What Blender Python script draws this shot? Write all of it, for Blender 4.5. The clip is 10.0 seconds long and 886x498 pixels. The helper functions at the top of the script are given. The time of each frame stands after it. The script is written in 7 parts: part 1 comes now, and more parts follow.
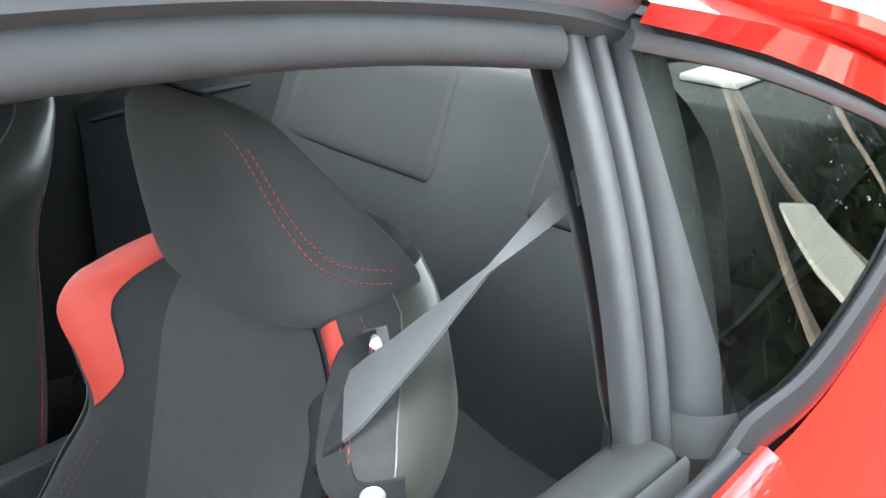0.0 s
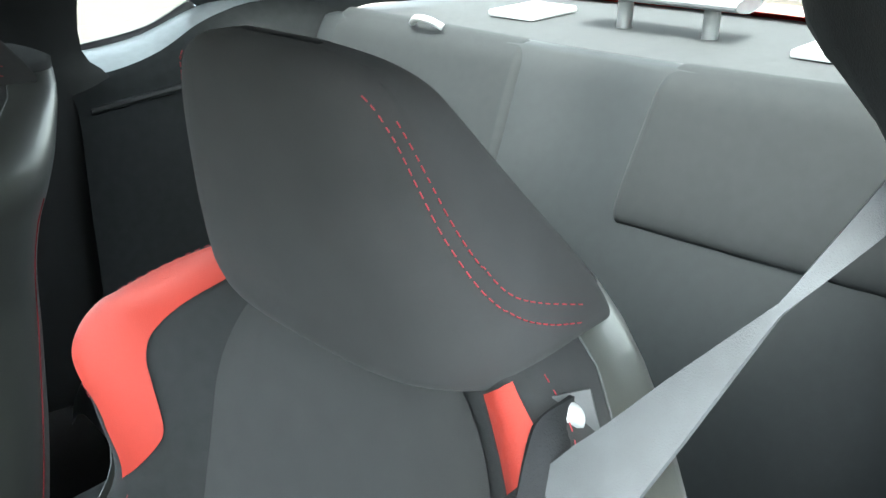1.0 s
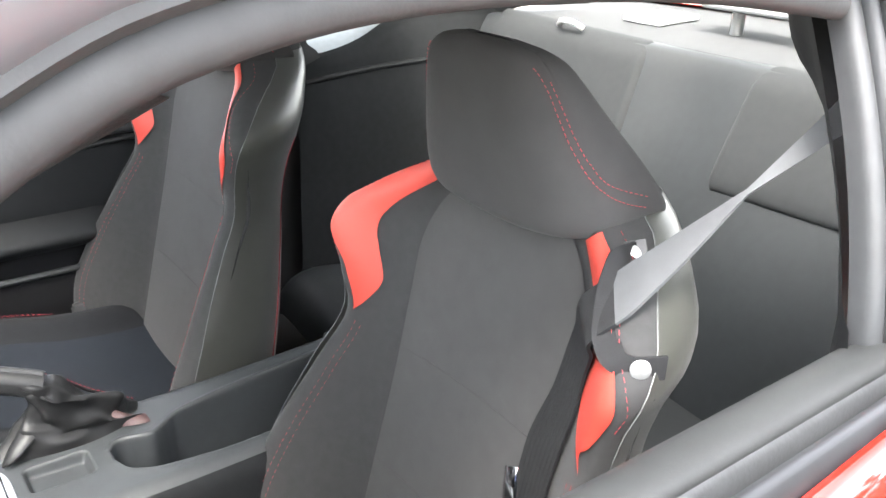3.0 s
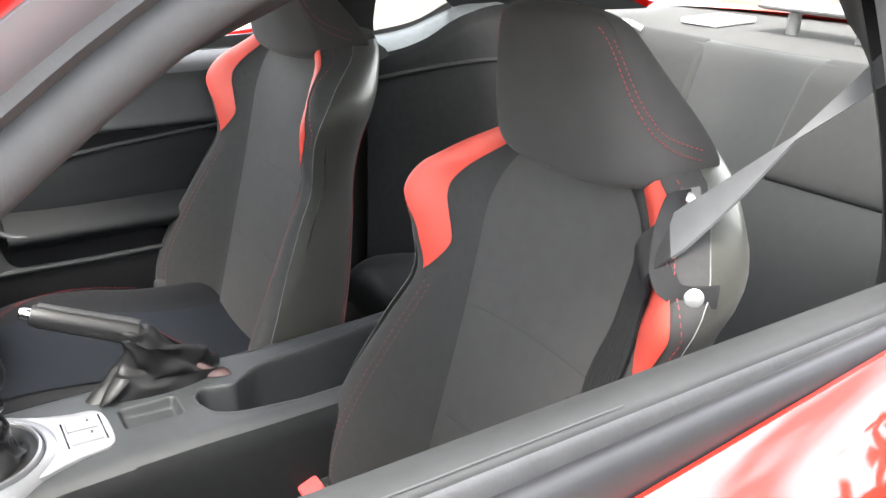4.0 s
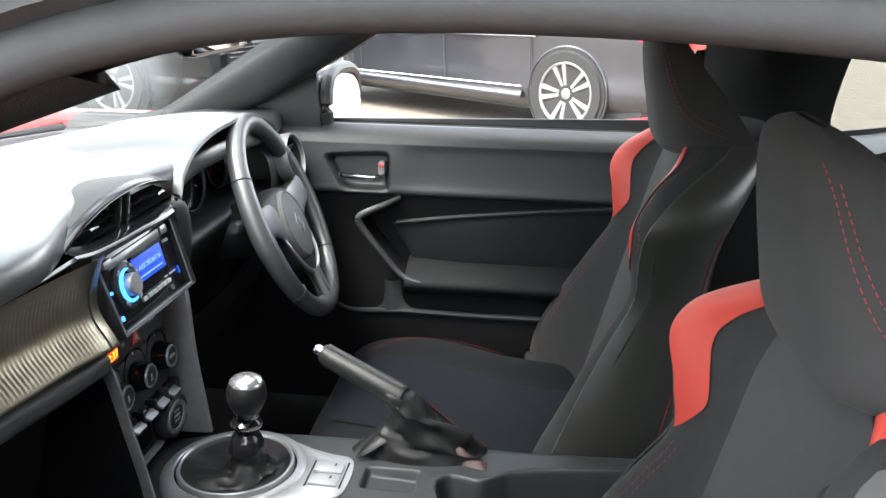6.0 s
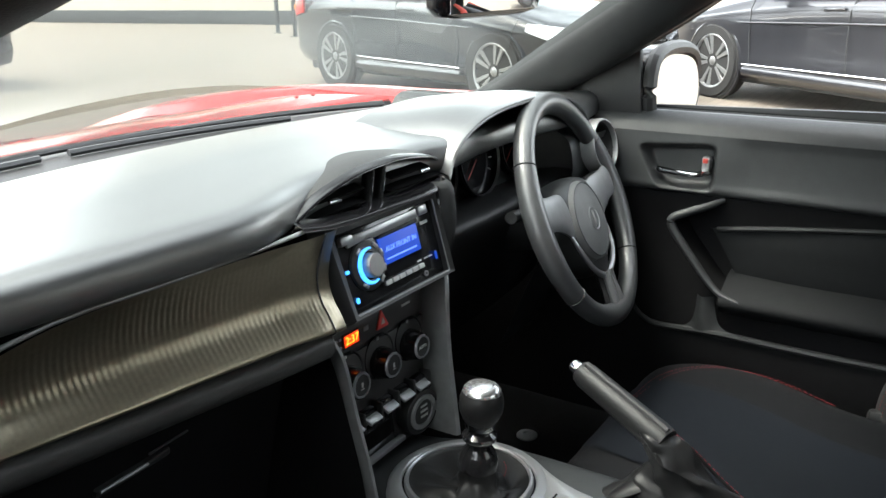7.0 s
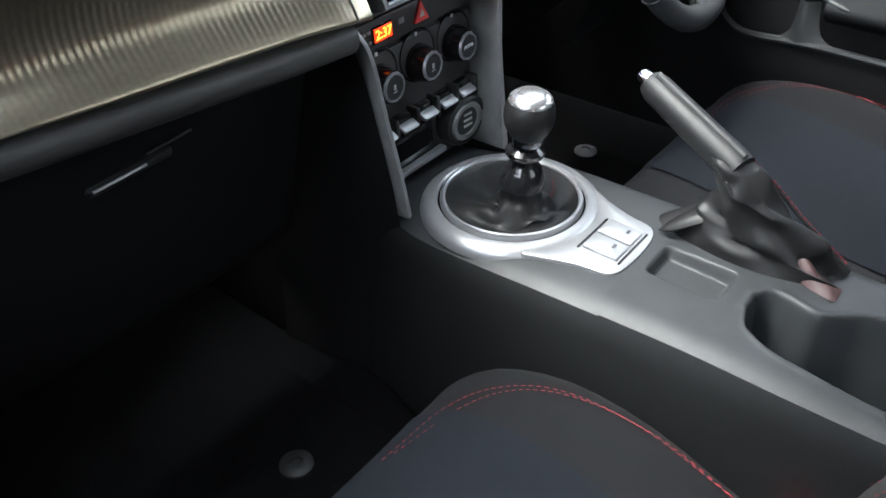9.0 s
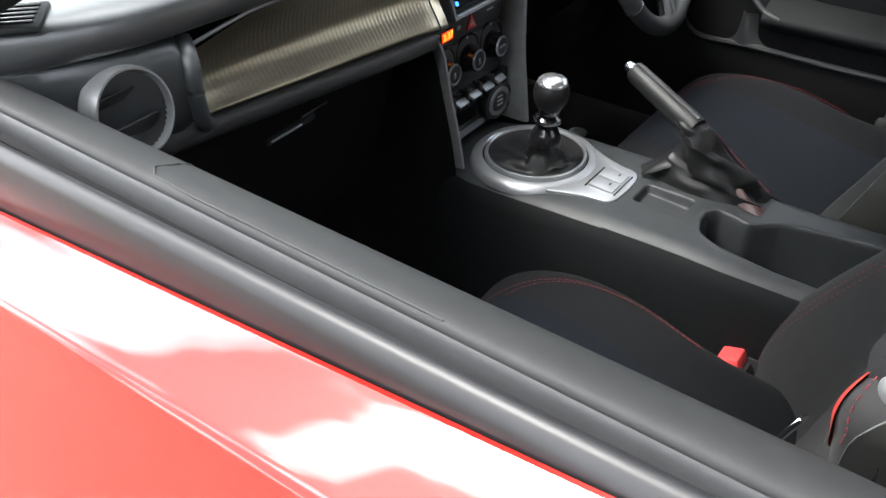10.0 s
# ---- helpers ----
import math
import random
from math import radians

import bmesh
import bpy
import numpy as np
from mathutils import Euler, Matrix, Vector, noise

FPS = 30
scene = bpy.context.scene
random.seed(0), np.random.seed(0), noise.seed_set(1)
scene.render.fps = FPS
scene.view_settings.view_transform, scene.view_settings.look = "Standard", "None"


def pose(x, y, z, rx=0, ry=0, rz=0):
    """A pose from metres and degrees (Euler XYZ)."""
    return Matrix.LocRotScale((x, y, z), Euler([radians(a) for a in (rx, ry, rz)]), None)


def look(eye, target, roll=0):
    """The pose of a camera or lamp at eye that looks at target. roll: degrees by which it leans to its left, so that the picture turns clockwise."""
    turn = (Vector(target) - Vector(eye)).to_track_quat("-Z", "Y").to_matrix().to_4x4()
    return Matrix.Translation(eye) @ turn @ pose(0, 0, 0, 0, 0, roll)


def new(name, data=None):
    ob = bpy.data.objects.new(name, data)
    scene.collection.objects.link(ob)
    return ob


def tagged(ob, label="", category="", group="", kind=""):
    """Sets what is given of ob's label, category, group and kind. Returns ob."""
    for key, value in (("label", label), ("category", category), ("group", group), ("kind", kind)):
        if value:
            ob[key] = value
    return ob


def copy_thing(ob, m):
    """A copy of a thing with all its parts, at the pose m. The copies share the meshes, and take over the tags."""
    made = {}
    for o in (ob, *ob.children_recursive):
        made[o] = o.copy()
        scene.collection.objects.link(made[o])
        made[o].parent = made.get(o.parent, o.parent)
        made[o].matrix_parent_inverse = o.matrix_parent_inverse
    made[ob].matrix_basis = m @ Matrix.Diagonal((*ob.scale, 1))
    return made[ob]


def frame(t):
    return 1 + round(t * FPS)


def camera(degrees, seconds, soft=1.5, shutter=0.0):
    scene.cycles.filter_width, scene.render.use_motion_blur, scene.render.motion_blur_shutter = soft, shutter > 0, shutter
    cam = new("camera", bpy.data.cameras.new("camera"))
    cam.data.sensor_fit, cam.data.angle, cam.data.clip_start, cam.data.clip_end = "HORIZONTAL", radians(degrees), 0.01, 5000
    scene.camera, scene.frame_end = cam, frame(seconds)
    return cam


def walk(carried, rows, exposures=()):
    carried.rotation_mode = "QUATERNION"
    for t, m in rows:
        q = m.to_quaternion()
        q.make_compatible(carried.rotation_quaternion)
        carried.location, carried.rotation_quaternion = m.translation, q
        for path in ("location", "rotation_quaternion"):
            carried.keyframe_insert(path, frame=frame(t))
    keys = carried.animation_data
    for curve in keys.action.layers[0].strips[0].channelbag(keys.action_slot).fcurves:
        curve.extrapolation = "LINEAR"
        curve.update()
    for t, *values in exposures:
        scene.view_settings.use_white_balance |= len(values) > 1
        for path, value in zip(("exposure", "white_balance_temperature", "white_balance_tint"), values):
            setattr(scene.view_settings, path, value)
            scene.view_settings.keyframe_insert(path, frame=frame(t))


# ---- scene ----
cam = camera(55.5, 10.0)
EXPOSURE = [(0.0, 3.75, 6000, 3), (0.5, 3.95, 5950, -3), (1.0, 4.05, 5950, -3), (1.5, 4.05, 6100, 2), (2.0, 4.25, 6250, 7), (2.5, 4.45, 6400, 9), (3.2, 4.45, 6600, 10), (4.5, 3.9, 6700, 10), (5.2, 3.75, 6600, 9), (6.3, 3.25, 6500, 7), (7.0, 2.95, 6600, 4), (7.5, 2.75, 6500, 5), (8.5, 3.65, 6000, 6), (9.0, 3.75, 6200, 7), (9.5, 4.05, 6400, 8), (10.0, 3.1, 6450, 9)]
PATH = [
    (0, (-0.896, -0.385, 1.243), (0.394, -1.691, 0.45), 0.8),
    (0.5, (-0.769, -0.414, 1.204), (0.525, -1.721, 0.418), 0.9),
    (1, (-0.677, -0.439, 1.171), (0.588, -1.771, 0.382), 0.7),
    (1.5, (-0.661, -0.409, 1.177), (0.544, -1.793, 0.382), 1.3),
    (2, (-0.716, -0.314, 1.183), (0.484, -1.704, 0.391), 2.0),
    (2.5, (-0.822, -0.232, 1.217), (0.534, -1.462, 0.413), 1.8),
    (3, (-0.919, -0.195, 1.231), (0.539, -1.301, 0.425), 1.5),
    (4.3, (-1.001, -0.119, 1.18), (0.59, -1.095, 0.461), 0.8),
    (4.5, (-1.017, -0.142, 1.19), (0.614, -1.071, 0.5), 0.5),
    (5, (-1.076, -0.204, 1.218), (0.719, -0.831, 0.599), -0.1),
    (5.2, (-1.074, -0.254, 1.219), (0.782, -0.686, 0.613), 0.4),
    (6.3, (-0.873, -0.574, 1.176), (0.964, -0.074, 0.562), 0.1),
    (6.5, (-0.84, -0.596, 1.164), (0.934, 0.101, 0.558), -0.5),
    (7, (-0.744, -0.568, 1.145), (0.848, 0.472, 0.526), -1.0),
    (7.5, (-0.614, -0.532, 1.109), (0.858, 0.606, 0.375), -1.2),
    (8, (-0.584, -0.521, 1.091), (0.816, 0.591, 0.194), -1.4),
    (8.5, (-0.605, -0.53, 1.066), (0.702, 0.529, -0.017), -1.5),
    (9, (-0.636, -0.527, 1.085), (0.599, 0.464, -0.137), -1.0),
    (9.5, (-0.757, -0.553, 1.128), (0.493, 0.399, -0.11), -0.0),
    (10, (-0.967, -0.653, 1.226), (0.315, 0.293, 0.017), -0.2),
]
walk(cam, [(t, look(eye, target, roll)) for t, eye, target, roll in PATH], EXPOSURE)

# ---- world and light ----
world = bpy.data.worlds.new("sky")
scene.world = world
world.use_nodes = True
wn = world.node_tree
sky = wn.nodes.new("ShaderNodeTexSky")
sky.sky_type = "NISHITA"
sky.sun_disc = False
sky.sun_elevation, sky.sun_rotation = radians(64), radians(320)
sky.air_density, sky.dust_density, sky.ozone_density = 1.0, 4.0, 1.0
pale = wn.nodes.new("ShaderNodeHueSaturation")
pale.inputs["Saturation"].default_value = 0.3
wn.links.new(sky.outputs[0], pale.inputs["Color"])
# broken cloud all over the sky
wco = wn.nodes.new("ShaderNodeTexCoord")
cloud = wn.nodes.new("ShaderNodeTexNoise")
cloud.inputs["Scale"].default_value, cloud.inputs["Detail"].default_value = 2.6, 4
wn.links.new(wco.outputs["Generated"], cloud.inputs["Vector"])
crange = wn.nodes.new("ShaderNodeMapRange")
crange.inputs[1].default_value, crange.inputs[2].default_value = 0.45, 0.55
crange.inputs[3].default_value, crange.inputs[4].default_value = 0.38, 1.9
wn.links.new(cloud.outputs[0], crange.inputs[0])
cmix = wn.nodes.new("ShaderNodeVectorMath")
cmix.operation = "SCALE"
wn.links.new(pale.outputs[0], cmix.inputs[0])
wn.links.new(crange.outputs[0], cmix.inputs["Scale"])
wn.links.new(cmix.outputs[0], wn.nodes["Background"].inputs[0])
wn.nodes["Background"].inputs[1].default_value = 0.15
sun = new("sun", bpy.data.lights.new("sun", "SUN"))
sun.data.energy, sun.data.angle, sun.data.color = 0.15, radians(35), (1.0, 0.95, 0.86)
sun.matrix_world = look((-2.26, 2.69, 7.19), (0, 0, 0))

# ---- materials ----
M = {}


def mat(name, color, rough=0.5, metal=0.0, vary=0.25, scale=60.0, bump=0.1, bscale=400.0, coat=0.0, sheen=0.0, spec=0.5, stain=0.15):
    """Principled surface with grain, soft stains and fine relief at real-world size."""
    m = bpy.data.materials.new(name)
    m.use_nodes = True
    nt = m.node_tree
    b = nt.nodes["Principled BSDF"]
    co = nt.nodes.new("ShaderNodeTexCoord")
    n1 = nt.nodes.new("ShaderNodeTexNoise")
    n1.inputs["Scale"].default_value, n1.inputs["Detail"].default_value = scale, 5
    n2 = nt.nodes.new("ShaderNodeTexNoise")
    n2.inputs["Scale"].default_value, n2.inputs["Detail"].default_value = 7.0, 3
    nt.links.new(co.outputs["Object"], n1.inputs["Vector"])
    nt.links.new(co.outputs["Object"], n2.inputs["Vector"])
    r1 = nt.nodes.new("ShaderNodeMapRange")
    r1.inputs[3].default_value, r1.inputs[4].default_value = 1 - vary, 1 + vary
    nt.links.new(n1.outputs[0], r1.inputs[0])
    r2 = nt.nodes.new("ShaderNodeMapRange")
    r2.inputs[3].default_value, r2.inputs[4].default_value = 1 - stain, 1 + stain
    nt.links.new(n2.outputs[0], r2.inputs[0])
    mu = nt.nodes.new("ShaderNodeMath")
    mu.operation = "MULTIPLY"
    nt.links.new(r1.outputs[0], mu.inputs[0])
    nt.links.new(r2.outputs[0], mu.inputs[1])
    sc = nt.nodes.new("ShaderNodeVectorMath")
    sc.operation = "SCALE"
    sc.inputs[0].default_value = color
    nt.links.new(mu.outputs[0], sc.inputs["Scale"])
    nt.links.new(sc.outputs[0], b.inputs["Base Color"])
    rr = nt.nodes.new("ShaderNodeMapRange")
    rr.inputs[3].default_value, rr.inputs[4].default_value = max(0.02, rough * (1 - stain)), min(1, rough * (1 + stain))
    nt.links.new(n2.outputs[0], rr.inputs[0])
    nt.links.new(rr.outputs[0], b.inputs["Roughness"])
    b.inputs["Metallic"].default_value = metal
    b.inputs["Specular IOR Level"].default_value = spec
    b.inputs["Coat Weight"].default_value, b.inputs["Coat Roughness"].default_value = coat, 0.03
    b.inputs["Sheen Weight"].default_value = sheen
    if bump:
        nb = nt.nodes.new("ShaderNodeTexNoise")
        nb.inputs["Scale"].default_value, nb.inputs["Detail"].default_value = bscale, 2
        nt.links.new(co.outputs["Object"], nb.inputs["Vector"])
        bp = nt.nodes.new("ShaderNodeBump")
        bp.inputs["Strength"].default_value, bp.inputs["Distance"].default_value = bump, 0.001
        nt.links.new(nb.outputs[0], bp.inputs["Height"])
        nt.links.new(bp.outputs[0], b.inputs["Normal"])
    M[name] = m
    return m


def glow(name, color, power, base=(0.01, 0.01, 0.01)):
    m = bpy.data.materials.new(name)
    m.use_nodes = True
    b = m.node_tree.nodes["Principled BSDF"]
    b.inputs["Base Color"].default_value = (*base, 1)
    b.inputs["Emission Color"].default_value = (*color, 1)
    b.inputs["Emission Strength"].default_value = power
    M[name] = m


def pane(name, tint, gloss=1.0):
    """Thin car glass: clear, with a mirror share that grows to the edge."""
    m = bpy.data.materials.new(name)
    m.use_nodes = True
    nt = m.node_tree
    nt.nodes.clear()
    out = nt.nodes.new("ShaderNodeOutputMaterial")
    mix = nt.nodes.new("ShaderNodeMixShader")
    tr = nt.nodes.new("ShaderNodeBsdfTransparent")
    tr.inputs[0].default_value = (*tint, 1)
    gl = nt.nodes.new("ShaderNodeBsdfGlossy")
    gl.inputs["Roughness"].default_value = 0.01
    fr = nt.nodes.new("ShaderNodeLayerWeight")
    fr.inputs[0].default_value = 0.5
    pw = nt.nodes.new("ShaderNodeMath")
    pw.operation = "POWER"
    pw.inputs[1].default_value = 4.0
    nt.links.new(fr.outputs["Facing"], pw.inputs[0])
    mu = nt.nodes.new("ShaderNodeMath")
    mu.operation = "MULTIPLY_ADD"
    mu.inputs[1].default_value, mu.inputs[2].default_value = 0.8 * gloss, 0.05 * gloss
    nt.links.new(pw.outputs[0], mu.inputs[0])
    nt.links.new(mu.outputs[0], mix.inputs[0])
    nt.links.new(tr.outputs[0], mix.inputs[1])
    nt.links.new(gl.outputs[0], mix.inputs[2])
    nt.links.new(mix.outputs[0], out.inputs[0])
    M[name] = m


mat("red_paint", (0.46, 0.009, 0.0055), 0.45, vary=0.03, scale=200, bump=0, coat=1.0, stain=0.05, spec=0.05)
M["red_paint"].node_tree.nodes["Principled BSDF"].inputs["Coat IOR"].default_value = 1.6
mat("black_plastic", (0.013, 0.0135, 0.014), 0.5, bump=0.35, bscale=900)
mat("dash_plastic", (0.028, 0.031, 0.032), 0.38, bump=0.25, bscale=1100, spec=1.0)
mat("dash_top", (0.018, 0.0195, 0.020), 0.36, bump=0.25, bscale=1100, spec=1.0, coat=1.0)
M["dash_top"].node_tree.nodes["Principled BSDF"].inputs["Coat IOR"].default_value = 1.65
M["dash_top"].node_tree.nodes["Principled BSDF"].inputs["Coat Roughness"].default_value = 0.32
mat("worn_leather", (0.036, 0.017, 0.017), 0.6, bump=0.3, bscale=500, vary=0.3)
mat("soil", (0.07, 0.055, 0.04), 0.95, bump=0.9, bscale=30, vary=0.4, scale=9)
mat("cream_board", (0.62, 0.60, 0.46), 0.7, bump=0.3, bscale=60)
mat("grip_leather", (0.045, 0.0475, 0.049), 0.36, bump=0.15, bscale=900, spec=1.0)
mat("deep_leather", (0.0085, 0.0088, 0.0092), 0.42, spec=0.3, bump=0.3, bscale=900)
mat("door_plastic", (0.010, 0.0112, 0.0118), 0.55, spec=0.4, bump=0.35, bscale=900)
mat("sill_plastic", (0.018, 0.0192, 0.0196), 0.6, spec=0.25, bump=0.12, bscale=900)
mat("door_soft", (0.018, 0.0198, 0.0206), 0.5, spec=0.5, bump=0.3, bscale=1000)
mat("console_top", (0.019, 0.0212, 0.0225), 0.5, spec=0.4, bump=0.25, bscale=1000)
mat("lip_grey", (0.036, 0.036, 0.035), 0.5, spec=0.5, bump=0.3, bscale=1000)
mat("stack_grey", (0.026, 0.0255, 0.025), 0.42, spec=0.5, bump=0.1, bscale=1000)
# console sides, armrest and door panel: near black, their shade put into the colour
mat("shaded_plastic", (0.0065, 0.0072, 0.0078), 0.7, spec=0.15, bump=0.3, bscale=1000)
mat("gloss_black", (0.01, 0.01, 0.011), 0.12, bump=0, vary=0.05)
mat("rubber", (0.027, 0.0287, 0.0305), 0.6, bump=0.15, bscale=300)
mat("rubber_grey", (0.023, 0.0248, 0.027), 0.6, bump=0.15, bscale=300)
mat("strip_metal", (0.011, 0.0115, 0.0125), 0.38, spec=0.3, bump=0.03, bscale=200)
mat("roll_grey", (0.024, 0.025, 0.026), 0.65, spec=0.3, bump=0.15, bscale=300)
# window strip: part of the reflected sky is put into the base colour
mat("skylit_strip", (0.085, 0.086, 0.094), 0.32, bump=0.05, bscale=300, vary=0.05)
# ledge plastic, made pale: the sky's light on it is in the colour
mat("skylit_plastic", (0.19, 0.205, 0.21), 0.35, spec=0.9, bump=0.1, bscale=900)
mat("suede", (0.0195, 0.019, 0.019), 0.97, bump=0.2, bscale=2400, sheen=0.03, vary=0.35, scale=35)
mat("suede_panel", (0.022, 0.0215, 0.0215), 0.95, bump=0.25, bscale=2000, sheen=0.05, vary=0.3, scale=45, stain=0.22)
mat("bench_leather", (0.0165, 0.0185, 0.0194), 0.5, bump=0.14, bscale=1100)
mat("bench_cloth", (0.0135, 0.0152, 0.0160), 0.75, spec=0.35, bump=0.25, bscale=1500, sheen=0.05)
mat("trim_cloth", (0.021, 0.0225, 0.0232), 0.9, spec=0.12, bump=0.3, bscale=900)
mat("shelf_cloth", (0.040, 0.042, 0.043), 0.95, bump=0.5, bscale=900)
mat("leather", (0.020, 0.0205, 0.0165), 0.38, spec=1.0, coat=0.25, bump=0.14, bscale=1100, sheen=0.05)
mat("seat_cloth", (0.0048, 0.0064, 0.0092), 0.95, spec=0.1, bump=0.5, bscale=1800, sheen=0.02)
mat("cushion_cloth", (0.0058, 0.0062, 0.0072), 0.95, spec=0.1, bump=0.5, bscale=1600, sheen=0.02)
mat("red_leather", (0.36, 0.034, 0.022), 0.55, bump=0.3, bscale=900, vary=0.06)
mat("bolster_cloth", (0.017, 0.0172, 0.0175), 0.85, spec=0.3, bump=0.3, bscale=1700, sheen=0.05, vary=0.3, scale=90)
mat("pale_piping", (0.075, 0.078, 0.078), 0.5, bump=0)
mat("red_thread", (0.24, 0.014, 0.022), 0.8, bump=0)
mat("webbing", (0.044, 0.0465, 0.049), 0.75, bump=0.3, bscale=1500)
mat("webbing_dark", (0.013, 0.0132, 0.014), 0.9, spec=0.12, bump=0.5, bscale=900)
mat("chrome", (0.75, 0.76, 0.78), 0.1, metal=1.0, bump=0, vary=0.03)
mat("satin_silver", (0.33, 0.34, 0.35), 0.34, metal=0.7, bump=0.08, bscale=900, vary=0.05)
mat("knob_silver", (0.60, 0.61, 0.62), 0.22, metal=0.9, bump=0.02, vary=0.05)
mat("dark_silver", (0.27, 0.275, 0.275), 0.38, metal=0.6, bump=0.08, bscale=900)
mat("spoke_grey", (0.20, 0.205, 0.21), 0.42, metal=0.3, bump=0.06, bscale=900)
mat("cover_grey", (0.12, 0.124, 0.126), 0.5, spec=0.4, bump=0.25, bscale=1000)
# black plastic of low and recessed parts, darkened further to hold their shade
mat("shaded_black_plastic", (0.0055, 0.0055, 0.006), 0.8, spec=0.12, bump=0.3, bscale=900)
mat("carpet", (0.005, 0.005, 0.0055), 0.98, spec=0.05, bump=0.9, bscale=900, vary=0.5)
mat("headliner", (0.12, 0.12, 0.125), 0.95, bump=0.4, bscale=1000)
mat("pale_panel", (0.45, 0.46, 0.45), 0.6, bump=0.1)
mat("red_button", (0.65, 0.06, 0.06), 0.3, bump=0)
mat("mirror_glass", (0.9, 0.92, 0.92), 0.02, metal=1.0, bump=0, vary=0.0, stain=0.0)
mat("grey_paint", (0.032, 0.033, 0.038), 0.3, metal=0.3, coat=1.0, bump=0, vary=0.03)
mat("black_paint", (0.012, 0.014, 0.018), 0.25, coat=1.0, bump=0, vary=0.03)
mat("car_glass", (0.015, 0.017, 0.018), 0.05, bump=0, vary=0.02, spec=0.7)
mat("lamp_glass", (0.55, 0.57, 0.58), 0.12, metal=0.4, coat=1.0, bump=0, vary=0.3, scale=25)
mat("tyre", (0.018, 0.018, 0.018), 0.85, bump=0.3)
mat("tail_red", (0.55, 0.02, 0.015), 0.2, coat=0.5, bump=0)
mat("amber_lens", (0.7, 0.25, 0.03), 0.2, coat=0.5, bump=0)
mat("plate_yellow", (0.75, 0.6, 0.03), 0.4, bump=0)
mat("ground", (0.16, 0.138, 0.112), 0.9, bump=0.6, bscale=60, vary=0.2, scale=12, stain=0.25)
mat("render_wall", (0.5, 0.46, 0.38), 0.9, bump=0.4, bscale=80)
mat("timber", (0.25, 0.2, 0.14), 0.8, bump=0.5, bscale=90)
mat("leaf", (0.035, 0.06, 0.02), 0.75, bump=0, vary=0.5, scale=3)
mat("bark", (0.14, 0.11, 0.08), 0.9, bump=0.8, bscale=40)
glow("amber_digits", (1.0, 0.40, 0.03), 0.34)
glow("amber_panel", (1.0, 0.035, 0.003), 0.15)
glow("blue_screen", (0.012, 0.085, 0.75), 0.11)
glow("blue_ring", (0.05, 0.30, 1.0), 0.42)
glow("cyan_text", (0.10, 0.20, 1.0), 0.30)
pane("screen_glass", (0.80, 0.83, 0.80), 1.3)
pane("tinted_glass", (0.42, 0.44, 0.42), 1.8)
pane("rear_glass", (0.44, 0.43, 0.39), 0.5)

mat("weave_trim", (0.27, 0.240, 0.180), 0.32, metal=0.92, coat=0.05, bump=0.03, bscale=900, vary=0.2, scale=250, spec=0.6)

# block paving: pale blocks with narrow joints
m = M["ground"]
nt = m.node_tree
br = nt.nodes.new("ShaderNodeTexBrick")
co = nt.nodes.new("ShaderNodeTexCoord")
br.inputs["Color1"].default_value, br.inputs["Color2"].default_value, br.inputs["Mortar"].default_value = (1.04, 1.02, 1.0, 1), (0.95, 0.94, 0.92, 1), (0.82, 0.8, 0.77, 1)
br.inputs["Scale"].default_value, br.inputs["Mortar Size"].default_value = 1.0, 0.006
br.inputs["Brick Width"].default_value, br.inputs["Row Height"].default_value = 0.2, 0.1
nt.links.new(co.outputs["Object"], br.inputs[0])
b = nt.nodes["Principled BSDF"]
src = b.inputs["Base Color"].links[0].from_socket
mx = nt.nodes.new("ShaderNodeVectorMath")
mx.operation = "MULTIPLY"
nt.links.new(src, mx.inputs[0])
nt.links.new(br.outputs["Color"], mx.inputs[1])
nt.links.new(mx.outputs[0], b.inputs["Base Color"])


# ---- building blocks ----
def thing(name, label, category, group="", kind="", at=(0, 0, 0)):
    ob = new(name)
    ob.empty_display_size = 0.1
    ob.location = at
    return tagged(ob, label, category, group, kind)


def part(name, data, material, parent=None, label="", smooth=True, angle=42):
    """Links (vertices, faces) or a bmesh as one mesh under a thing or part."""
    me = bpy.data.meshes.new(name)
    if isinstance(data, tuple):
        me.from_pydata([tuple(v) for v in data[0]], [], [tuple(f) for f in data[1]])
        bm = bmesh.new()
        bm.from_mesh(me)
    else:
        bm = data
    bmesh.ops.recalc_face_normals(bm, faces=bm.faces)
    bm.to_mesh(me)
    bm.free()
    me.polygons.foreach_set("use_smooth", [smooth] * len(me.polygons))
    if smooth:
        me.set_sharp_from_angle(angle=radians(angle))
    me.materials.append(M[material] if isinstance(material, str) else material)
    ob = new(name, me)
    ob.parent = parent
    if label:
        ob["label"] = label
    return ob


def cr(p, n=6, closed=False):
    """Catmull-Rom curve through the points p, n steps a span."""
    p = [Vector(q) for q in p]
    k, out = len(p), []
    spans = k if closed else k - 1
    for i in range(spans):
        if closed:
            a, b, c, d = p[i - 1], p[i], p[(i + 1) % k], p[(i + 2) % k]
        else:
            b, c = p[i], p[i + 1]
            a = p[i - 1] if i else b * 2 - c
            d = p[i + 2] if i + 2 < k else c * 2 - b
        for j in range(n):
            t = j / n
            out.append(0.5 * (2 * b + (c - a) * t + (2 * a - 5 * b + 4 * c - d) * t * t + (3 * b - a - 3 * c + d) * t ** 3))
    if not closed:
        out.append(p[-1].copy())
    return out


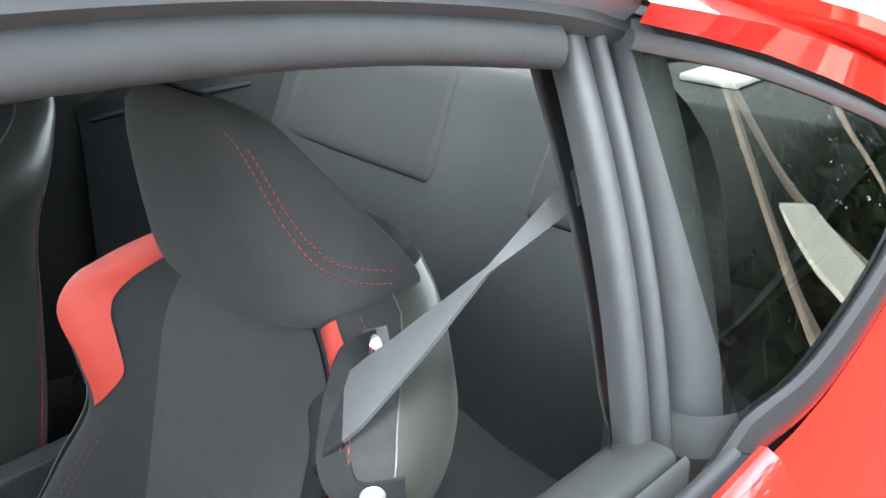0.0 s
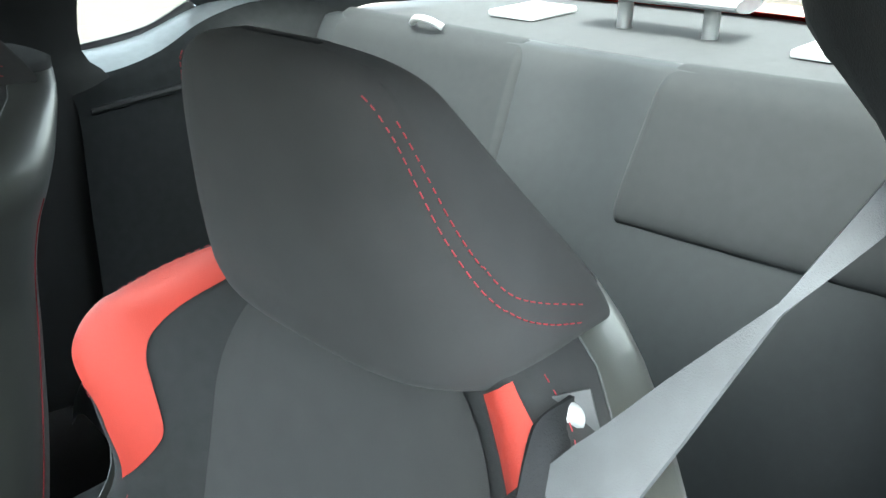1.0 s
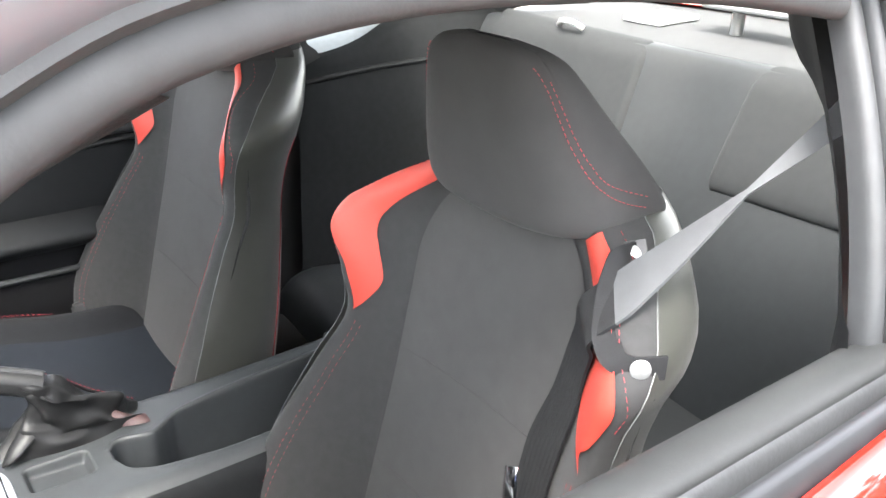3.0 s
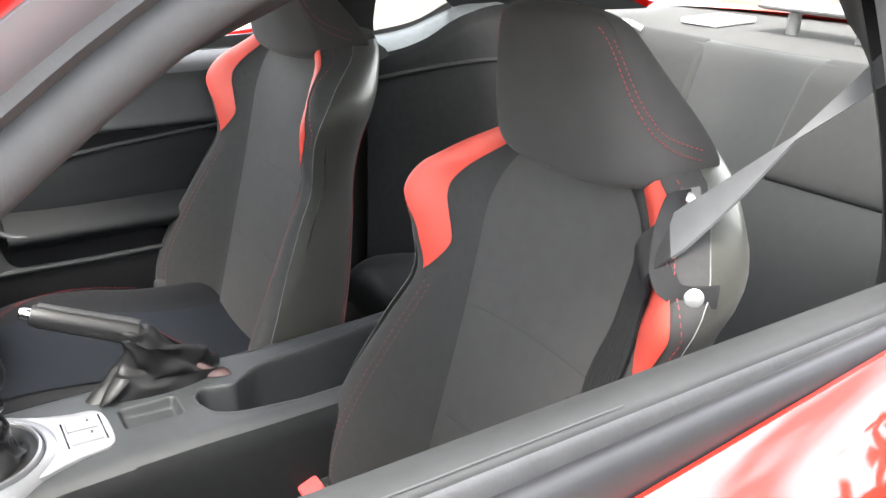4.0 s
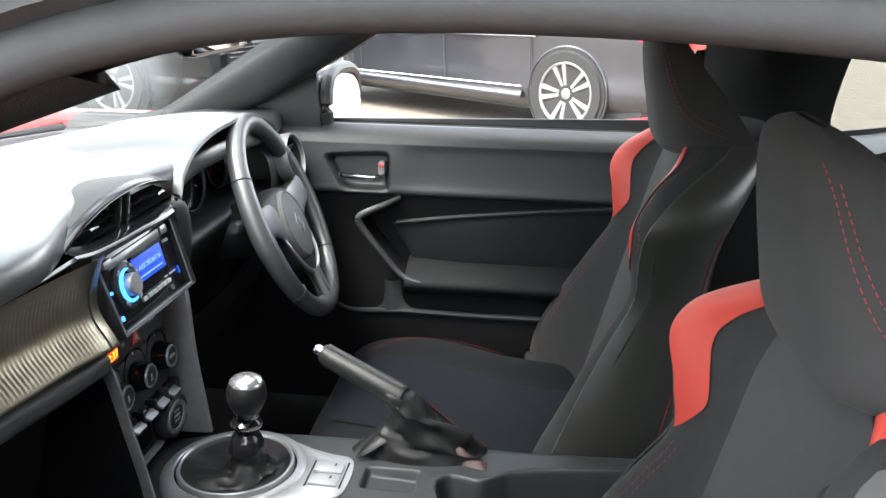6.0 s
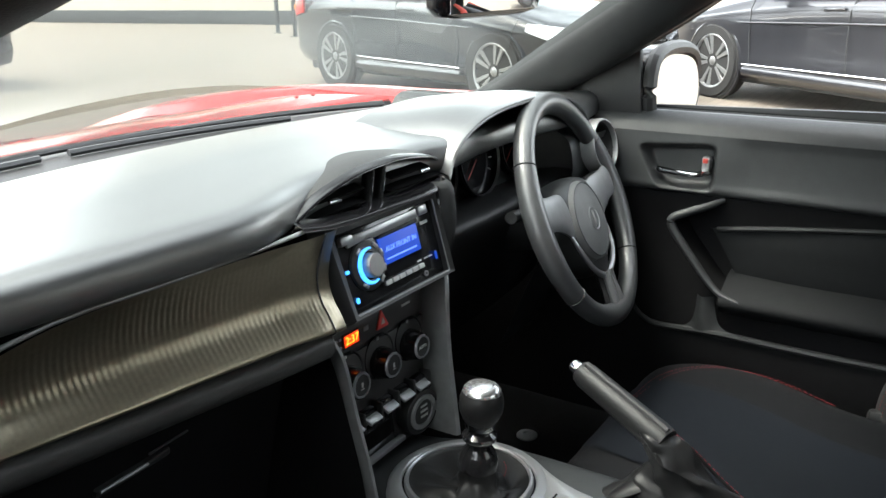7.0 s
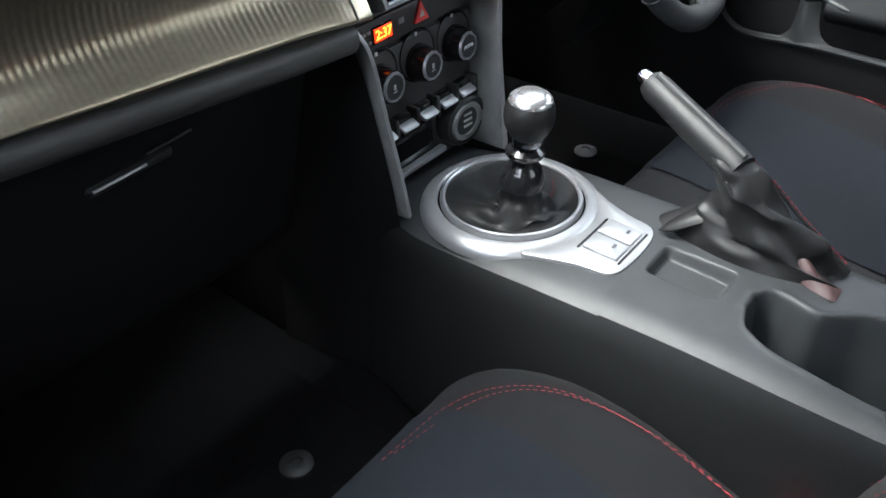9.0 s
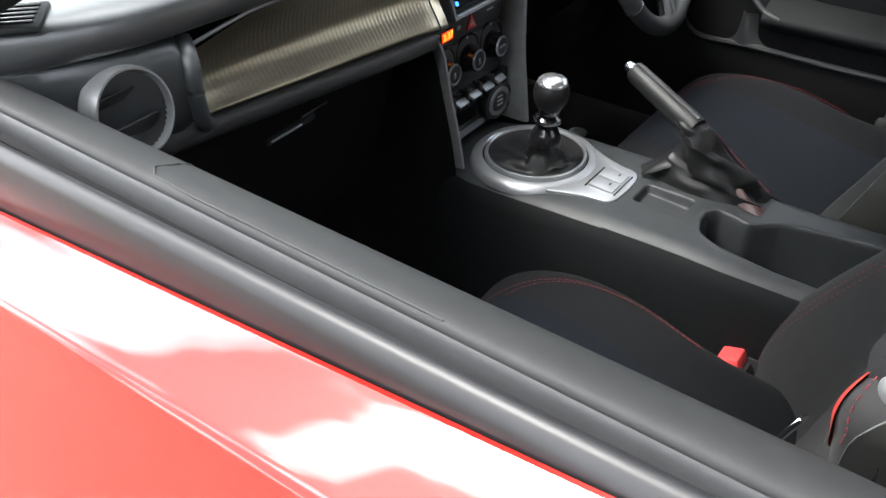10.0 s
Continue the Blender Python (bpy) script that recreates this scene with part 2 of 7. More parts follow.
def lin(table, x):
    """Piecewise smooth value of x in a table of pairs."""
    if x <= table[0][0]:
        return table[0][1]
    k = len(table)
    s = [(table[i + 1][1] - table[i][1]) / (table[i + 1][0] - table[i][0]) for i in range(k - 1)]
    for i in range(k - 1):
        (x0, y0), (x1, y1) = table[i], table[i + 1]
        if x <= x1:
            h = x1 - x0
            m0 = s[i] if i == 0 else (s[i - 1] + s[i]) / 2
            m1 = s[i] if i == k - 2 else (s[i] + s[i + 1]) / 2
            f = (x - x0) / h
            return y0 * (2 * f ** 3 - 3 * f * f + 1) + m0 * h * (f ** 3 - 2 * f * f + f) + y1 * (3 * f * f - 2 * f ** 3) + m1 * h * (f ** 3 - f * f)
    return table[-1][1]


def grid(rows, ring=False, caps=False):
    """Quads through rows of points; ring closes each row, caps the ends."""
    n, v = len(rows[0]), [q for r in rows for q in r]
    f = []
    for i in range(len(rows) - 1):
        for j in range(n if ring else n - 1):
            k = (j + 1) % n
            f.append((i * n + j, i * n + k, (i + 1) * n + k, (i + 1) * n + j))
    if caps:
        f.append(tuple(range(n)))
        f.append(tuple((len(rows) - 1) * n + j for j in range(n)))
    return v, f


def net(rows, nu=3, nv=3, ring=False, caps=False):
    """A smooth skin over sections: each section, then the way between them, is a Catmull-Rom curve."""
    rows = [cr(r, nv, ring) for r in rows]
    cols = [cr([r[j] for r in rows], nu) for j in range(len(rows[0]))]
    return grid([[c[i] for c in cols] for i in range(len(cols[0]))], ring, caps)


def join(*parts):
    v, f = [], []
    for a, b in parts:
        o = len(v)
        v += list(a)
        f += [tuple(i + o for i in q) for q in b]
    return v, f


def tube(path, r, n=10, closed=False, squash=1.0, up=(0, 0, 1)):
    """A pipe along a path; r is one radius or one a point; squash flattens it along up."""
    path = [Vector(p) for p in path]
    k, rows = len(path), []
    for i, p in enumerate(path):
        a = path[i - 1] if i or closed else p
        b = path[(i + 1) % k] if i + 1 < k or closed else p
        t = (b - a).normalized()
        s = t.cross(Vector(up))
        s = s.normalized() if s.length > 1e-4 else t.orthogonal().normalized()
        w = s.cross(t)
        rad = r[i] if isinstance(r, (list, tuple)) else r
        rows.append([p + s * rad * math.cos(2 * math.pi * j / n) + w * rad * squash * math.sin(2 * math.pi * j / n) for j in range(n)])
    if closed:
        return grid(rows + [rows[0]], True)
    return grid(rows, True, True)


def sweep(profile, path, side, up, ring=True, caps=True):
    """A profile of (a, b) along a path; a counts along side[i], b along up[i]."""
    rows = [[Vector(p) + Vector(side[i]) * a + Vector(up[i]) * b for a, b in profile] for i, p in enumerate(path)]
    return grid(rows, ring, caps and ring)


def box(x0, x1, y0, y1, z0, z1, bevel=0.003, seg=2):
    bm = bmesh.new()
    bmesh.ops.create_cube(bm, size=1.0, matrix=Matrix.Translation(((x0 + x1) / 2, (y0 + y1) / 2, (z0 + z1) / 2)) @ Matrix.Diagonal((x1 - x0, y1 - y0, z1 - z0, 1)))
    if bevel:
        bmesh.ops.bevel(bm, geom=bm.edges[:] + bm.verts[:], offset=bevel, segments=seg, profile=0.5, affect="EDGES", clamp_overlap=True)
    return bm


def obox(m, sx, sy, sz, bevel=0.003, seg=2):
    """A bevelled box of that size, centred on the pose m."""
    bm = box(-sx / 2, sx / 2, -sy / 2, sy / 2, -sz / 2, sz / 2, bevel, seg)
    bm.transform(m)
    return bm


def lathe(profile, m, n=32):
    """A turned shape: (radius, height) pairs about the z axis of the pose m."""
    rows = [[m @ Vector((r * math.cos(2 * math.pi * j / n), r * math.sin(2 * math.pi * j / n), h)) for j in range(n)] for r, h in profile]
    return grid(rows, True)


def prism(poly, depth, m, bevel=0.0, seg=2):
    """A flat outline (x, y) pulled to a depth along z of the pose m, edges rounded."""
    bm = bmesh.new()
    f = bm.faces.new([bm.verts.new((x, y, 0)) for x, y in poly])
    r = bmesh.ops.extrude_face_region(bm, geom=[f])
    bmesh.ops.translate(bm, vec=(0, 0, depth), verts=[v for v in r["geom"] if isinstance(v, bmesh.types.BMVert)])
    if bevel:
        bmesh.ops.bevel(bm, geom=bm.edges[:], offset=bevel, segments=seg, profile=0.5, affect="EDGES", clamp_overlap=True)
    bm.transform(m)
    return bm


def axis(p, z, x=(1, 0, 0)):
    """The pose at p whose z axis points along z and whose x axis lies near x."""
    z = Vector(z).normalized()
    y = z.cross(Vector(x)).normalized()
    x = y.cross(z)
    return Matrix.Translation(p) @ Matrix((x, y, z)).transposed().to_4x4()


def ribbon(path, width, thick=0.0016):
    """A woven band: centre points and half-width vectors."""
    rows = []
    for i, (p, w) in enumerate(zip(path, width)):
        a, b = path[max(i - 1, 0)], path[min(i + 1, len(path) - 1)]
        nrm = (b - a).cross(w).normalized() * thick
        rows.append([p - w + nrm, p + nrm, p + w + nrm, p + w - nrm, p - nrm, p - w - nrm])
    return grid(rows, True, True)


def dashes(curve, length, gap, r, lift=0.0):
    """Stitches along a dense curve, as one thread."""
    out, run, on, seg = [], 0.0, True, [curve[0]]
    for a, b in zip(curve, curve[1:]):
        run += (b - a).length
        if on:
            seg.append(b)
        if run > (length if on else gap):
            if on and len(seg) > 1:
                out.append(tube(seg, r, 5))
            on, run, seg = not on, 0.0, [b]
    return join(*out)

def thicken(data, off):
    """Gives a sheet a back at the offset off, with closed rims."""
    bm = bmesh.new()
    vs = [bm.verts.new(v) for v in data[0]]
    for f in data[1]:
        bm.faces.new([vs[i] for i in f])
    bmesh.ops.recalc_face_normals(bm, faces=bm.faces)
    bm.normal_update()
    r = bmesh.ops.extrude_face_region(bm, geom=bm.faces[:])
    bmesh.ops.translate(bm, vec=off, verts=[v for v in r["geom"] if isinstance(v, bmesh.types.BMVert)])
    return bm


# ---- ground ----
bm = bmesh.new()
bmesh.ops.create_grid(bm, x_segments=8, y_segments=8, size=300)
ground = part("ground", bm, "ground")
tagged(ground, "pale tan block paving of the parking place", "ground", kind="structure")

# ---- car shell ----
RAIL = [(0.675, 0.10, 0.935), (0.655, 0.03, 0.968), (0.627, -0.12, 1.050), (0.603, -0.20, 1.0995), (0.590, -0.25, 1.128), (0.581, -0.31, 1.152), (0.578, -0.40, 1.1675), (0.578, -0.52, 1.1695), (0.580, -0.65, 1.161), (0.590, -0.77, 1.145)]
RAIL_TAIL = [(0.601, -0.85, 1.122), (0.622, -0.94, 1.105), (0.647, -1.07, 1.074), (0.668, -1.19, 1.026)]
QTOP = [(0.624, -0.810, 1.163), (0.648, -0.93, 1.134), (0.673, -1.07, 1.088), (0.695, -1.19, 1.040)]
QLOW = [(0.726, -0.825, 0.930), (0.731, -0.92, 0.940), (0.722, -1.07, 0.985), (0.695, -1.19, 1.040)]
FAR_TOP = [(0.624, -0.810, 1.163), (0.648, -0.93, 1.134), (0.673, -1.07, 1.088), (0.690, -1.18, 1.040), (0.690, -1.238, 0.985)]
FAR_LOW = [(0.726, -0.825, 0.885), (0.731, -0.92, 0.900), (0.715, -1.04, 0.915), (0.700, -1.15, 0.935), (0.690, -1.236, 0.975)]
DOOR_REAR = -0.80
shell = thing("coupe_car", "red two-door coupe with black window seals, parked on paving", "car")


def side(p, s):
    return Vector((p[0] * s, p[1], p[2]))


def rail_frames(s, ctl):
    path = [side(p, s) for p in cr(ctl, 5)]
    out, up = [], []
    for i, p in enumerate(path):
        t = (path[min(i + 1, len(path) - 1)] - path[max(i - 1, 0)]).normalized()
        o = Vector((s * 0.86, 0, 0.5))
        o = (o - t * o.dot(t)).normalized()
        f = min(max((p.y + 0.30) / 0.35, 0), 1)
        n = t.cross(o) * -s
        if n.z < 0:
            n = -n
        out.append(o * (1 - 0.30 * f) * (1 - 0.25 * min(max((-0.20 - p.y) / 0.12, 0), 1)))
        up.append(n)
    return path, out, up


def arc(cx, cy, r, a0, a1, n=6, sy=1.0):
    return [(cx + r * math.cos(radians(a0 + (a1 - a0) * i / n)), cy + sy * r * math.sin(radians(a0 + (a1 - a0) * i / n))) for i in range(n + 1)]


for s, nm in ((-1, "passenger"), (1, "driver")):
    path, out, up = rail_frames(s, RAIL)
    inner = [(-0.024, 0.013), (-0.004, 0.010), (0.006, 0.014), (0.006, 0.034), (-0.03, 0.036)]
    part("pillar_trim", sweep(inner, path, out, up), "black_plastic", shell, "black plastic edge trim along the door opening")
    part("door_seal", sweep(arc(0.022, 0.009, 0.0145, 0, 330, 11), path, out, up), "roll_grey", shell, "soft grey rubber roll seal")
    path, out, up = rail_frames(s, RAIL + [(0.596, -0.81, 1.135)])
    part("drip_strip", sweep([(0.047, 0.023), (0.062, 0.026), (0.073, 0.036), (0.071, 0.047), (0.050, 0.044)], path, out, up), "skylit_strip", shell, "satin grey window strip with the sky's sheen in its colour")
    path, out, up = rail_frames(s, RAIL + RAIL_TAIL)
    part("seal_channel", sweep([(0.028, 0.016), (0.046, 0.018), (0.051, 0.030), (0.030, 0.034)], path, out, up), "rubber", shell, "black rubber channel")
    red = [[p + o * a + n * b for a, b in ((0.074, 0.037), (0.086, 0.041), (0.091, 0.050), (0.078, 0.062), (0.055, 0.068), (0.02, 0.072), (0.02, 0.055), (0.06, 0.04))] for p, o, n in zip(path, out, up)]
    part("roof_rail", grid(red, True, True), "red_paint", shell)
    # front pillar inside the windscreen
    wedge = [(0.650, 0.30, 0.905), (0.635, 0.24, 0.918), (0.600, 0.07, 1.020), (0.566, -0.06, 1.098), (0.530, -0.16, 1.152), (0.505, -0.22, 1.180)]
    inner_edge = [(0.690, 0.18, 0.905), (0.680, 0.115, 0.930), (0.650, 0.005, 0.982), (0.622, -0.13, 1.062), (0.598, -0.215, 1.110), (0.580, -0.31, 1.146)]
    rows = [[side(a, s), side((a[0] * 0.62 + b[0] * 0.38 - 0.012, a[1] * 0.62 + b[1] * 0.38 - 0.012, a[2] * 0.62 + b[2] * 0.38 - 0.012), s), side((a[0] * 0.25 + b[0] * 0.75 - 0.012, a[1] * 0.25 + b[1] * 0.75 - 0.008, a[2] * 0.25 + b[2] * 0.75 - 0.012), s), side(b, s), side((b[0] + 0.02, b[1] + 0.03, b[2] + 0.015), s), side((a[0] + 0.03, a[1] + 0.02, a[2] + 0.02), s)] for a, b in zip(wedge, inner_edge)]
    part("front_pillar", net(rows, 4, 3, True, True), "door_plastic", shell, "dark grey front pillar trim")
    part("pillar_clip", lathe([(0.0, 0), (0.006, 0), (0.006, 0.003), (0.0, 0.005)], axis(side((0.617, 0.045, 0.998), s), (-0.7 * s, -0.6, -0.3)), 14), "satin_silver", shell)
    # rear side window with its gasket, and the red panels round it
    qtop, qlow = (QTOP, QLOW) if s < 0 else (FAR_TOP, FAR_LOW)
    top, low = [side(p, s) for p in cr(qtop, 6)], [side(p, s) for p in cr(qlow, 6)]
    dz = -0.045 if s > 0 else 0.0
    rows = [[a.lerp(b, k / 6) for k in range(7)] for a, b in zip(top, low)]
    q = part("quarter_window", grid(rows), "tinted_glass", shell, "dark tinted rear side glass")
    q.visible_shadow = False
    part("window_gasket", tube([low[0] + Vector((0.004 * s, 0.05, -0.012))] + low, 0.010, 10, squash=1.5), "strip_metal", q, "grey window gasket")
    part("window_gasket", tube(top, 0.0045, 10, squash=1.4), "rubber", q, "black window gasket")
    edge = [(0.640, -0.76, 1.192), (0.628, -0.95, 1.168), (0.620, -1.125, 1.130), (0.615, -1.35, 1.075), (0.620, -1.6, 1.010), (0.64, -1.9, 0.955)]
    upper = [[side(t, 1) for t in (Vector((abs(a.x) + 0.006, a.y, a.z + 0.010)), Vector((abs(a.x) * 0.6 + e[0] * 0.4 + 0.018, a.y * 0.6 + e[1] * 0.4, a.z * 0.5 + e[2] * 0.5 + 0.010)), Vector((e[0] * 0.97, e[1], e[2] + 0.022)))] for a, e in zip(cr(QTOP, 2), cr(edge[:3], 3)[:7])]
    upper = [[Vector((p.x * s, p.y, p.z)) for p in r] for r in upper]
    part("rear_pillar_panel", grid(upper), "red_paint", shell)
    lowb = cr([(0.735, -0.80, 0.910), (0.738, -0.92, 0.925), (0.730, -1.07, 0.972), (0.703, -1.20, 1.030), (0.680, -1.38, 1.055), (0.690, -1.6, 1.01), (0.72, -1.9, 0.94)], 3)
    fender = [[(p[0], p[1], p[2] + 1.6 * dz), (p[0] + 0.035, p[1], p[2] - 0.03 + 1.6 * dz), (max(p[0] + 0.07, 0.85), p[1], p[2] - 0.085 + dz), (0.888, p[1], 0.80 if p[1] > -1.3 else 0.84), (0.90, p[1], 0.62), (0.885, p[1], 0.32)] for p in lowb]
    part("rear_quarter_panel", net([[side(p, s) for p in r] for r in fender], 1, 4), "red_paint", shell)
    sail = [[side((0.700, -1.128, 1.052), s), side((0.66, -1.12, 1.10), s), side((0.625, -1.125, 1.14), s)], [side((0.680, -1.35, 1.06), s), side((0.65, -1.35, 1.085), s), side((0.635, -1.35, 1.088), s)], [side((0.69, -1.6, 1.01), s), side((0.66, -1.6, 1.03), s), side((0.645, -1.6, 1.025), s)], [side((0.72, -1.9, 0.94), s), side((0.68, -1.9, 0.965), s), side((0.66, -1.9, 0.96), s)]]
    part("rear_sail_panel", net(sail, 4, 3), "red_paint", shell)
    # door-rear pillar: two soft uprights and the inner trim with the belt
    lo, hi = Vector((0.668, -0.802, 0.893)), Vector((0.590, -0.795, 1.168))
    right, outw = Vector((0.33, -0.944, 0)), Vector((0.90, 0.33, 0.28))
    for nm2, prof, mt, lab in (("pillar_seal", [(-0.012, -0.01), (-0.008, 0.006), (0.0, 0.010), (0.008, 0.006), (0.012, -0.004)], "rubber", "black inner pillar seal"), ("pillar_seal", [(0.010, -0.006), (0.014, 0.007), (0.021, 0.010), (0.026, 0.003), (0.030, -0.006)], "rubber_grey", "thin grey pillar seal"), ("pillar_seal", [(0.028, -0.012), (0.033, 0.006), (0.042, 0.015), (0.054, 0.017), (0.064, 0.012), (0.072, 0.002), (0.075, -0.012)], "rubber_grey", "broad grey rubber pillar seal")):
        rows = []
        for i in range(13):
            t = i / 12
            c = lo.lerp(hi, t) + outw * 0.014 * math.sin(math.pi * t)
            rows.append([side(c + right * p * (1 - 0.12 * t) + outw * q, s) for p, q in prof])
        part(nm2, net(rows, 1, 4), mt, shell, lab)
    part("pillar_foot", net([[side(lo + right * p + outw * q + Vector((0, 0, z)), s) for p, q in ((0.02, 0.0), (0.03, 0.022), (0.05, 0.03), (0.07, 0.022), (0.078, 0.0))] for z in (0.035, 0.015, 0.002)], 3, 3), "rubber", shell)
    trim = [[(0.560, -0.755, 1.215), (0.520, -0.82, 1.205), (0.480, -0.90, 1.190), (0.46, -1.02, 1.180)], [(0.580, -0.765, 1.165), (0.545, -0.82, 1.150), (0.507, -0.886, 1.108), (0.50, -1.0, 1.13)], [(0.625, -0.770, 1.05), (0.60, -0.81, 1.045), (0.565, -0.885, 1.055), (0.585, -1.0, 1.06)], [(0.650, -0.775, 0.95), (0.625, -0.82, 0.945), (0.605, -0.92, 0.935), (0.625, -1.0, 0.935)], [(0.665, -0.78, 0.85), (0.625, -0.83, 0.84), (0.608, -0.94, 0.83), (0.61, -1.05, 0.83)], [(0.66, -0.78, 0.35), (0.625, -0.84, 0.35), (0.61, -0.95, 0.35), (0.60, -1.05, 0.35)]]
    part("pillar_inner_trim", net([[side(p, s) for p in r] for r in trim], 4, 4), "black_plastic", shell, "black plastic pillar trim")
    qt = [[(0.625, -0.96, 0.892), (0.612, -0.965, 0.880), (0.60, -0.97, 0.84), (0.585, -0.96, 0.70), (0.58, -0.95, 0.35)], [(0.624, -1.05, 0.899), (0.612, -1.05, 0.886), (0.60, -1.05, 0.85), (0.585, -1.05, 0.71), (0.58, -1.05, 0.35)], [(0.623, -1.13, 0.920), (0.611, -1.13, 0.906), (0.598, -1.13, 0.87), (0.585, -1.13, 0.72), (0.58, -1.13, 0.35)], [(0.624, -1.22, 0.962), (0.610, -1.23, 0.945), (0.595, -1.23, 0.91), (0.585, -1.25, 0.76), (0.58, -1.27, 0.35)], [(0.620, -1.34, 0.985), (0.605, -1.36, 0.965), (0.588, -1.38, 0.93), (0.575, -1.40, 0.78), (0.57, -1.42, 0.35)], [(0.600, -1.5, 0.965), (0.59, -1.5, 0.955), (0.58, -1.5, 0.93), (0.57, -1.5, 0.8), (0.57, -1.5, 0.35)]]
    part("quarter_trim", net([[side(p, s) for p in r] for r in qt], 4, 4), "trim_cloth", shell, "dark moulded rear side trim")
    # top of the side trim as its own strip, sky light painted in
    ledge = [[(0.735, y0, z0 - 0.004), (0.702, y0, z0), (0.665, (y0 + r[0][1]) / 2, (z0 + r[0][2]) / 2 + 0.006), r[0]] for y0, z0, r in zip((-0.97, -1.05, -1.13, -1.215, -1.30), (0.916, 0.922, 0.936, 0.966, 0.99), qt)]
    if s > 0:
        part("window_ledge", net([[side(p, s) for p in r] for r in ledge], 4, 3), "skylit_plastic", shell, "satin ledge below the rear side glass, sky light in its colour")
    part("quarter_trim_rib", tube(cr([side(p, s) for p in ((0.603, -0.99, 0.845), (0.594, -1.15, 0.862), (0.588, -1.32, 0.868))], 6), 0.006, 8), "door_plastic", shell)
    ct = [[(0.540, -1.10, 1.165), (0.59, -1.11, 1.140), (0.62, -1.12, 1.110), (0.65, -1.14, 1.075)], [(0.535, -1.25, 1.125), (0.60, -1.24, 1.085), (0.668, -1.237, 1.010), (0.685, -1.243, 0.972)], [(0.530, -1.35, 1.095), (0.60, -1.33, 1.050), (0.640, -1.31, 1.000), (0.650, -1.30, 0.965)], [(0.515, -1.50, 1.045), (0.575, -1.47, 1.010), (0.610, -1.43, 0.975), (0.620, -1.40, 0.950)], [(0.480, -1.66, 0.976), (0.53, -1.60, 0.970), (0.57, -1.53, 0.965), (0.59, -1.48, 0.945)]]
    part("rear_pillar_trim", net([[side(p, s) for p in r] for r in ct], 4, 4), "trim_cloth", shell, "grey rear pillar trim")
    # front wing and lower flank
    wing = [[(0.66, 0.32, 0.905), (0.74, 0.34, 0.915), (0.82, 0.34, 0.90), (0.872, 0.36, 0.80), (0.885, 0.40, 0.6), (0.87, 0.40, 0.32)], [(0.62, 0.8, 0.875), (0.74, 0.8, 0.905), (0.83, 0.8, 0.885), (0.88, 0.8, 0.80), (0.89, 0.8, 0.6), (0.87, 0.8, 0.4)], [(0.58, 1.3, 0.80), (0.70, 1.3, 0.83), (0.80, 1.3, 0.80), (0.86, 1.3, 0.72), (0.87, 1.3, 0.55), (0.85, 1.3, 0.4)], [(0.52, 1.75, 0.66), (0.62, 1.75, 0.68), (0.70, 1.72, 0.66), (0.76, 1.7, 0.6), (0.78, 1.7, 0.5), (0.76, 1.7, 0.35)]]
    part("front_wing", net([[side(p, s) for p in r] for r in wing], 4, 4), "red_paint", shell)

roof = [[Vector((x, y + 0.05 * (1 - (x / 0.62) ** 2), z - dz * abs(x / 0.62) ** 2.2)) for x in (-0.62, -0.5, -0.3, 0, 0.3, 0.5, 0.62)] for y, z, dz in ((-0.24, 1.225, 0.035), (-0.40, 1.268, 0.035), (-0.65, 1.280, 0.04), (-0.90, 1.262, 0.05), (-1.15, 1.215, 0.06))]
part("roof", net(roof, 3, 3), "red_paint", shell)
lining = [[Vector((x, y, z - dz * abs(x / 0.58) ** 2.5)) for x in (-0.58, -0.45, -0.25, 0, 0.25, 0.45, 0.58)] for y, z, dz in ((-0.20, 1.19, 0.01), (-0.40, 1.225, 0.045), (-0.65, 1.232, 0.065), (-0.90, 1.21, 0.08), (-1.13, 1.165, 0.05))]
part("headliner", net(lining, 3, 3), "headliner", shell, "grey cloth headliner")
ws = [[Vector((x * k, y + dy * (1 - (x / 0.66) ** 2), z + dz * (1 - (x / 0.66) ** 2))) for x in (-0.66, -0.5, -0.25, 0, 0.25, 0.5, 0.66)] for k, y, dy, z, dz in ((1.0, 0.29, 0.19, 0.908, 0.025), (0.93, 0.12, 0.13, 1.005, 0.02), (0.86, -0.05, 0.08, 1.10, 0.015), (0.78, -0.21, 0.05, 1.187, 0.03))]
w = part("windscreen", net(ws, 4, 4), "screen_glass", shell, "clear laminated windscreen")
w.visible_shadow = False
rs = [[Vector((x, y - dy * (1 - (x / 0.58) ** 2), z)) for x in (-0.58, -0.4, -0.2, 0, 0.2, 0.4, 0.58)] for y, dy, z in ((-1.15, 0.02, 1.165), (-1.35, 0.04, 1.115), (-1.6, 0.06, 1.045), (-1.85, 0.08, 0.975))]
w = part("rear_window", net(rs, 4, 4), "rear_glass", shell, "clear heated rear window")
w.visible_shadow = False
for k in range(9):
    y, z = -1.24 - 0.065 * k, 1.142 - 0.0182 * k
    part("heater_wire", tube([(x * 0.52, y - 0.05 * (1 - x * x), z - 0.003) for x in (-1, -0.5, 0, 0.5, 1)], 0.0003, 4), "dark_silver", w)
cowl = [[Vector((x, y + dy * (1 - (x / 0.66) ** 2), z)) for x in (-0.66, -0.4, 0, 0.4, 0.66)] for y, dy, z in ((0.28, 0.18, 0.904), (0.33, 0.20, 0.905), (0.40, 0.21, 0.900), (0.47, 0.22, 0.892), (0.50, 0.22, 0.87))]
part("cowl", net(cowl, 3, 5), "black_plastic", shell, "black plastic cowl below the windscreen")
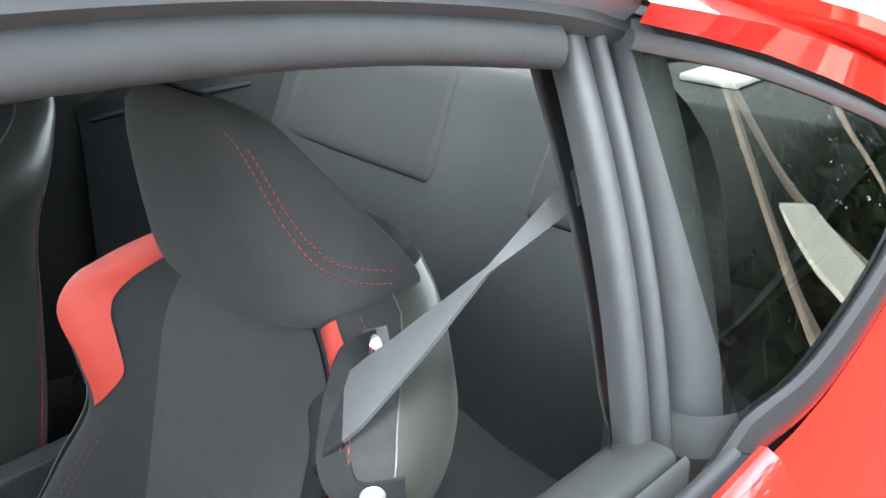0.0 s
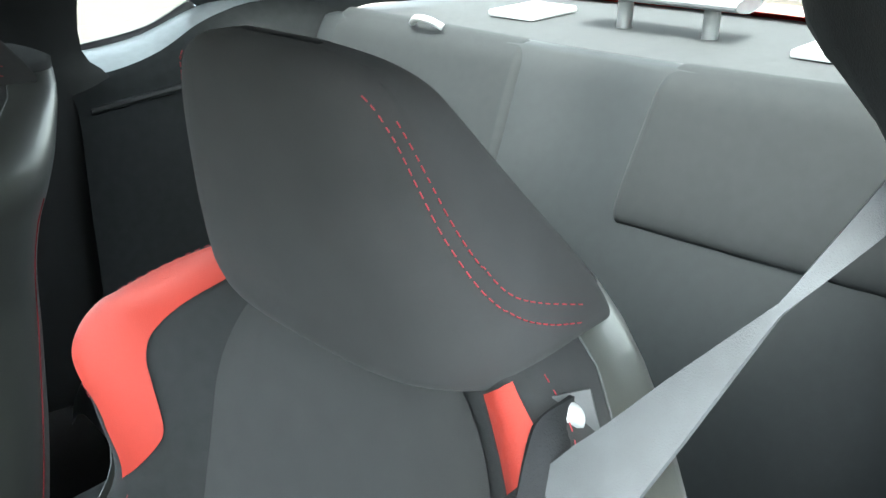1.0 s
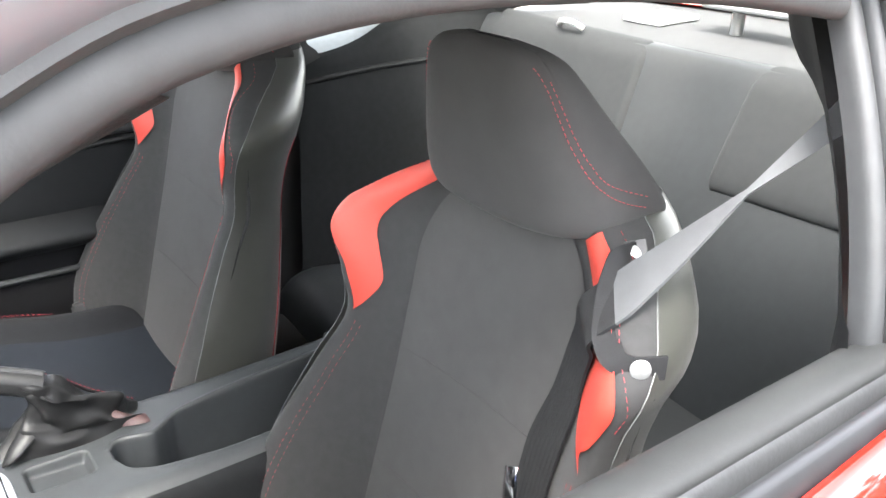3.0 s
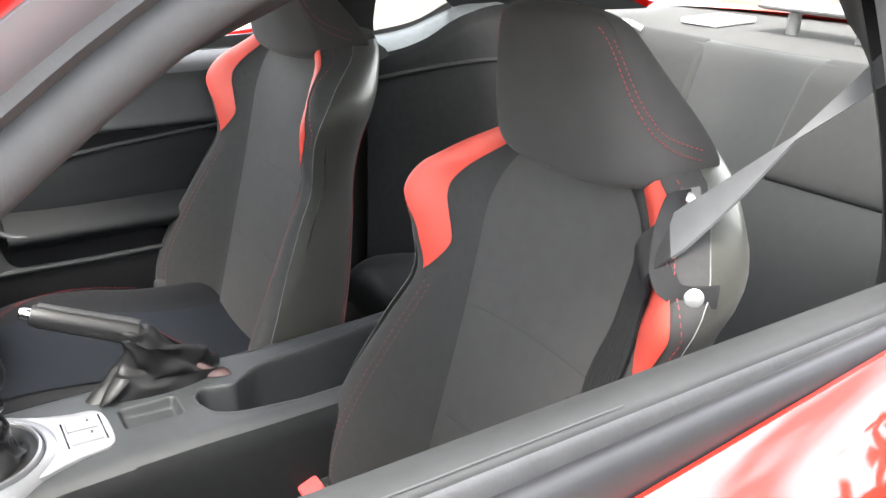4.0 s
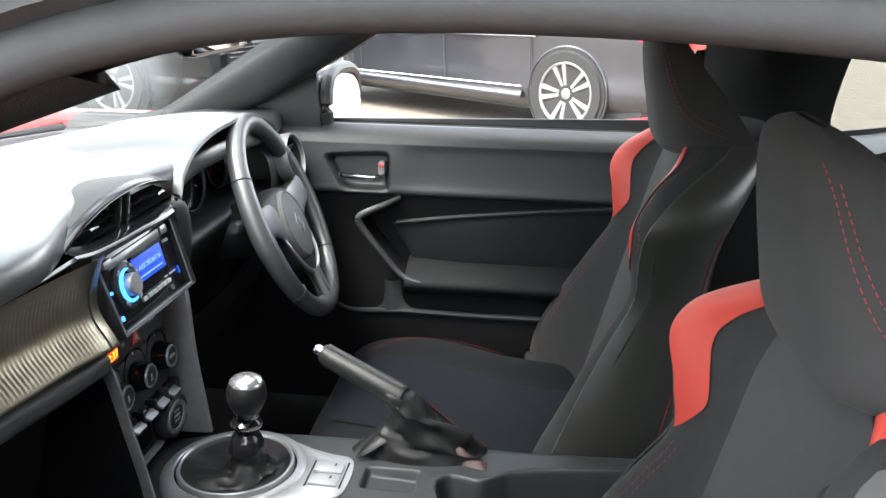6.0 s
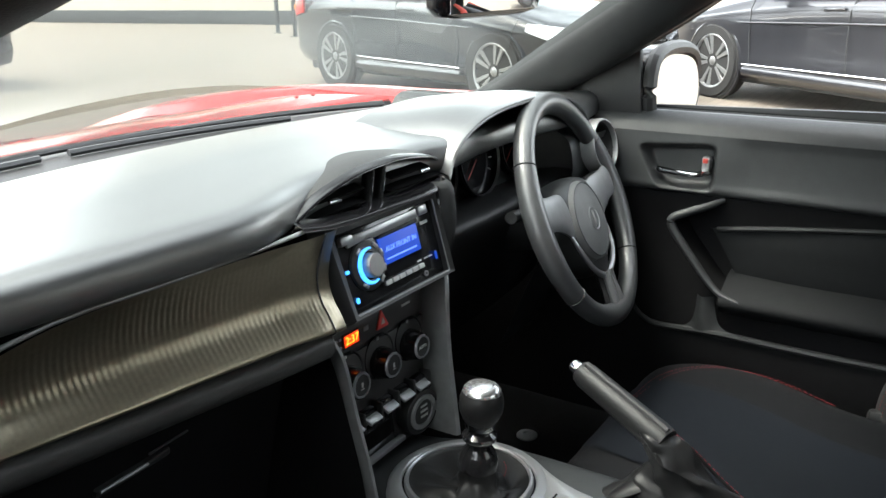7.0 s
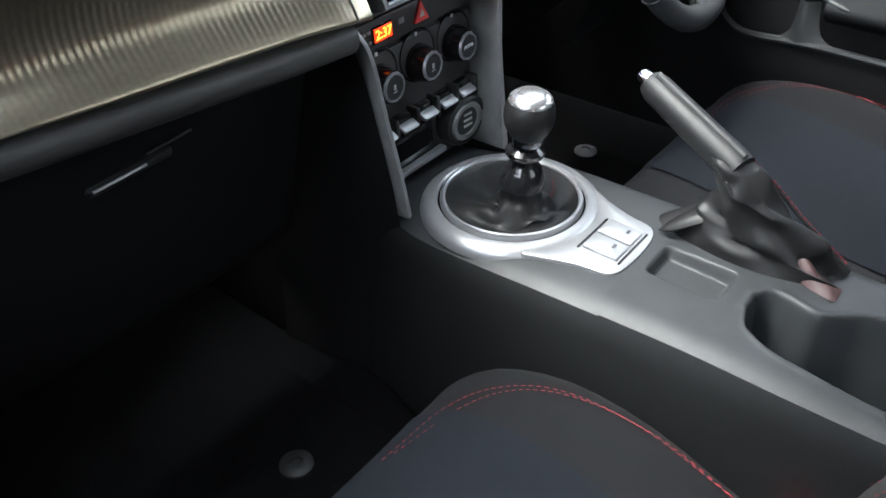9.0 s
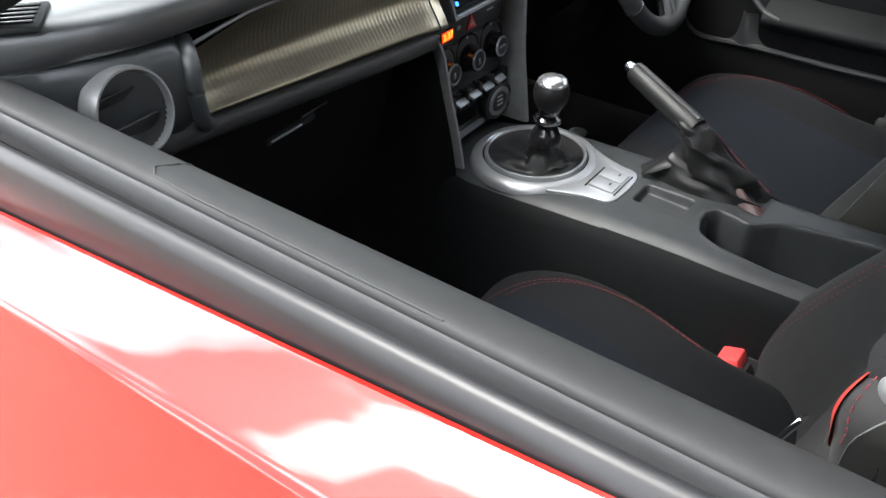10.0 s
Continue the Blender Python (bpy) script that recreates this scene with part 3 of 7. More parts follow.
hood = [[Vector((x, y + dy * (1 - (x / 0.68) ** 2), z - 0.012 + 0.014 * abs(x / 0.6) ** 3)) for x in (-0.66, -0.5, -0.25, 0, 0.25, 0.5, 0.66)] for y, dy, z in ((0.46, 0.22, 0.890), (0.49, 0.22, 0.902), (0.74, 0.16, 0.888), (1.1, 0.1, 0.83), (1.5, 0.1, 0.74), (1.75, 0.12, 0.65))]
part("bonnet", net(hood, 4, 4), "red_paint", shell, "red bonnet")
for x0, x1 in ((0.16, -0.46), (0.56, 0.02)):
    wp = thing("wiper", "black windscreen wiper resting on the cowl", "wiper", "windscreen wipers")
    run_ = [Vector((x0 + (x1 - x0) * k / 10, 0.36 + 0.205 * (1 - ((x0 + (x1 - x0) * k / 10) / 0.66) ** 2), 0.912)) for k in range(11)]
    part("wiper_arm", tube(run_, [0.009 - 0.0004 * k for k in range(11)], 8, squash=0.7), "black_plastic", wp)
    part("wiper_blade", tube([p + Vector((-0.06, -0.026 - 0.012, 0.0)) for p in run_[3:]], 0.0055, 6), "rubber", wp)
part("rear_deck", net([[Vector((x, y, z - 0.03 * abs(x / 0.7) ** 2)) for x in (-0.72, -0.4, 0, 0.4, 0.72)] for y, z in ((-1.86, 0.985), (-2.0, 0.97), (-2.15, 0.965), (-2.2, 0.90), (-2.22, 0.4))], 3, 4), "red_paint", shell)
part("front_bumper", net([[Vector((x, y - 0.30 * abs(x / 0.76) ** 3, z)) for x in (-0.76, -0.6, -0.3, 0, 0.3, 0.6, 0.76)] for y, z in ((1.84, 0.66), (1.98, 0.58), (2.02, 0.45), (1.97, 0.26))], 3, 3), "red_paint", shell, "red front bumper")
for s in (-1, 1):
    corner = [[(0.72, -1.9, 0.94), (0.755, -1.9, 0.91), (0.85, -1.9, 0.855), (0.888, -1.9, 0.84), (0.90, -1.9, 0.62), (0.885, -1.9, 0.32)], [(0.72, -2.05, 0.935), (0.75, -2.05, 0.905), (0.83, -2.04, 0.85), (0.86, -2.04, 0.82), (0.872, -2.04, 0.62), (0.86, -2.04, 0.34)], [(0.72, -2.17, 0.92), (0.735, -2.17, 0.89), (0.78, -2.16, 0.845), (0.80, -2.15, 0.80), (0.81, -2.15, 0.62), (0.80, -2.15, 0.36)], [(0.70, -2.20, 0.88), (0.70, -2.205, 0.86), (0.70, -2.21, 0.80), (0.70, -2.215, 0.70), (0.70, -2.22, 0.55), (0.70, -2.22, 0.40)]]
    part("rear_corner_panel", net([[side(p, s) for p in r] for r in corner], 3, 3), "red_paint", shell)
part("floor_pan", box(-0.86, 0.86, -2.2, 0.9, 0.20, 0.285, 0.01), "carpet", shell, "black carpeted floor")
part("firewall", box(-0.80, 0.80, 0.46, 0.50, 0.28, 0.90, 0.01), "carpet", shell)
part("rear_bulkhead", box(-0.60, 0.60, -1.62, -1.58, 0.28, 0.94, 0.01), "carpet", shell)


# ---- doors ----
def door(s, label, detailed):
    ys = [0.46, 0.30, 0.10, -0.05, -0.12, -0.20, -0.35, -0.50, -0.65, DOOR_REAR]

    def crest(y):
        """Height of the crease on the outer shoulder."""
        return 0.855 - 0.06 * y

    def lip(y):
        """Height of the paint's upper edge, which climbs to the rear."""
        return max(0.8605 - 0.1115 * y, crest(y) + 0.006)

    def run(prof):
        return grid([[Vector((s * x, y, z)) for x, z in (prof(y) if callable(prof) else prof)] for y in ys], True, True)
    def strip_top(y):
        return 0.9185 - 0.027 * y
    d = part("car_door", run(lambda y: [(0.7440, lip(y) - 0.010), (0.7450, lip(y) - 0.001), (0.749, lip(y) + 0.0005), (0.757, lip(y) - 0.003), (0.777, (lip(y) + crest(y)) / 2), (0.796, crest(y) + 0.002), (0.8015, crest(y) - 0.0015), (0.8045, crest(y) - 0.008), (0.811, 0.84), (0.826, 0.80), (0.854, 0.73), (0.884, 0.66), (0.886, 0.5), (0.87, 0.32), (0.84, 0.32), (0.84, 0.6), (0.79, 0.80), (0.744, 0.84)]), "red_paint", shell, label)
    part("belt_strip", run(lambda y: [(0.7245, 0.895), (0.7255, strip_top(y) - 0.005), (0.7275, strip_top(y) - 0.001), (0.7315, strip_top(y)), (0.7365, strip_top(y) - 0.0025), (0.7405, strip_top(y) - 0.008), (0.7430, min(lip(y) + 0.001, strip_top(y) - 0.010)), (0.7430, lip(y) - 0.008), (0.735, lip(y) - 0.012)]), "strip_metal", d, "satin grey belt weatherstrip")
    part("outer_wiper_seal", run([(0.7165, 0.89), (0.7165, 0.9145), (0.7190, 0.918), (0.7230, 0.9155), (0.7240, 0.89)]), "shaded_black_plastic", d, "black glass run seal")
    part("inner_wiper_seal", run([(0.6985, 0.888), (0.6990, 0.9145), (0.7015, 0.9185), (0.7050, 0.9150), (0.7065, 0.888)]), "rubber", d, "grey glass run seal")
    part("window_glass_edge", run([(0.7085, 0.84), (0.7085, 0.893), (0.7125, 0.893), (0.7125, 0.84)]), "gloss_black", d, "lowered door glass in its slot")
    card = [(0.6965, 0.88), (0.6965, 0.910), (0.6945, 0.9150), (0.690, 0.9175), (0.678, 0.917), (0.660, 0.910), (0.648, 0.900), (0.641, 0.886), (0.638, 0.868), (0.640, 0.83), (0.645, 0.79)]
    part("door_card_top", run(card + [(0.68, 0.79)] if s < 0 else card[:8] + [(0.66, 0.88)]), "sill_plastic" if s < 0 else "door_soft", d, "soft grey door card top")
    if not detailed:
        low = [(0.645, 0.79), (0.63, 0.76), (0.635, 0.70), (0.60, 0.63), (0.60, 0.58), (0.63, 0.55), (0.64, 0.33), (0.70, 0.33), (0.70, 0.79)]
        part("door_card", run(low), "door_plastic", d)
        part("card_seam", tube([(s * 0.642, -0.175, 0.890), (s * 0.650, -0.19, 0.9025), (s * 0.666, -0.197, 0.9135), (s * 0.682, -0.193, 0.9178), (s * 0.6895, -0.203, 0.9182), (s * 0.6915, -0.24, 0.9178), (s * 0.6918, -0.45, 0.9176)], 0.0007, 6), "rubber", d)
        return d
    return d


door(-1, "red passenger door with its window lowered", False)
right_door = door(1, "driver door with dark grey moulded card", True)

# driver door card: handle recess, padded panel, grab handle, armrest and pocket
dr = right_door
rows = []
for y in (0.40, 0.12, 0.0, -0.10, -0.25, -0.45, -0.65, DOOR_REAR):
    rows.append([Vector(p) for p in ((0.668, y, 0.795), (0.640, y, 0.786), (0.644, y, 0.765), (0.651, y, 0.74), (0.656, y, 0.69), (0.652, y, 0.645), (0.646, y, 0.60), (0.640, y, 0.56), (0.636, y, 0.52), (0.640, y, 0.48), (0.65, y, 0.33), (0.70, y, 0.33), (0.70, y, 0.79))])
# darker than the upper card: shade below the lip put into the colour
part("door_card", grid(rows, True, True), "shaded_black_plastic", dr, "lower door card with shade in its near-black colour")


def card_depth(y, z):
    """The upper card: a soft face that rolls under its lower edge, with the bowl behind the release lever."""
    x = lin([(0.783, 0.652), (0.786, 0.641), (0.790, 0.634), (0.797, 0.6305), (0.81, 0.632), (0.85, 0.635), (0.887, 0.640)], z)
    x += 0.004 * min(max((-0.21 - y) / 0.05, 0), 1) * lin([(0.79, 0), (0.81, 1), (0.87, 1), (0.887, 0)], z)
    d = [-0.070 - (0.864 - z) * 0.55 - y, y + 0.203, 0.864 - 0.06 * (y + 0.07) - z, z - 0.795]
    b = -0.006 * math.log(sum(math.exp(-max(-0.3, min(0.3, q)) / 0.006) for q in d))
    f = min(max((b + 0.003) / 0.013, 0), 1)
    return x + 0.026 * f * f * (3 - 2 * f)


ys_ = [0.40 - 0.05 * i for i in range(7)] + [0.09 - 0.0025 * i for i in range(140)] + [-0.27 - 0.0332 * i for i in range(17)]
part("door_card_upper", grid([[Vector((card_depth(y, 0.783 + 0.0026 * k), y, 0.783 + 0.0026 * k)) for k in range(41)] for y in ys_]), "door_soft", dr, "soft dark card with a moulded handle bowl", angle=180)
# panel and armrest darkened by colour to stand for the shade down here
part("padded_panel", net([[(0.652, -0.20, 0.728), (0.645, -0.21, 0.724), (0.643, -0.255, 0.65), (0.650, -0.262, 0.638)], [(0.652, -0.35, 0.745), (0.638, -0.35, 0.738), (0.636, -0.36, 0.65), (0.648, -0.36, 0.64)], [(0.652, -0.52, 0.763), (0.638, -0.52, 0.756), (0.636, -0.52, 0.652), (0.648, -0.52, 0.642)], [(0.652, -0.72, 0.780), (0.640, -0.72, 0.772), (0.638, -0.72, 0.655), (0.648, -0.72, 0.645)]], 4, 3), "shaded_plastic", dr, "cloth door panel with shade in its colour")
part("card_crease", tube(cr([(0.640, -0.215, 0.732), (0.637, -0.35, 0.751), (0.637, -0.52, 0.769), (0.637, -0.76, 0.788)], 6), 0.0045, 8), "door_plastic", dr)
part("armrest", net([[(0.655, y, 0.662), (0.632, y, 0.656), (0.604, y, 0.643), (0.588, y, 0.633), (0.582, y, 0.624), (0.586, y, 0.613), (0.61, y, 0.597), (0.655, y, 0.585)] for y in (-0.240, -0.262, -0.40, -0.55, -0.70, -0.79)], 2, 3), "shaded_plastic", dr, "flat armrest with shade in its dark colour")
hook = cr([(0.640, -0.222, 0.782), (0.618, -0.200, 0.774), (0.603, -0.170, 0.763), (0.599, -0.150, 0.752), (0.599, -0.151, 0.737), (0.600, -0.168, 0.711), (0.600, -0.192, 0.681), (0.597, -0.220, 0.649), (0.591, -0.244, 0.633), (0.584, -0.272, 0.628)], 6)
part("grab_handle", tube(hook, [0.0020 + 0.0055 * math.sin(math.pi * min(1, 0.12 + 0.88 * i / (len(hook) - 1))) ** 0.5 for i in range(len(hook))], 10), "door_soft", dr, "slim dark grab handle")
part("handle_web", grid([[p + Vector((0.002, 0, 0)), p + Vector((0.020, -0.008, -0.002)), Vector((0.656, p.y - 0.014, p.z - 0.004))] for p in hook]), "shaded_black_plastic", dr)
part("release_lever", tube(cr([(0.644, -0.100, 0.824), (0.634, -0.115, 0.824), (0.632, -0.165, 0.821), (0.640, -0.186, 0.824), (0.655, -0.190, 0.826)], 5), 0.0042, 8, squash=1.3), "chrome", dr, "chrome release lever")
part("lock_knob", obox(pose(0.650, -0.186, 0.838), 0.02, 0.014, 0.026, 0.004), "dark_silver", dr, "lock knob with a red mark")
part("lock_mark", obox(pose(0.6395, -0.186, 0.845), 0.002, 0.008, 0.008, 0.0005), "red_leather", dr)
# pocket near black for its shade, with the rim a step lighter
part("door_pocket", net([[(0.609, y, 0.556), (0.606, y, 0.545), (0.608, y, 0.50), (0.625, y, 0.40)] for y in (-0.105, -0.14, -0.22, -0.40, -0.60, -0.78)], 2, 3), "shaded_black_plastic", dr, "door pocket with shade in its near-black colour")
rim_ = cr([(0.632, -0.060, 0.640), (0.616, -0.074, 0.608), (0.609, -0.092, 0.575), (0.606, -0.118, 0.558), (0.605, -0.150, 0.555), (0.605, -0.20, 0.558), (0.603, -0.26, 0.560), (0.603, -0.40, 0.558), (0.603, -0.60, 0.560), (0.605, -0.79, 0.562)], 5)
part("pocket_rim", tube(rim_, [0.0015 + 0.0045 * min(1, i / 20) for i in range(len(rim_))], 8), "door_plastic", dr, "rounded rim of the door pocket")
part("pocket_brace", net([[(0.618, -0.196, 0.620), (0.606, -0.208, 0.620), (0.618, -0.226, 0.620)], [(0.610, -0.196, 0.590), (0.601, -0.209, 0.590), (0.610, -0.232, 0.590)], [(0.608, -0.190, 0.570), (0.599, -0.212, 0.570), (0.608, -0.244, 0.570)], [(0.607, -0.172, 0.558), (0.599, -0.212, 0.557), (0.607, -0.275, 0.558)]], 3, 3), "door_plastic", dr)
part("mirror_sail", prism([(0.0, 0.905), (0.14, 0.905), (0.02, 0.985), (-0.055, 1.03), (-0.062, 0.905)], 0.012, Matrix(((0, 0, 1, 0.664), (1, 0, 0, 0), (0, 1, 0, 0), (0, 0, 0, 1))), 0.003), "black_plastic", dr, "black corner trim by the mirror")
part("speaker_dot", lathe([(0, 0), (0.02, 0), (0.02, 0.004), (0, 0.006)], axis((0.655, 0.05, 0.945), (-1, 0, 0)), 16), "black_plastic", dr)


def door_mirror(s, label):
    mirror = thing("door_mirror", label, "mirror")
    shape = ((-0.07, 0.06), (0.03, 0.072), (0.13, 0.05), (0.14, -0.02), (0.08, -0.068), (-0.03, -0.07), (-0.085, -0.01))
    part("mirror_housing", net([[side((0.775 + a * k * 1.12, y + 0.034, 0.934 + b * k * 1.12), s) for a, b in shape] for y, k in ((-0.095, 0.97), (-0.085, 1.03), (-0.04, 0.98), (0.02, 0.75), (0.045, 0.35))], 3, 3, True, True), "gloss_black", mirror)
    part("mirror_bezel", tube(cr([side((0.775 + a * 1.10, -0.070, 0.934 + b * 1.10), s) for a, b in shape], 5, True), 0.013, 8, True), "black_plastic", mirror)
    face_ = [side((0.775 + v.x, -0.072 - 0.10 * v.x + 0.10 * v.y, 0.934 + v.y), s) for v in cr([(a * 0.94, b * 0.92, 0) for a, b in shape], 5, True)]
    part("mirror_glass", thicken((face_, [tuple(range(len(face_)))]), (0, 0.003, 0)), "mirror_glass", mirror, "mirror glass", smooth=False)
    part("mirror_foot", tube([side(p, s) for p in ((0.70, -0.01, 0.905), (0.74, -0.015, 0.90), (0.79, -0.02, 0.905))], 0.02, 10), "black_plastic", mirror)


door_mirror(1, "black door mirror with bright glass on the driver side")

# ---- seats ----
SEAT_W = [(0.38, 0.262), (0.46, 0.268), (0.58, 0.258), (0.68, 0.232), (0.755, 0.213), (0.82, 0.224), (0.86, 0.236), (0.885, 0.228), (0.905, 0.207), (0.925, 0.178), (0.94, 0.152), (0.955, 0.122), (0.966, 0.095)]
SEAT_B = [(0.38, 0.075), (0.50, 0.10), (0.60, 0.080), (0.70, 0.050), (0.755, 0.034), (0.81, 0.050), (0.86, 0.064), (0.90, 0.050), (0.93, 0.026), (0.966, 0.008)]
SEAT_C = [(0.38, 0.125), (0.60, 0.122), (0.76, 0.120), (0.86, 0.124), (0.90, 0.110), (0.93, 0.085), (0.966, 0.04)]
RIDGE = 0.92


def seat_w(z):
    return lin(SEAT_W, z)


def seat_axis(z):
    """The depth of the backrest's middle plane at a height."""
    return -0.715 - (z - 0.9) * 0.25


def seat_y(u, z):
    """The front of the backrest: flat middle, raised bolsters with rounded ridges."""
    w, c = seat_w(z), lin(SEAT_C, z)
    a, g = abs(u), RIDGE * seat_w(z)
    f = min(max((a - c) / max(g - c, 0.01), 0), 1)
    d = lin(SEAT_B, z) * (f * f * (3 - 2 * f))
    if a > g:
        d -= 0.03 * (1 - math.sqrt(max(0, 1 - ((a - g) / (w - g)) ** 2)))
    return seat_axis(z) + d + 0.006 * math.cos(min(a / c, 1) * math.pi / 2)


def seat_p(u, z, lift=0.0):
    e, w = 0.002, seat_w(z)
    u = max(-0.995 * w, min(0.995 * w, u))
    e = min(e, max(0.0003, w - abs(u)))
    n = Vector((-(seat_y(u + e, z) - seat_y(u - e, z)) / (2 * e), 1, -(seat_y(u, z + e) - seat_y(u, z - e)) / (2 * e))).normalized()
    return Vector((u, seat_y(u, z), z)) + n * lift


def flank_p(s, z, k, lift=0.0):
    """A point on the side of the backrest: k runs from the piping (0) over the side (1) to the back (2)."""
    w = seat_w(z)
    y0 = seat_y(w, z) - 0.002 - lin([(0.38, 0.0), (0.915, 0.0), (0.95, 0.024), (0.966, 0.026)], z)
    y1 = min(seat_axis(z) - lin([(0.38, 0.045), (0.70, 0.035), (0.865, 0.024), (0.905, 0.035), (0.94, 0.050), (0.966, 0.058)], z), y0 - 0.004)
    a = k * math.pi / 4
    depth = lin([(0.38, 0.085), (0.80, 0.085), (0.88, 0.078), (0.93, 0.055), (0.966, 0.03)], z)
    return Vector((s * (w + lift * math.cos(a) - depth * (1 - math.cos(a))), y0 + (y1 - 0.050 - y0) * math.sin(a) - lift * math.sin(a), z))


# headrest rows: height, half width, depth of front and of back
HR = [(0.932, 0.060, -0.694, -0.755), (0.936, 0.098, -0.688, -0.786), (0.943, 0.115, -0.682, -0.802), (0.955, 0.123, -0.678, -0.805), (0.968, 0.123, -0.675, -0.799), (0.985, 0.120, -0.672, -0.787), (1.005, 0.114, -0.668, -0.772), (1.03, 0.104, -0.663, -0.752), (1.055, 0.095, -0.659, -0.732), (1.075, 0.087, -0.657, -0.717), (1.09, 0.078, -0.657, -0.706), (1.100, 0.062, -0.661, -0.695), (1.106, 0.034, -0.668, -0.685)]


def hr_p(u, z, lift=0.0):
    """The front of the headrest, bowed towards its flanks."""
    h, yf, yb = (lin([(r[0], r[k]) for r in HR], z) for k in (1, 2, 3))
    f = min(abs(u) / h, 1)
    g = max(0, (f - 0.45) / 0.55)
    return Vector((u, yf - 0.008 * f ** 2 - 0.30 * (yf - yb) * (1 - math.sqrt(max(0, 1 - g * g))) + lift, z))


def hr_side(s, y, z, lift):
    """The point on the flank of the headrest at a depth and height."""
    h = lin([(r[0], r[1]) for r in HR], z)
    if y <= hr_p(h, z).y:
        return Vector((s * (h * 1.006 + lift), y, z))
    lo, hi = 0.0, h
    for _ in range(24):
        mid = (lo + hi) / 2
        lo, hi = (mid, hi) if hr_p(mid, z).y > y else (lo, mid)
    return Vector((s * (lo + lift), y + lift * 0.6, z))


def strip(left, right, fn, lift, n=6, k=7):
    a, b = cr([(*p, 0) for p in left], n), cr([(*p, 0) for p in right], n)
    return grid([[fn(p.x + (q.x - p.x) * i / k, p.y + (q.y - p.y) * i / k, lift) for i in range(k + 1)] for p, q in zip(a, b)])


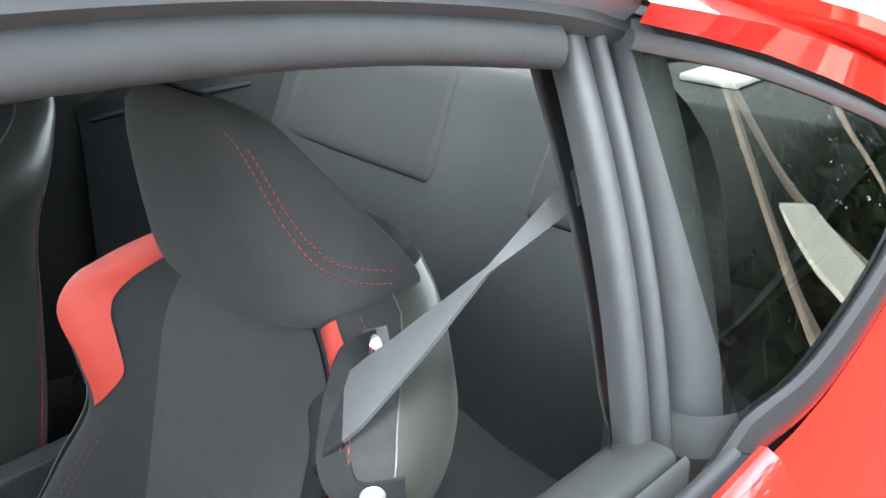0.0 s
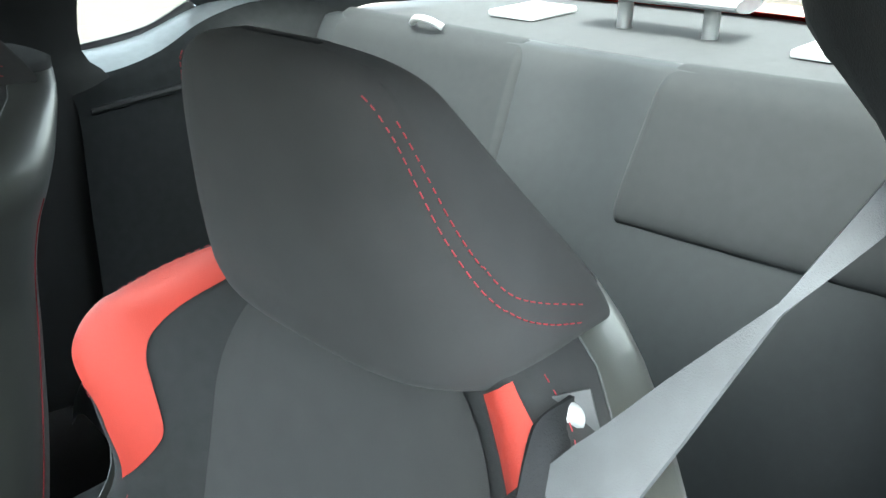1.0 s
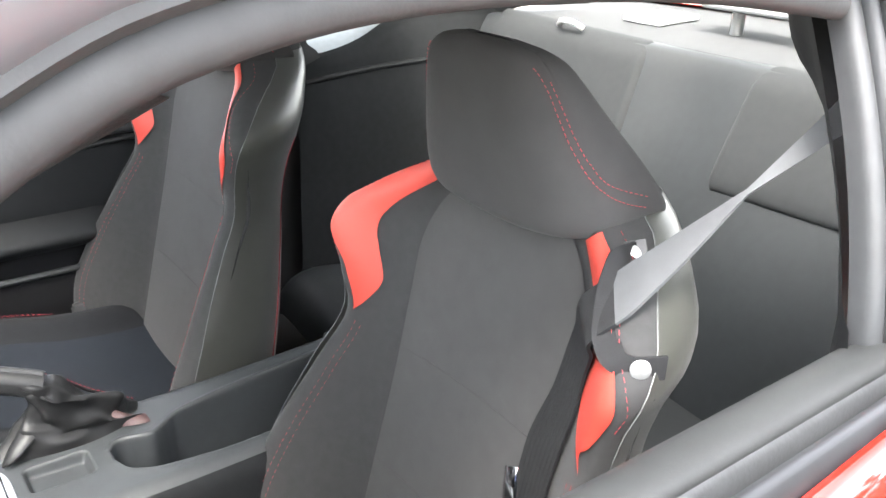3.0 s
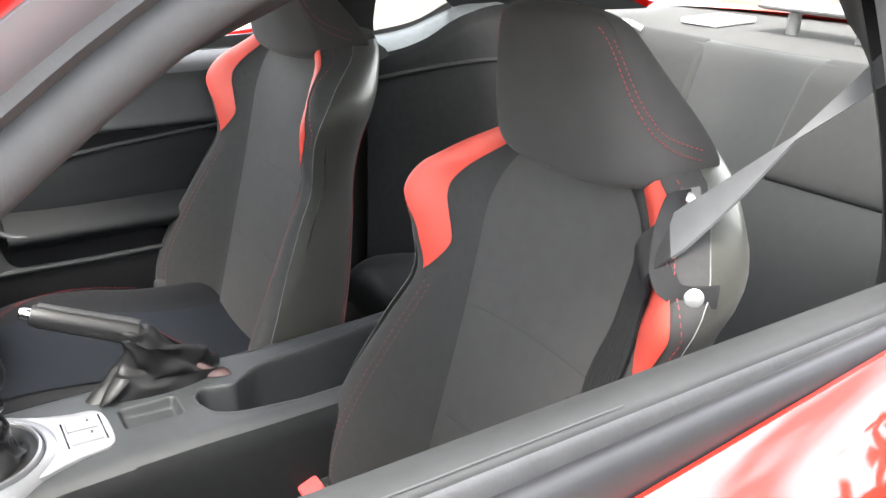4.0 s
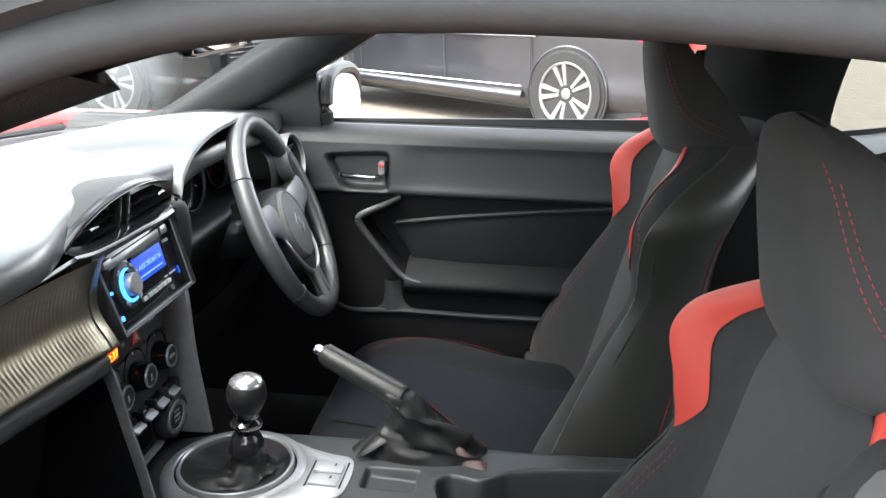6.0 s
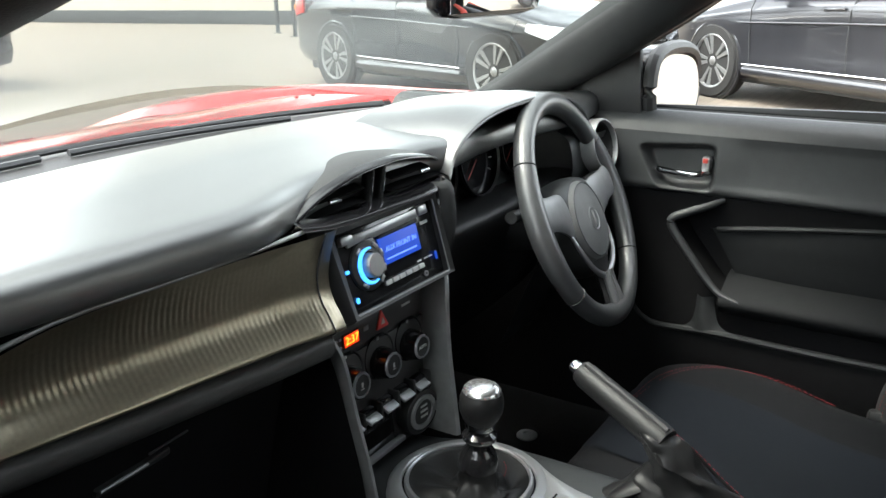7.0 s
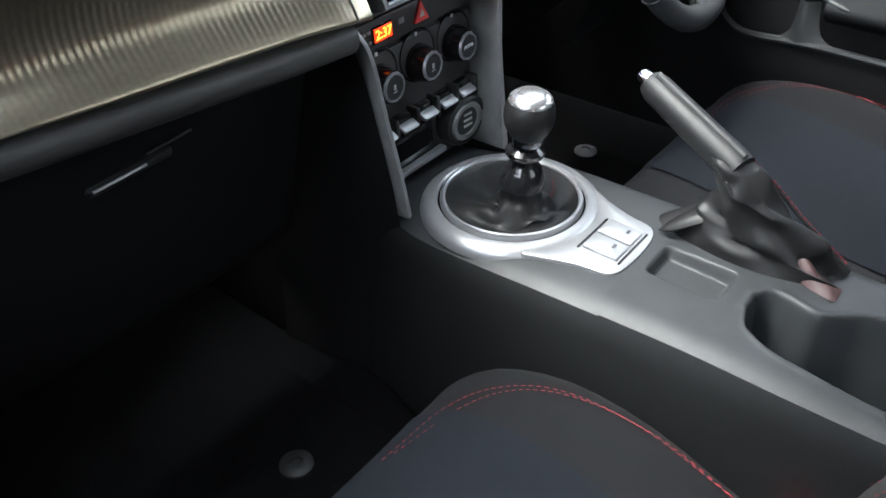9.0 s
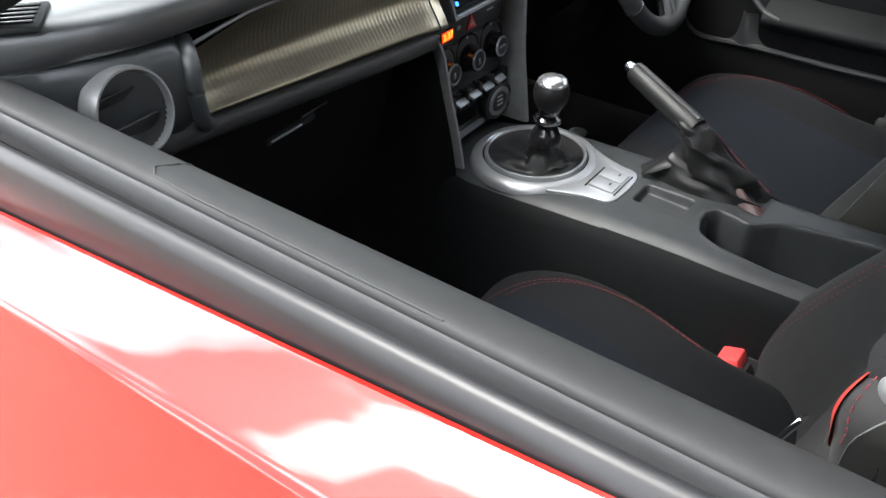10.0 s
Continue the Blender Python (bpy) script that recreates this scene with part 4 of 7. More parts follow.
def seat(label, xc):
    st = thing("sports_seat", label, "car seat", "front seats", at=(xc, 0, 0))
    rows = []
    for z in [0.38 + 0.586 * (i / 56) ** 0.85 for i in range(57)]:
        w = seat_w(z)
        r = [Vector((w * math.sin(math.pi / 2 * i / 36), 0, z)) for i in range(-36, 37)]
        r = [Vector((p.x, seat_y(p.x, z), z)) for p in r]
        r += [flank_p(1, z, k) for k in (0.25, 0.6, 1, 1.25, 1.5, 1.75, 2)]
        yb = flank_p(1, z, 2).y
        r += [Vector((w * k, yb - 0.012 * (1 - k * k), z)) for k in (0.55, 0.25, 0, -0.25, -0.55)]
        r += [flank_p(-1, z, k) for k in (2, 1.75, 1.5, 1.25, 1, 0.6, 0.25)]
        rows.append(r)
    part("backrest", grid(rows, True, True), "bolster_cloth", st, "black cloth backrest with tall bolsters", angle=85)
    zs = (0.40, 0.5, 0.6, 0.7, 0.8, 0.86, 0.91, 0.945)
    c = [lin(SEAT_C, z) for z in zs]
    part("centre_panel", strip([(-k * 1.02, z) for k, z in zip(c, zs)], [(k * 1.02, z) for k, z in zip(c, zs)], seat_p, 0.003, 6, 14), "suede_panel", st, "black suede centre panel")
    for z in (0.60, 0.745):
        k = lin(SEAT_C, z)
        part("panel_seam", tube([seat_p(k * t, z - 0.012 * t * t, 0.0024) for t in [i / 10 - 1 for i in range(21)]], 0.0011, 5), "suede", st)
    insert = {1: ([(0.186, 0.761), (0.187, 0.778), (0.192, 0.80), (0.200, 0.825), (0.215, 0.848), (0.228, 0.868), (0.219, 0.888), (0.195, 0.905), (0.166, 0.927), (0.122, 0.951)],
                  [(0.1855, 0.762), (0.175, 0.773), (0.164, 0.789), (0.159, 0.803), (0.162, 0.82), (0.168, 0.842), (0.172, 0.862), (0.168, 0.882), (0.148, 0.906), (0.106, 0.938)]),
              -1: ([(-0.188, 0.763), (-0.187, 0.785), (-0.199, 0.80), (-0.212, 0.825), (-0.222, 0.85), (-0.216, 0.872), (-0.197, 0.893), (-0.179, 0.912), (-0.159, 0.931), (-0.124, 0.951)],
                   [(-0.187, 0.765), (-0.180, 0.782), (-0.172, 0.80), (-0.162, 0.82), (-0.160, 0.842), (-0.153, 0.86), (-0.144, 0.876), (-0.134, 0.895), (-0.124, 0.915), (-0.110, 0.940)])}
    for s in (1, -1):
        part("shoulder_insert", strip(*insert[s], seat_p, 0.0022, 6, 20), "red_leather", st, "bright red leather shoulder insert")
        zf = [0.42 + 0.0135 * i for i in range(41)]
        side_rows = [[flank_p(s, z, k, 0.0012) for k in (0.0, 0.2, 0.5, 0.8, 1, 1.2, 1.4, 1.6, 1.8, 2)] for z in zf]
        part("side_panel", grid(side_rows), "leather", st, "smooth black leather side panel", angle=85)
        part("piping", tube([flank_p(s, z, 0, 0.0008) for z in zf], 0.0007, 6), "pale_piping", st, "thin grey piping")
        part("side_piping", tube([flank_p(s, z, 1.35, 0.0014) for z in zf[:33]], 0.0008, 6), "red_thread", st, "thin red piping")
        for du in (0.0, 0.008):
            line = [seat_p(s * (seat_w(z) * 0.85 - du), z, 0.0006) for z in [0.42 + 0.002 * i for i in range(166)]]
            part("bolster_stitching", dashes(line, 0.0036, 0.0024, 0.00028), "red_thread", st, "red stitching")
        edge = [seat_p(s * (abs(q.x) + 0.007), q.y, 0.0006) for q in cr([(*p, 0) for p in insert[s][0][3:]], 20)]
        part("insert_stitching", dashes(edge, 0.0036, 0.0028, 0.00035), "red_thread", st, "red stitching")
        for ctl in (((-0.670, 1.090), (-0.6755, 1.073), (-0.682, 1.050), (-0.691, 1.024), (-0.7035, 1.000), (-0.7215, 0.9835), (-0.745, 0.972), (-0.772, 0.9635)), ((-0.678, 1.080), (-0.6835, 1.063), (-0.693, 1.036), (-0.7035, 1.014), (-0.7155, 0.998), (-0.7345, 0.987), (-0.772, 0.9735))):
            part("headrest_stitching", dashes([hr_side(s, q.x, q.y, 0.0011) for q in cr([(*p, 0) for p in ctl], 24)], 0.0026, 0.0018, 0.0004), "red_thread", st, "double red stitching")
    rows = []
    for z, h, yf, yb in HR:
        r = [hr_p(u * h, z) for u in (-1, -0.99, -0.96, -0.90, -0.80, -0.65, -0.45, -0.2, 0, 0.2, 0.45, 0.65, 0.80, 0.90, 0.96, 0.99, 1)]
        r += [Vector((h * k, yf + (yb - yf) * q, z)) for k, q in ((1.008, 0.5), (1.0, 0.75), (0.992, 0.93), (0.955, 1.0), (0.7, 1.03), (0.35, 1.04), (0, 1.04), (-0.35, 1.04), (-0.7, 1.03), (-0.955, 1.0), (-0.992, 0.93), (-1.0, 0.75), (-1.008, 0.5))]
        rows.append(r)
    rows = [cr(r, 2, True) for r in rows]
    cols = [cr([r[j] for r in rows], 4) for j in range(len(rows[0]))]
    part("headrest", grid([[q[i] for q in cols] for i in range(len(cols[0]))], True, True), "suede", st, "black suede headrest flared to wings", angle=85)
    cush = []
    for y, w, zt, lip, zb in ((-0.158, 0.13, 0.435, 0.0, 0.40), (-0.166, 0.175, 0.462, 0.002, 0.37), (-0.20, 0.208, 0.480, 0.006, 0.35), (-0.27, 0.228, 0.482, 0.014, 0.34), (-0.36, 0.228, 0.470, 0.022, 0.34), (-0.46, 0.214, 0.450, 0.026, 0.34), (-0.56, 0.208, 0.440, 0.03, 0.34), (-0.66, 0.205, 0.44, 0.03, 0.34)):
        cush.append([Vector((u * w, y, z)) for u, z in ((-1, zb), (-1.0, (zb + zt + lip) / 2), (-0.97, zt + lip - 0.018), (-0.88, zt + lip), (-0.75, zt + lip * 0.85), (-0.58, zt + 0.002), (-0.3, zt), (0, zt), (0.3, zt), (0.58, zt + 0.002), (0.75, zt + lip * 0.85), (0.88, zt + lip), (0.97, zt + lip - 0.018), (1.0, (zb + zt + lip) / 2), (1, zb))])
    part("cushion", net(cush, 3, 2, True, True), "cushion_cloth", st, "black cloth cushion with side bolsters")
    pan = [[r[k].copy() + Vector((0, 0, 0.003)) for k in range(5, 10)] for r in cush[1:]]
    part("cushion_panel", net(pan, 3, 4), "seat_cloth", st, "black suede cushion panel")
    for du in (0.0, 0.012):
        ctl = [(0.04 + du, -0.182 - du * 0.3, 0.475), (0.12 + du * 0.8, -0.193 - du, 0.4815), (0.168 + du * 0.3, -0.225 - du, 0.4885), (0.192, -0.28 - du, 0.4955), (0.198, -0.36 - du, 0.4915), (0.187, -0.46, 0.4755)]
        part("cushion_stitching", dashes([Vector((q.x, q.y, q.z + 0.004)) for q in cr(ctl, 40)], 0.0036, 0.0024, 0.0003), "red_thread", st, "double red stitching")
    part("seat_base", box(-0.21, 0.21, -0.60, -0.20, 0.259, 0.36, 0.02), "black_plastic", st)
    part("hinge_cover", box(-0.238, -0.218, -0.66, -0.50, 0.40, 0.47, 0.012), "black_plastic", st)
    part("hinge_cover", box(0.218, 0.238, -0.66, -0.50, 0.40, 0.47, 0.012), "black_plastic", st)
    return st


PX, DX = -0.338, 0.362
passenger_seat = seat("black and red passenger sports seat with the belt through its guide", PX)
driver_seat = copy_thing(passenger_seat, pose(DX, 0.02, 0.025))
driver_seat["label"] = "black and red driver sports seat beside the handbrake"

# shoulder belt through the seat's guide strap
belt = thing("seat_belt", "grey woven shoulder belt threaded through the guide strap", "seat belt")
on_seat = lambda u, z, lift: tuple(seat_p(u, z, lift) + Vector((PX, 0, 0)))
bp_ = cr([(-0.612, -0.865, 1.105), (-0.588, -0.815, 1.058), (-0.563, -0.765, 1.010), (-0.541, -0.728, 0.967), on_seat(-0.180, 0.920, 0.012), on_seat(-0.172, 0.900, 0.014), on_seat(-0.168, 0.875, 0.014), on_seat(-0.156, 0.845, 0.014), on_seat(-0.146, 0.80, 0.012), on_seat(-0.128, 0.74, 0.012), on_seat(-0.128, 0.66, 0.012), on_seat(-0.132, 0.58, 0.012)], 6)
bw = []
w = [Vector(v) for v in ((0.014, 0.004, 0.012), (0.007, 0.002, 0.006), (0.0014, -0.001, 0.0016), (0.009, -0.008, 0.008), (0.0155, -0.0155, 0.0125), (0.018, -0.013, 0.010), (0.018, -0.009, 0.005), (0.018, -0.008, 0.004), (0.019, -0.006, 0.004), (0.022, -0.004, 0.004), (0.022, -0.004, 0.003), (0.022, -0.004, 0.003))]
for i, p in enumerate(bp_):
    k = min(i // 6, len(w) - 2)
    bw.append(w[k].lerp(w[k + 1], i / 6 - k))
part("webbing", ribbon(bp_[:27], bw[:27]), "webbing", belt, "grey woven webbing")
# same belt lower down in a darker colour that stands for its shade
part("lower_webbing", ribbon(bp_[26:], bw[26:]), "webbing_dark", belt, "ribbed lower webbing with shade in its colour")
for k in range(-3, 4):
    part("webbing_rib", tube([p + h * (k / 4) + Vector((-0.0006, 0.0014, 0.0006)) for p, h in zip(bp_[33:], bw[33:])], 0.0008, 5), "webbing_dark", belt)
part("tongue", obox(axis((-0.478, -0.612, 0.738), (0.3, 0.9, 0.3)) @ pose(0, 0, 0, 0, 0, 25), 0.022, 0.032, 0.004, 0.0015), "chrome", belt, "steel belt tongue")
gs = thing("belt_guide", "black webbing belt guide strap with two snap studs", "belt guide")
gp = cr([(-0.486, -0.731, 0.938), (-0.494, -0.705, 0.9415), (-0.506, -0.684, 0.925), (-0.517, -0.670, 0.908), (-0.529, -0.658, 0.896), (-0.543, -0.651, 0.888), (-0.556, -0.655, 0.884), (-0.565, -0.666, 0.8835), (-0.573, -0.680, 0.884)], 6)
gw = [Vector(v) for v in ((0, 0, 0.010), (0.0055, 0.0065, 0.007), (0.0076, 0.0092, 0.001), (0.0076, 0.0092, 0), (0.0076, 0.0092, -0.001), (0.006, 0.007, -0.006), (0.002, 0.003, -0.010), (0, 0, -0.0105), (0, 0, -0.0105))]
part("strap", ribbon(gp, [gw[min(i // 6, 7)].lerp(gw[min(i // 6, 7) + 1], i / 6 - min(i // 6, 7)) for i in range(len(gp))], 0.0014), "webbing_dark", gs)
p, n = (-0.487, -0.7275, 0.937), (-0.45, 0.75, 0.48)
part("strap_end", obox(axis(p, n) @ pose(0, 0, 0, 0, 0, 35), 0.028, 0.024, 0.003, 0.001), "rubber", gs)
for p, n in ((p, n), ((-0.5615, -0.6625, 0.8835), (-0.78, 0.60, 0.15))):
    part("snap_stud", lathe([(0.0, 0.002), (0.0085, 0.002), (0.0085, 0.004), (0.006, 0.006), (0.0, 0.0068)], axis(p, n), 20), "dark_silver", gs, "steel snap stud")
bk = thing("belt_buckle", "belt buckle with a red release button", "belt buckle")
part("buckle_body", obox(pose(-0.126, -0.505, 0.418, -20, 0, 0), 0.034, 0.05, 0.08, 0.008), "black_plastic", bk)
part("release_button", obox(pose(-0.126, -0.492, 0.461, -20, 0, 0), 0.036, 0.030, 0.024, 0.005), "red_button", bk, "red release button")
part("stalk", tube([(-0.128, -0.52, 0.37), (-0.130, -0.54, 0.30)], 0.010, 8), "black_plastic", bk)

# ---- rear bench and shelf ----
rear = thing("rear_bench", "dark grey rear bench with moulded pads", "rear seat")
rows = []
for z, y in ((0.40, -1.22), (0.50, -1.255), (0.62, -1.30), (0.72, -1.345), (0.82, -1.39), (0.90, -1.425), (0.94, -1.445), (0.957, -1.465), (0.950, -1.52), (0.90, -1.56), (0.40, -1.5)):
    rows.append([Vector((x, y - 0.012 * (1 - min(abs(x) / 0.12, 1)) + 0.015 * max(0, abs(x) - 0.45) / 0.1, z)) for x in (-0.575, -0.5, -0.35, -0.2, -0.12, -0.08, 0, 0.08, 0.12, 0.2, 0.35, 0.5, 0.575)])
part("bench_back", net(rows, 3, 2), "bench_leather", rear)
for s in (-1, 1):
    pad = []
    for z, d, inset in ((0.757, -0.010, 0.022), (0.760, 0.0, 0.014), (0.768, 0.006, 0.006), (0.785, 0.009, 0.001), (0.84, 0.010, 0.0), (0.90, 0.010, 0.0), (0.932, 0.009, 0.001), (0.948, 0.005, 0.006), (0.957, -0.002, 0.014), (0.960, -0.010, 0.022)):
        y0 = -1.443 + 0.44 * (0.94 - z) - 0.012 * max(0, (z - 0.93) / 0.03)
        x0, x1 = 0.102 + inset + 0.012 * (z - 0.76) / 0.2, 0.565 - inset
        pad.append([Vector((s * x, y0 + min(d, dd), z + 0.02 * (x - 0.1))) for x, dd in ((x0, -0.012), (x0 + 0.003, 0.0), (x0 + 0.012, 0.008), (x0 + 0.03, 0.011), (0.25, 0.012), (0.40, 0.012), (x1 - 0.03, 0.011), (x1, -0.010))])
    part("back_pad", net(pad, 2, 3), "bench_cloth", rear, "soft raised back pad")
    cu = [[Vector((s * x, y, z + dz)) for x, dz in ((0.05, -0.05), (0.08, 0.0), (0.2, -0.015), (0.35, -0.02), (0.5, 0.0), (0.56, -0.05))] for y, z in ((-0.86, 0.40), (-0.88, 0.46), (-0.95, 0.485), (-1.1, 0.46), (-1.25, 0.45))]
    part("bench_cushion", net(cu, 3, 3), "bench_leather", rear)
part("belt_loop", tube(cr([(0.36, -1.45, 0.962), (0.34, -1.44, 0.972), (0.31, -1.44, 0.972), (0.29, -1.45, 0.962)], 5), 0.006, 8), "pale_panel", rear, "pale belt loop")
shelf = thing("rear_shelf", "dark grey cloth rear parcel shelf", "parcel shelf")
part("shelf_board", net([[Vector((x, y, z - 0.01 * abs(x / 0.6) ** 2)) for x in (-0.62, -0.4, -0.2, 0, 0.2, 0.4, 0.62)] for y, z in ((-1.47, 0.94), (-1.475, 0.955), (-1.50, 0.960), (-1.65, 0.966), (-1.80, 0.970), (-1.90, 0.972))], 3, 2), "shelf_cloth", shelf)
for s in (-1, 1):
    part("anchor_cover", obox(pose(s * 0.27, -1.66, 0.972, -2, 0, 0), 0.10, 0.13, 0.012, 0.004), "pale_panel", shelf, "pale grey anchor cover")
bl = thing("brake_light", "grey high-level brake light standing on the shelf", "brake light")
part("lamp_bar", net([[Vector((x, -1.65 + a, 1.022 + b)) for a, b in ((-0.04, -0.004), (-0.03, 0.008), (0.03, 0.006), (0.045, -0.006), (0.0, -0.014))] for x in (-0.13, -0.12, 0, 0.12, 0.13)], 2, 3, True, True), "dark_silver", bl)
for s in (-1, 1):
    part("lamp_foot", tube([(s * 0.075, -1.65, 0.965), (s * 0.075, -1.65, 1.015)], 0.013, 10), "dark_silver", bl)

# ---- dashboard ----
dash = thing("dashboard", "black soft-touch dashboard with ribbed weave-look trim", "dashboard")
EDGE = [(-0.66, 0.06), (-0.60, 0.02), (-0.50, 0.0), (-0.42, -0.009), (-0.31, -0.018), (-0.22, -0.022), (-0.15, 0.0), (-0.10, 0.016), (0.0, 0.024), (0.12, 0.016), (0.16, 0.005), (0.25, 0.02), (0.40, 0.02), (0.55, 0.0), (0.66, 0.02)]
rows = []
for x in (-0.67, -0.62, -0.55, -0.48, -0.40, -0.31, -0.23, -0.18, -0.15, -0.12, -0.08, 0.0, 0.08, 0.12, 0.16, 0.25, 0.35, 0.45, 0.55, 0.62, 0.67):
    e, f = lin(EDGE, x), 0.42 - 0.36 * (x / 0.67) ** 2 * 0.36
    rows.append([Vector(p) for p in ((x, f, 0.918), (x, f - 0.06, 0.930), (x, (e + f) / 2, 0.945), (x, e + 0.12, 0.9455), (x, e + 0.060, 0.9450), (x, e + 0.030, 0.9448), (x, e + 0.015, 0.9435), (x, e + 0.006, 0.939), (x, e + 0.0005, 0.931), (x, e - 0.002, 0.919), (x, e - 0.001, 0.908), (x, e + 0.006, 0.905), (x, e + 0.03, 0.903))])
part("dash_pad", net(rows, 2, 3), "dash_top", dash, "black soft dash top")
# passenger fascia: ribbed trim in its frame, end piece with a round vent, lip and glovebox
RIB = 0.0060


def rib(x, z):
    """Fine upright ribs that flatten towards the top and the radio."""
    return 0.00013 * math.cos(2 * math.pi * x / RIB) * lin([(0.79, 1.0), (0.855, 1.0), (0.885, 0.45), (0.905, 0.25)], z) * lin([(-0.20, 1.0), (-0.14, 0.5), (-0.09, 0.3)], x)


trim_rows = []
for i in range(373):
    x = -0.488 + 0.001 * i
    e = lin([(-0.49, 0.012), (-0.35, 0.000), (-0.2, -0.014), (-0.135, -0.022), (-0.095, -0.016)], x)
    zt, zb = lin([(-0.49, 0.884), (-0.42, 0.898), (-0.33, 0.902), (-0.13, 0.902)], x), lin([(-0.49, 0.812), (-0.38, 0.804), (-0.25, 0.798), (-0.13, 0.790), (-0.09, 0.780)], x)
    trim_rows.append([Vector((x, e + lin([(0, -0.010), (0.1, -0.0050), (0.22, -0.0002), (0.34, 0.0035), (0.46, 0.0055), (0.58, 0.0045), (0.7, -0.0005), (0.80, -0.0075), (0.90, -0.0135), (0.96, -0.0145), (1, -0.002)], k / 40) + (rib(x, zt + (zb - zt) * k / 40) * lin([(0, 0), (3, 1), (33, 1), (38, 0)], k) if 0 < k < 40 else 0), zt + (zb - zt) * k / 40)) for k in range(41)])
part("weave_panel", grid(trim_rows), "weave_trim", dash, "dark ribbed weave-look trim panel", angle=180)
part("trim_seam", tube([trim_rows[351][k] + Vector((0, -0.0008, 0)) for k in range(41)], 0.0009, 6), "rubber", dash)
for s in (1,):
    side_rows = [[Vector((s * x, e + dy, z)) for e, dy, z in ((y0, 0.012, 0.902), (y0, 0.0, 0.894), (y0, -0.004, 0.85), (y0, 0.004, 0.81), (y0, 0.014, 0.780))] for x, y0 in ((0.128, -0.010), (0.118, -0.022), (0.106, -0.022), (0.098, -0.012))]
    part("stack_shoulder", net(side_rows, 3, 3), "door_plastic", dash, "dark trim beside the radio")
frame_top = [Vector((x, lin([(-0.49, 0.004), (-0.42, -0.006), (-0.31, -0.013), (-0.2, -0.016), (-0.137, -0.012)], x), lin([(-0.49, 0.889), (-0.42, 0.903), (-0.33, 0.904), (-0.137, 0.904)], x))) for x in [-0.49 + 0.0353 * i for i in range(11)]]
part("trim_bead", tube(frame_top, 0.0022, 8), "dark_silver", dash, "thin satin bead above the trim")
end = [[(-0.495, 0.010, 0.884), (-0.487, 0.009, 0.866), (-0.487, 0.009, 0.826), (-0.492, 0.015, 0.808)], [(-0.510, -0.003, 0.891), (-0.506, -0.007, 0.866), (-0.508, -0.005, 0.826), (-0.512, 0.010, 0.802)], [(-0.530, 0.003, 0.894), (-0.526, -0.003, 0.866), (-0.528, -0.001, 0.826), (-0.532, 0.015, 0.796)], [(-0.60, 0.021, 0.901), (-0.60, 0.017, 0.866), (-0.60, 0.019, 0.826), (-0.60, 0.035, 0.791)], [(-0.67, 0.055, 0.906), (-0.67, 0.055, 0.866), (-0.67, 0.055, 0.826), (-0.67, 0.065, 0.786)]]
part("fascia_end", net([[(x, y + 0.02, 0.905) for x, y, z in [r[0]]] + r for r in end], 4, 3), "dash_plastic", dash)
part("fascia_frame_end", tube(cr([(-0.490, 0.015, 0.892), (-0.502, -0.007, 0.880), (-0.505, -0.011, 0.848), (-0.500, -0.007, 0.814), (-0.478, 0.011, 0.800)], 6), 0.009, 10), "dash_plastic", dash)
lip = []
for x in (-0.67, -0.55, -0.49, -0.40, -0.30, -0.20, -0.13):
    zb = lin([(-0.67, 0.800), (-0.49, 0.807), (-0.38, 0.799), (-0.25, 0.793), (-0.13, 0.787)], x)
    y0 = lin([(-0.67, 0.05), (-0.49, 0.022), (-0.35, 0.012), (-0.2, -0.004), (-0.13, -0.008)], x)
    lip.append([Vector((x, y0 + dy, zb + dz)) for dy, dz in ((0.010, 0.008), (-0.012, 0.003), (-0.022, -0.006), (-0.018, -0.022), (0.004, -0.034), (0.035, -0.036))])
part("dash_lip", net(lip, 3, 3), "lip_grey", dash, "dark ledge under the trim")
# lid far darker than the fascia: footwell shade put into the colour
part("glovebox_lid", net([[Vector((x, y + 0.02 * (x + 0.35) ** 2, z)) for x in (-0.66, -0.5, -0.35, -0.2, -0.125)] for y, z in ((0.040, 0.768), (0.040, 0.75), (0.058, 0.70), (0.085, 0.60), (0.115, 0.50), (0.17, 0.46))], 3, 3), "shaded_black_plastic", dash, "black glovebox lid with footwell shade in its colour")
part("glovebox_latch", obox(pose(-0.330, 0.056, 0.709, 20, -2, 0), 0.085, 0.012, 0.010, 0.003), "black_plastic", dash, "glovebox latch")
part("latch_edge", tube([(-0.370, 0.046, 0.711), (-0.318, 0.046, 0.712)], 0.0016, 6), "satin_silver", dash)
part("lid_gap", tube([(-0.315, 0.047, 0.7205), (-0.268, 0.047, 0.7225)], 0.0012, 6), "rubber_grey", dash)


def vent(p, n, r):
    v = part("round_vent", lathe([(r * 0.84, -0.004), (r * 0.85, 0.002), (r * 0.88, 0.006), (r * 0.93, 0.006), (r * 0.97, 0.0), (r * 0.97, -0.02)], axis(p, n), 48), "dark_silver", dash, "satin silver vent ring")
    part("vent_bowl", lathe([(0, -0.030), (r * 0.5, -0.028), (r * 0.78, -0.016), (r * 0.84, -0.003), (r * 0.85, 0.0)], axis(p, n), 40), "black_plastic", v)
    m = axis(p, n)
    for k in (-0.35, 0.35):
        part("vent_flap", obox(m @ pose(0, k * r, -0.010, 35, 0, 0), r * 1.35, 0.012, 0.0025, 0.001), "black_plastic", v)
    return v


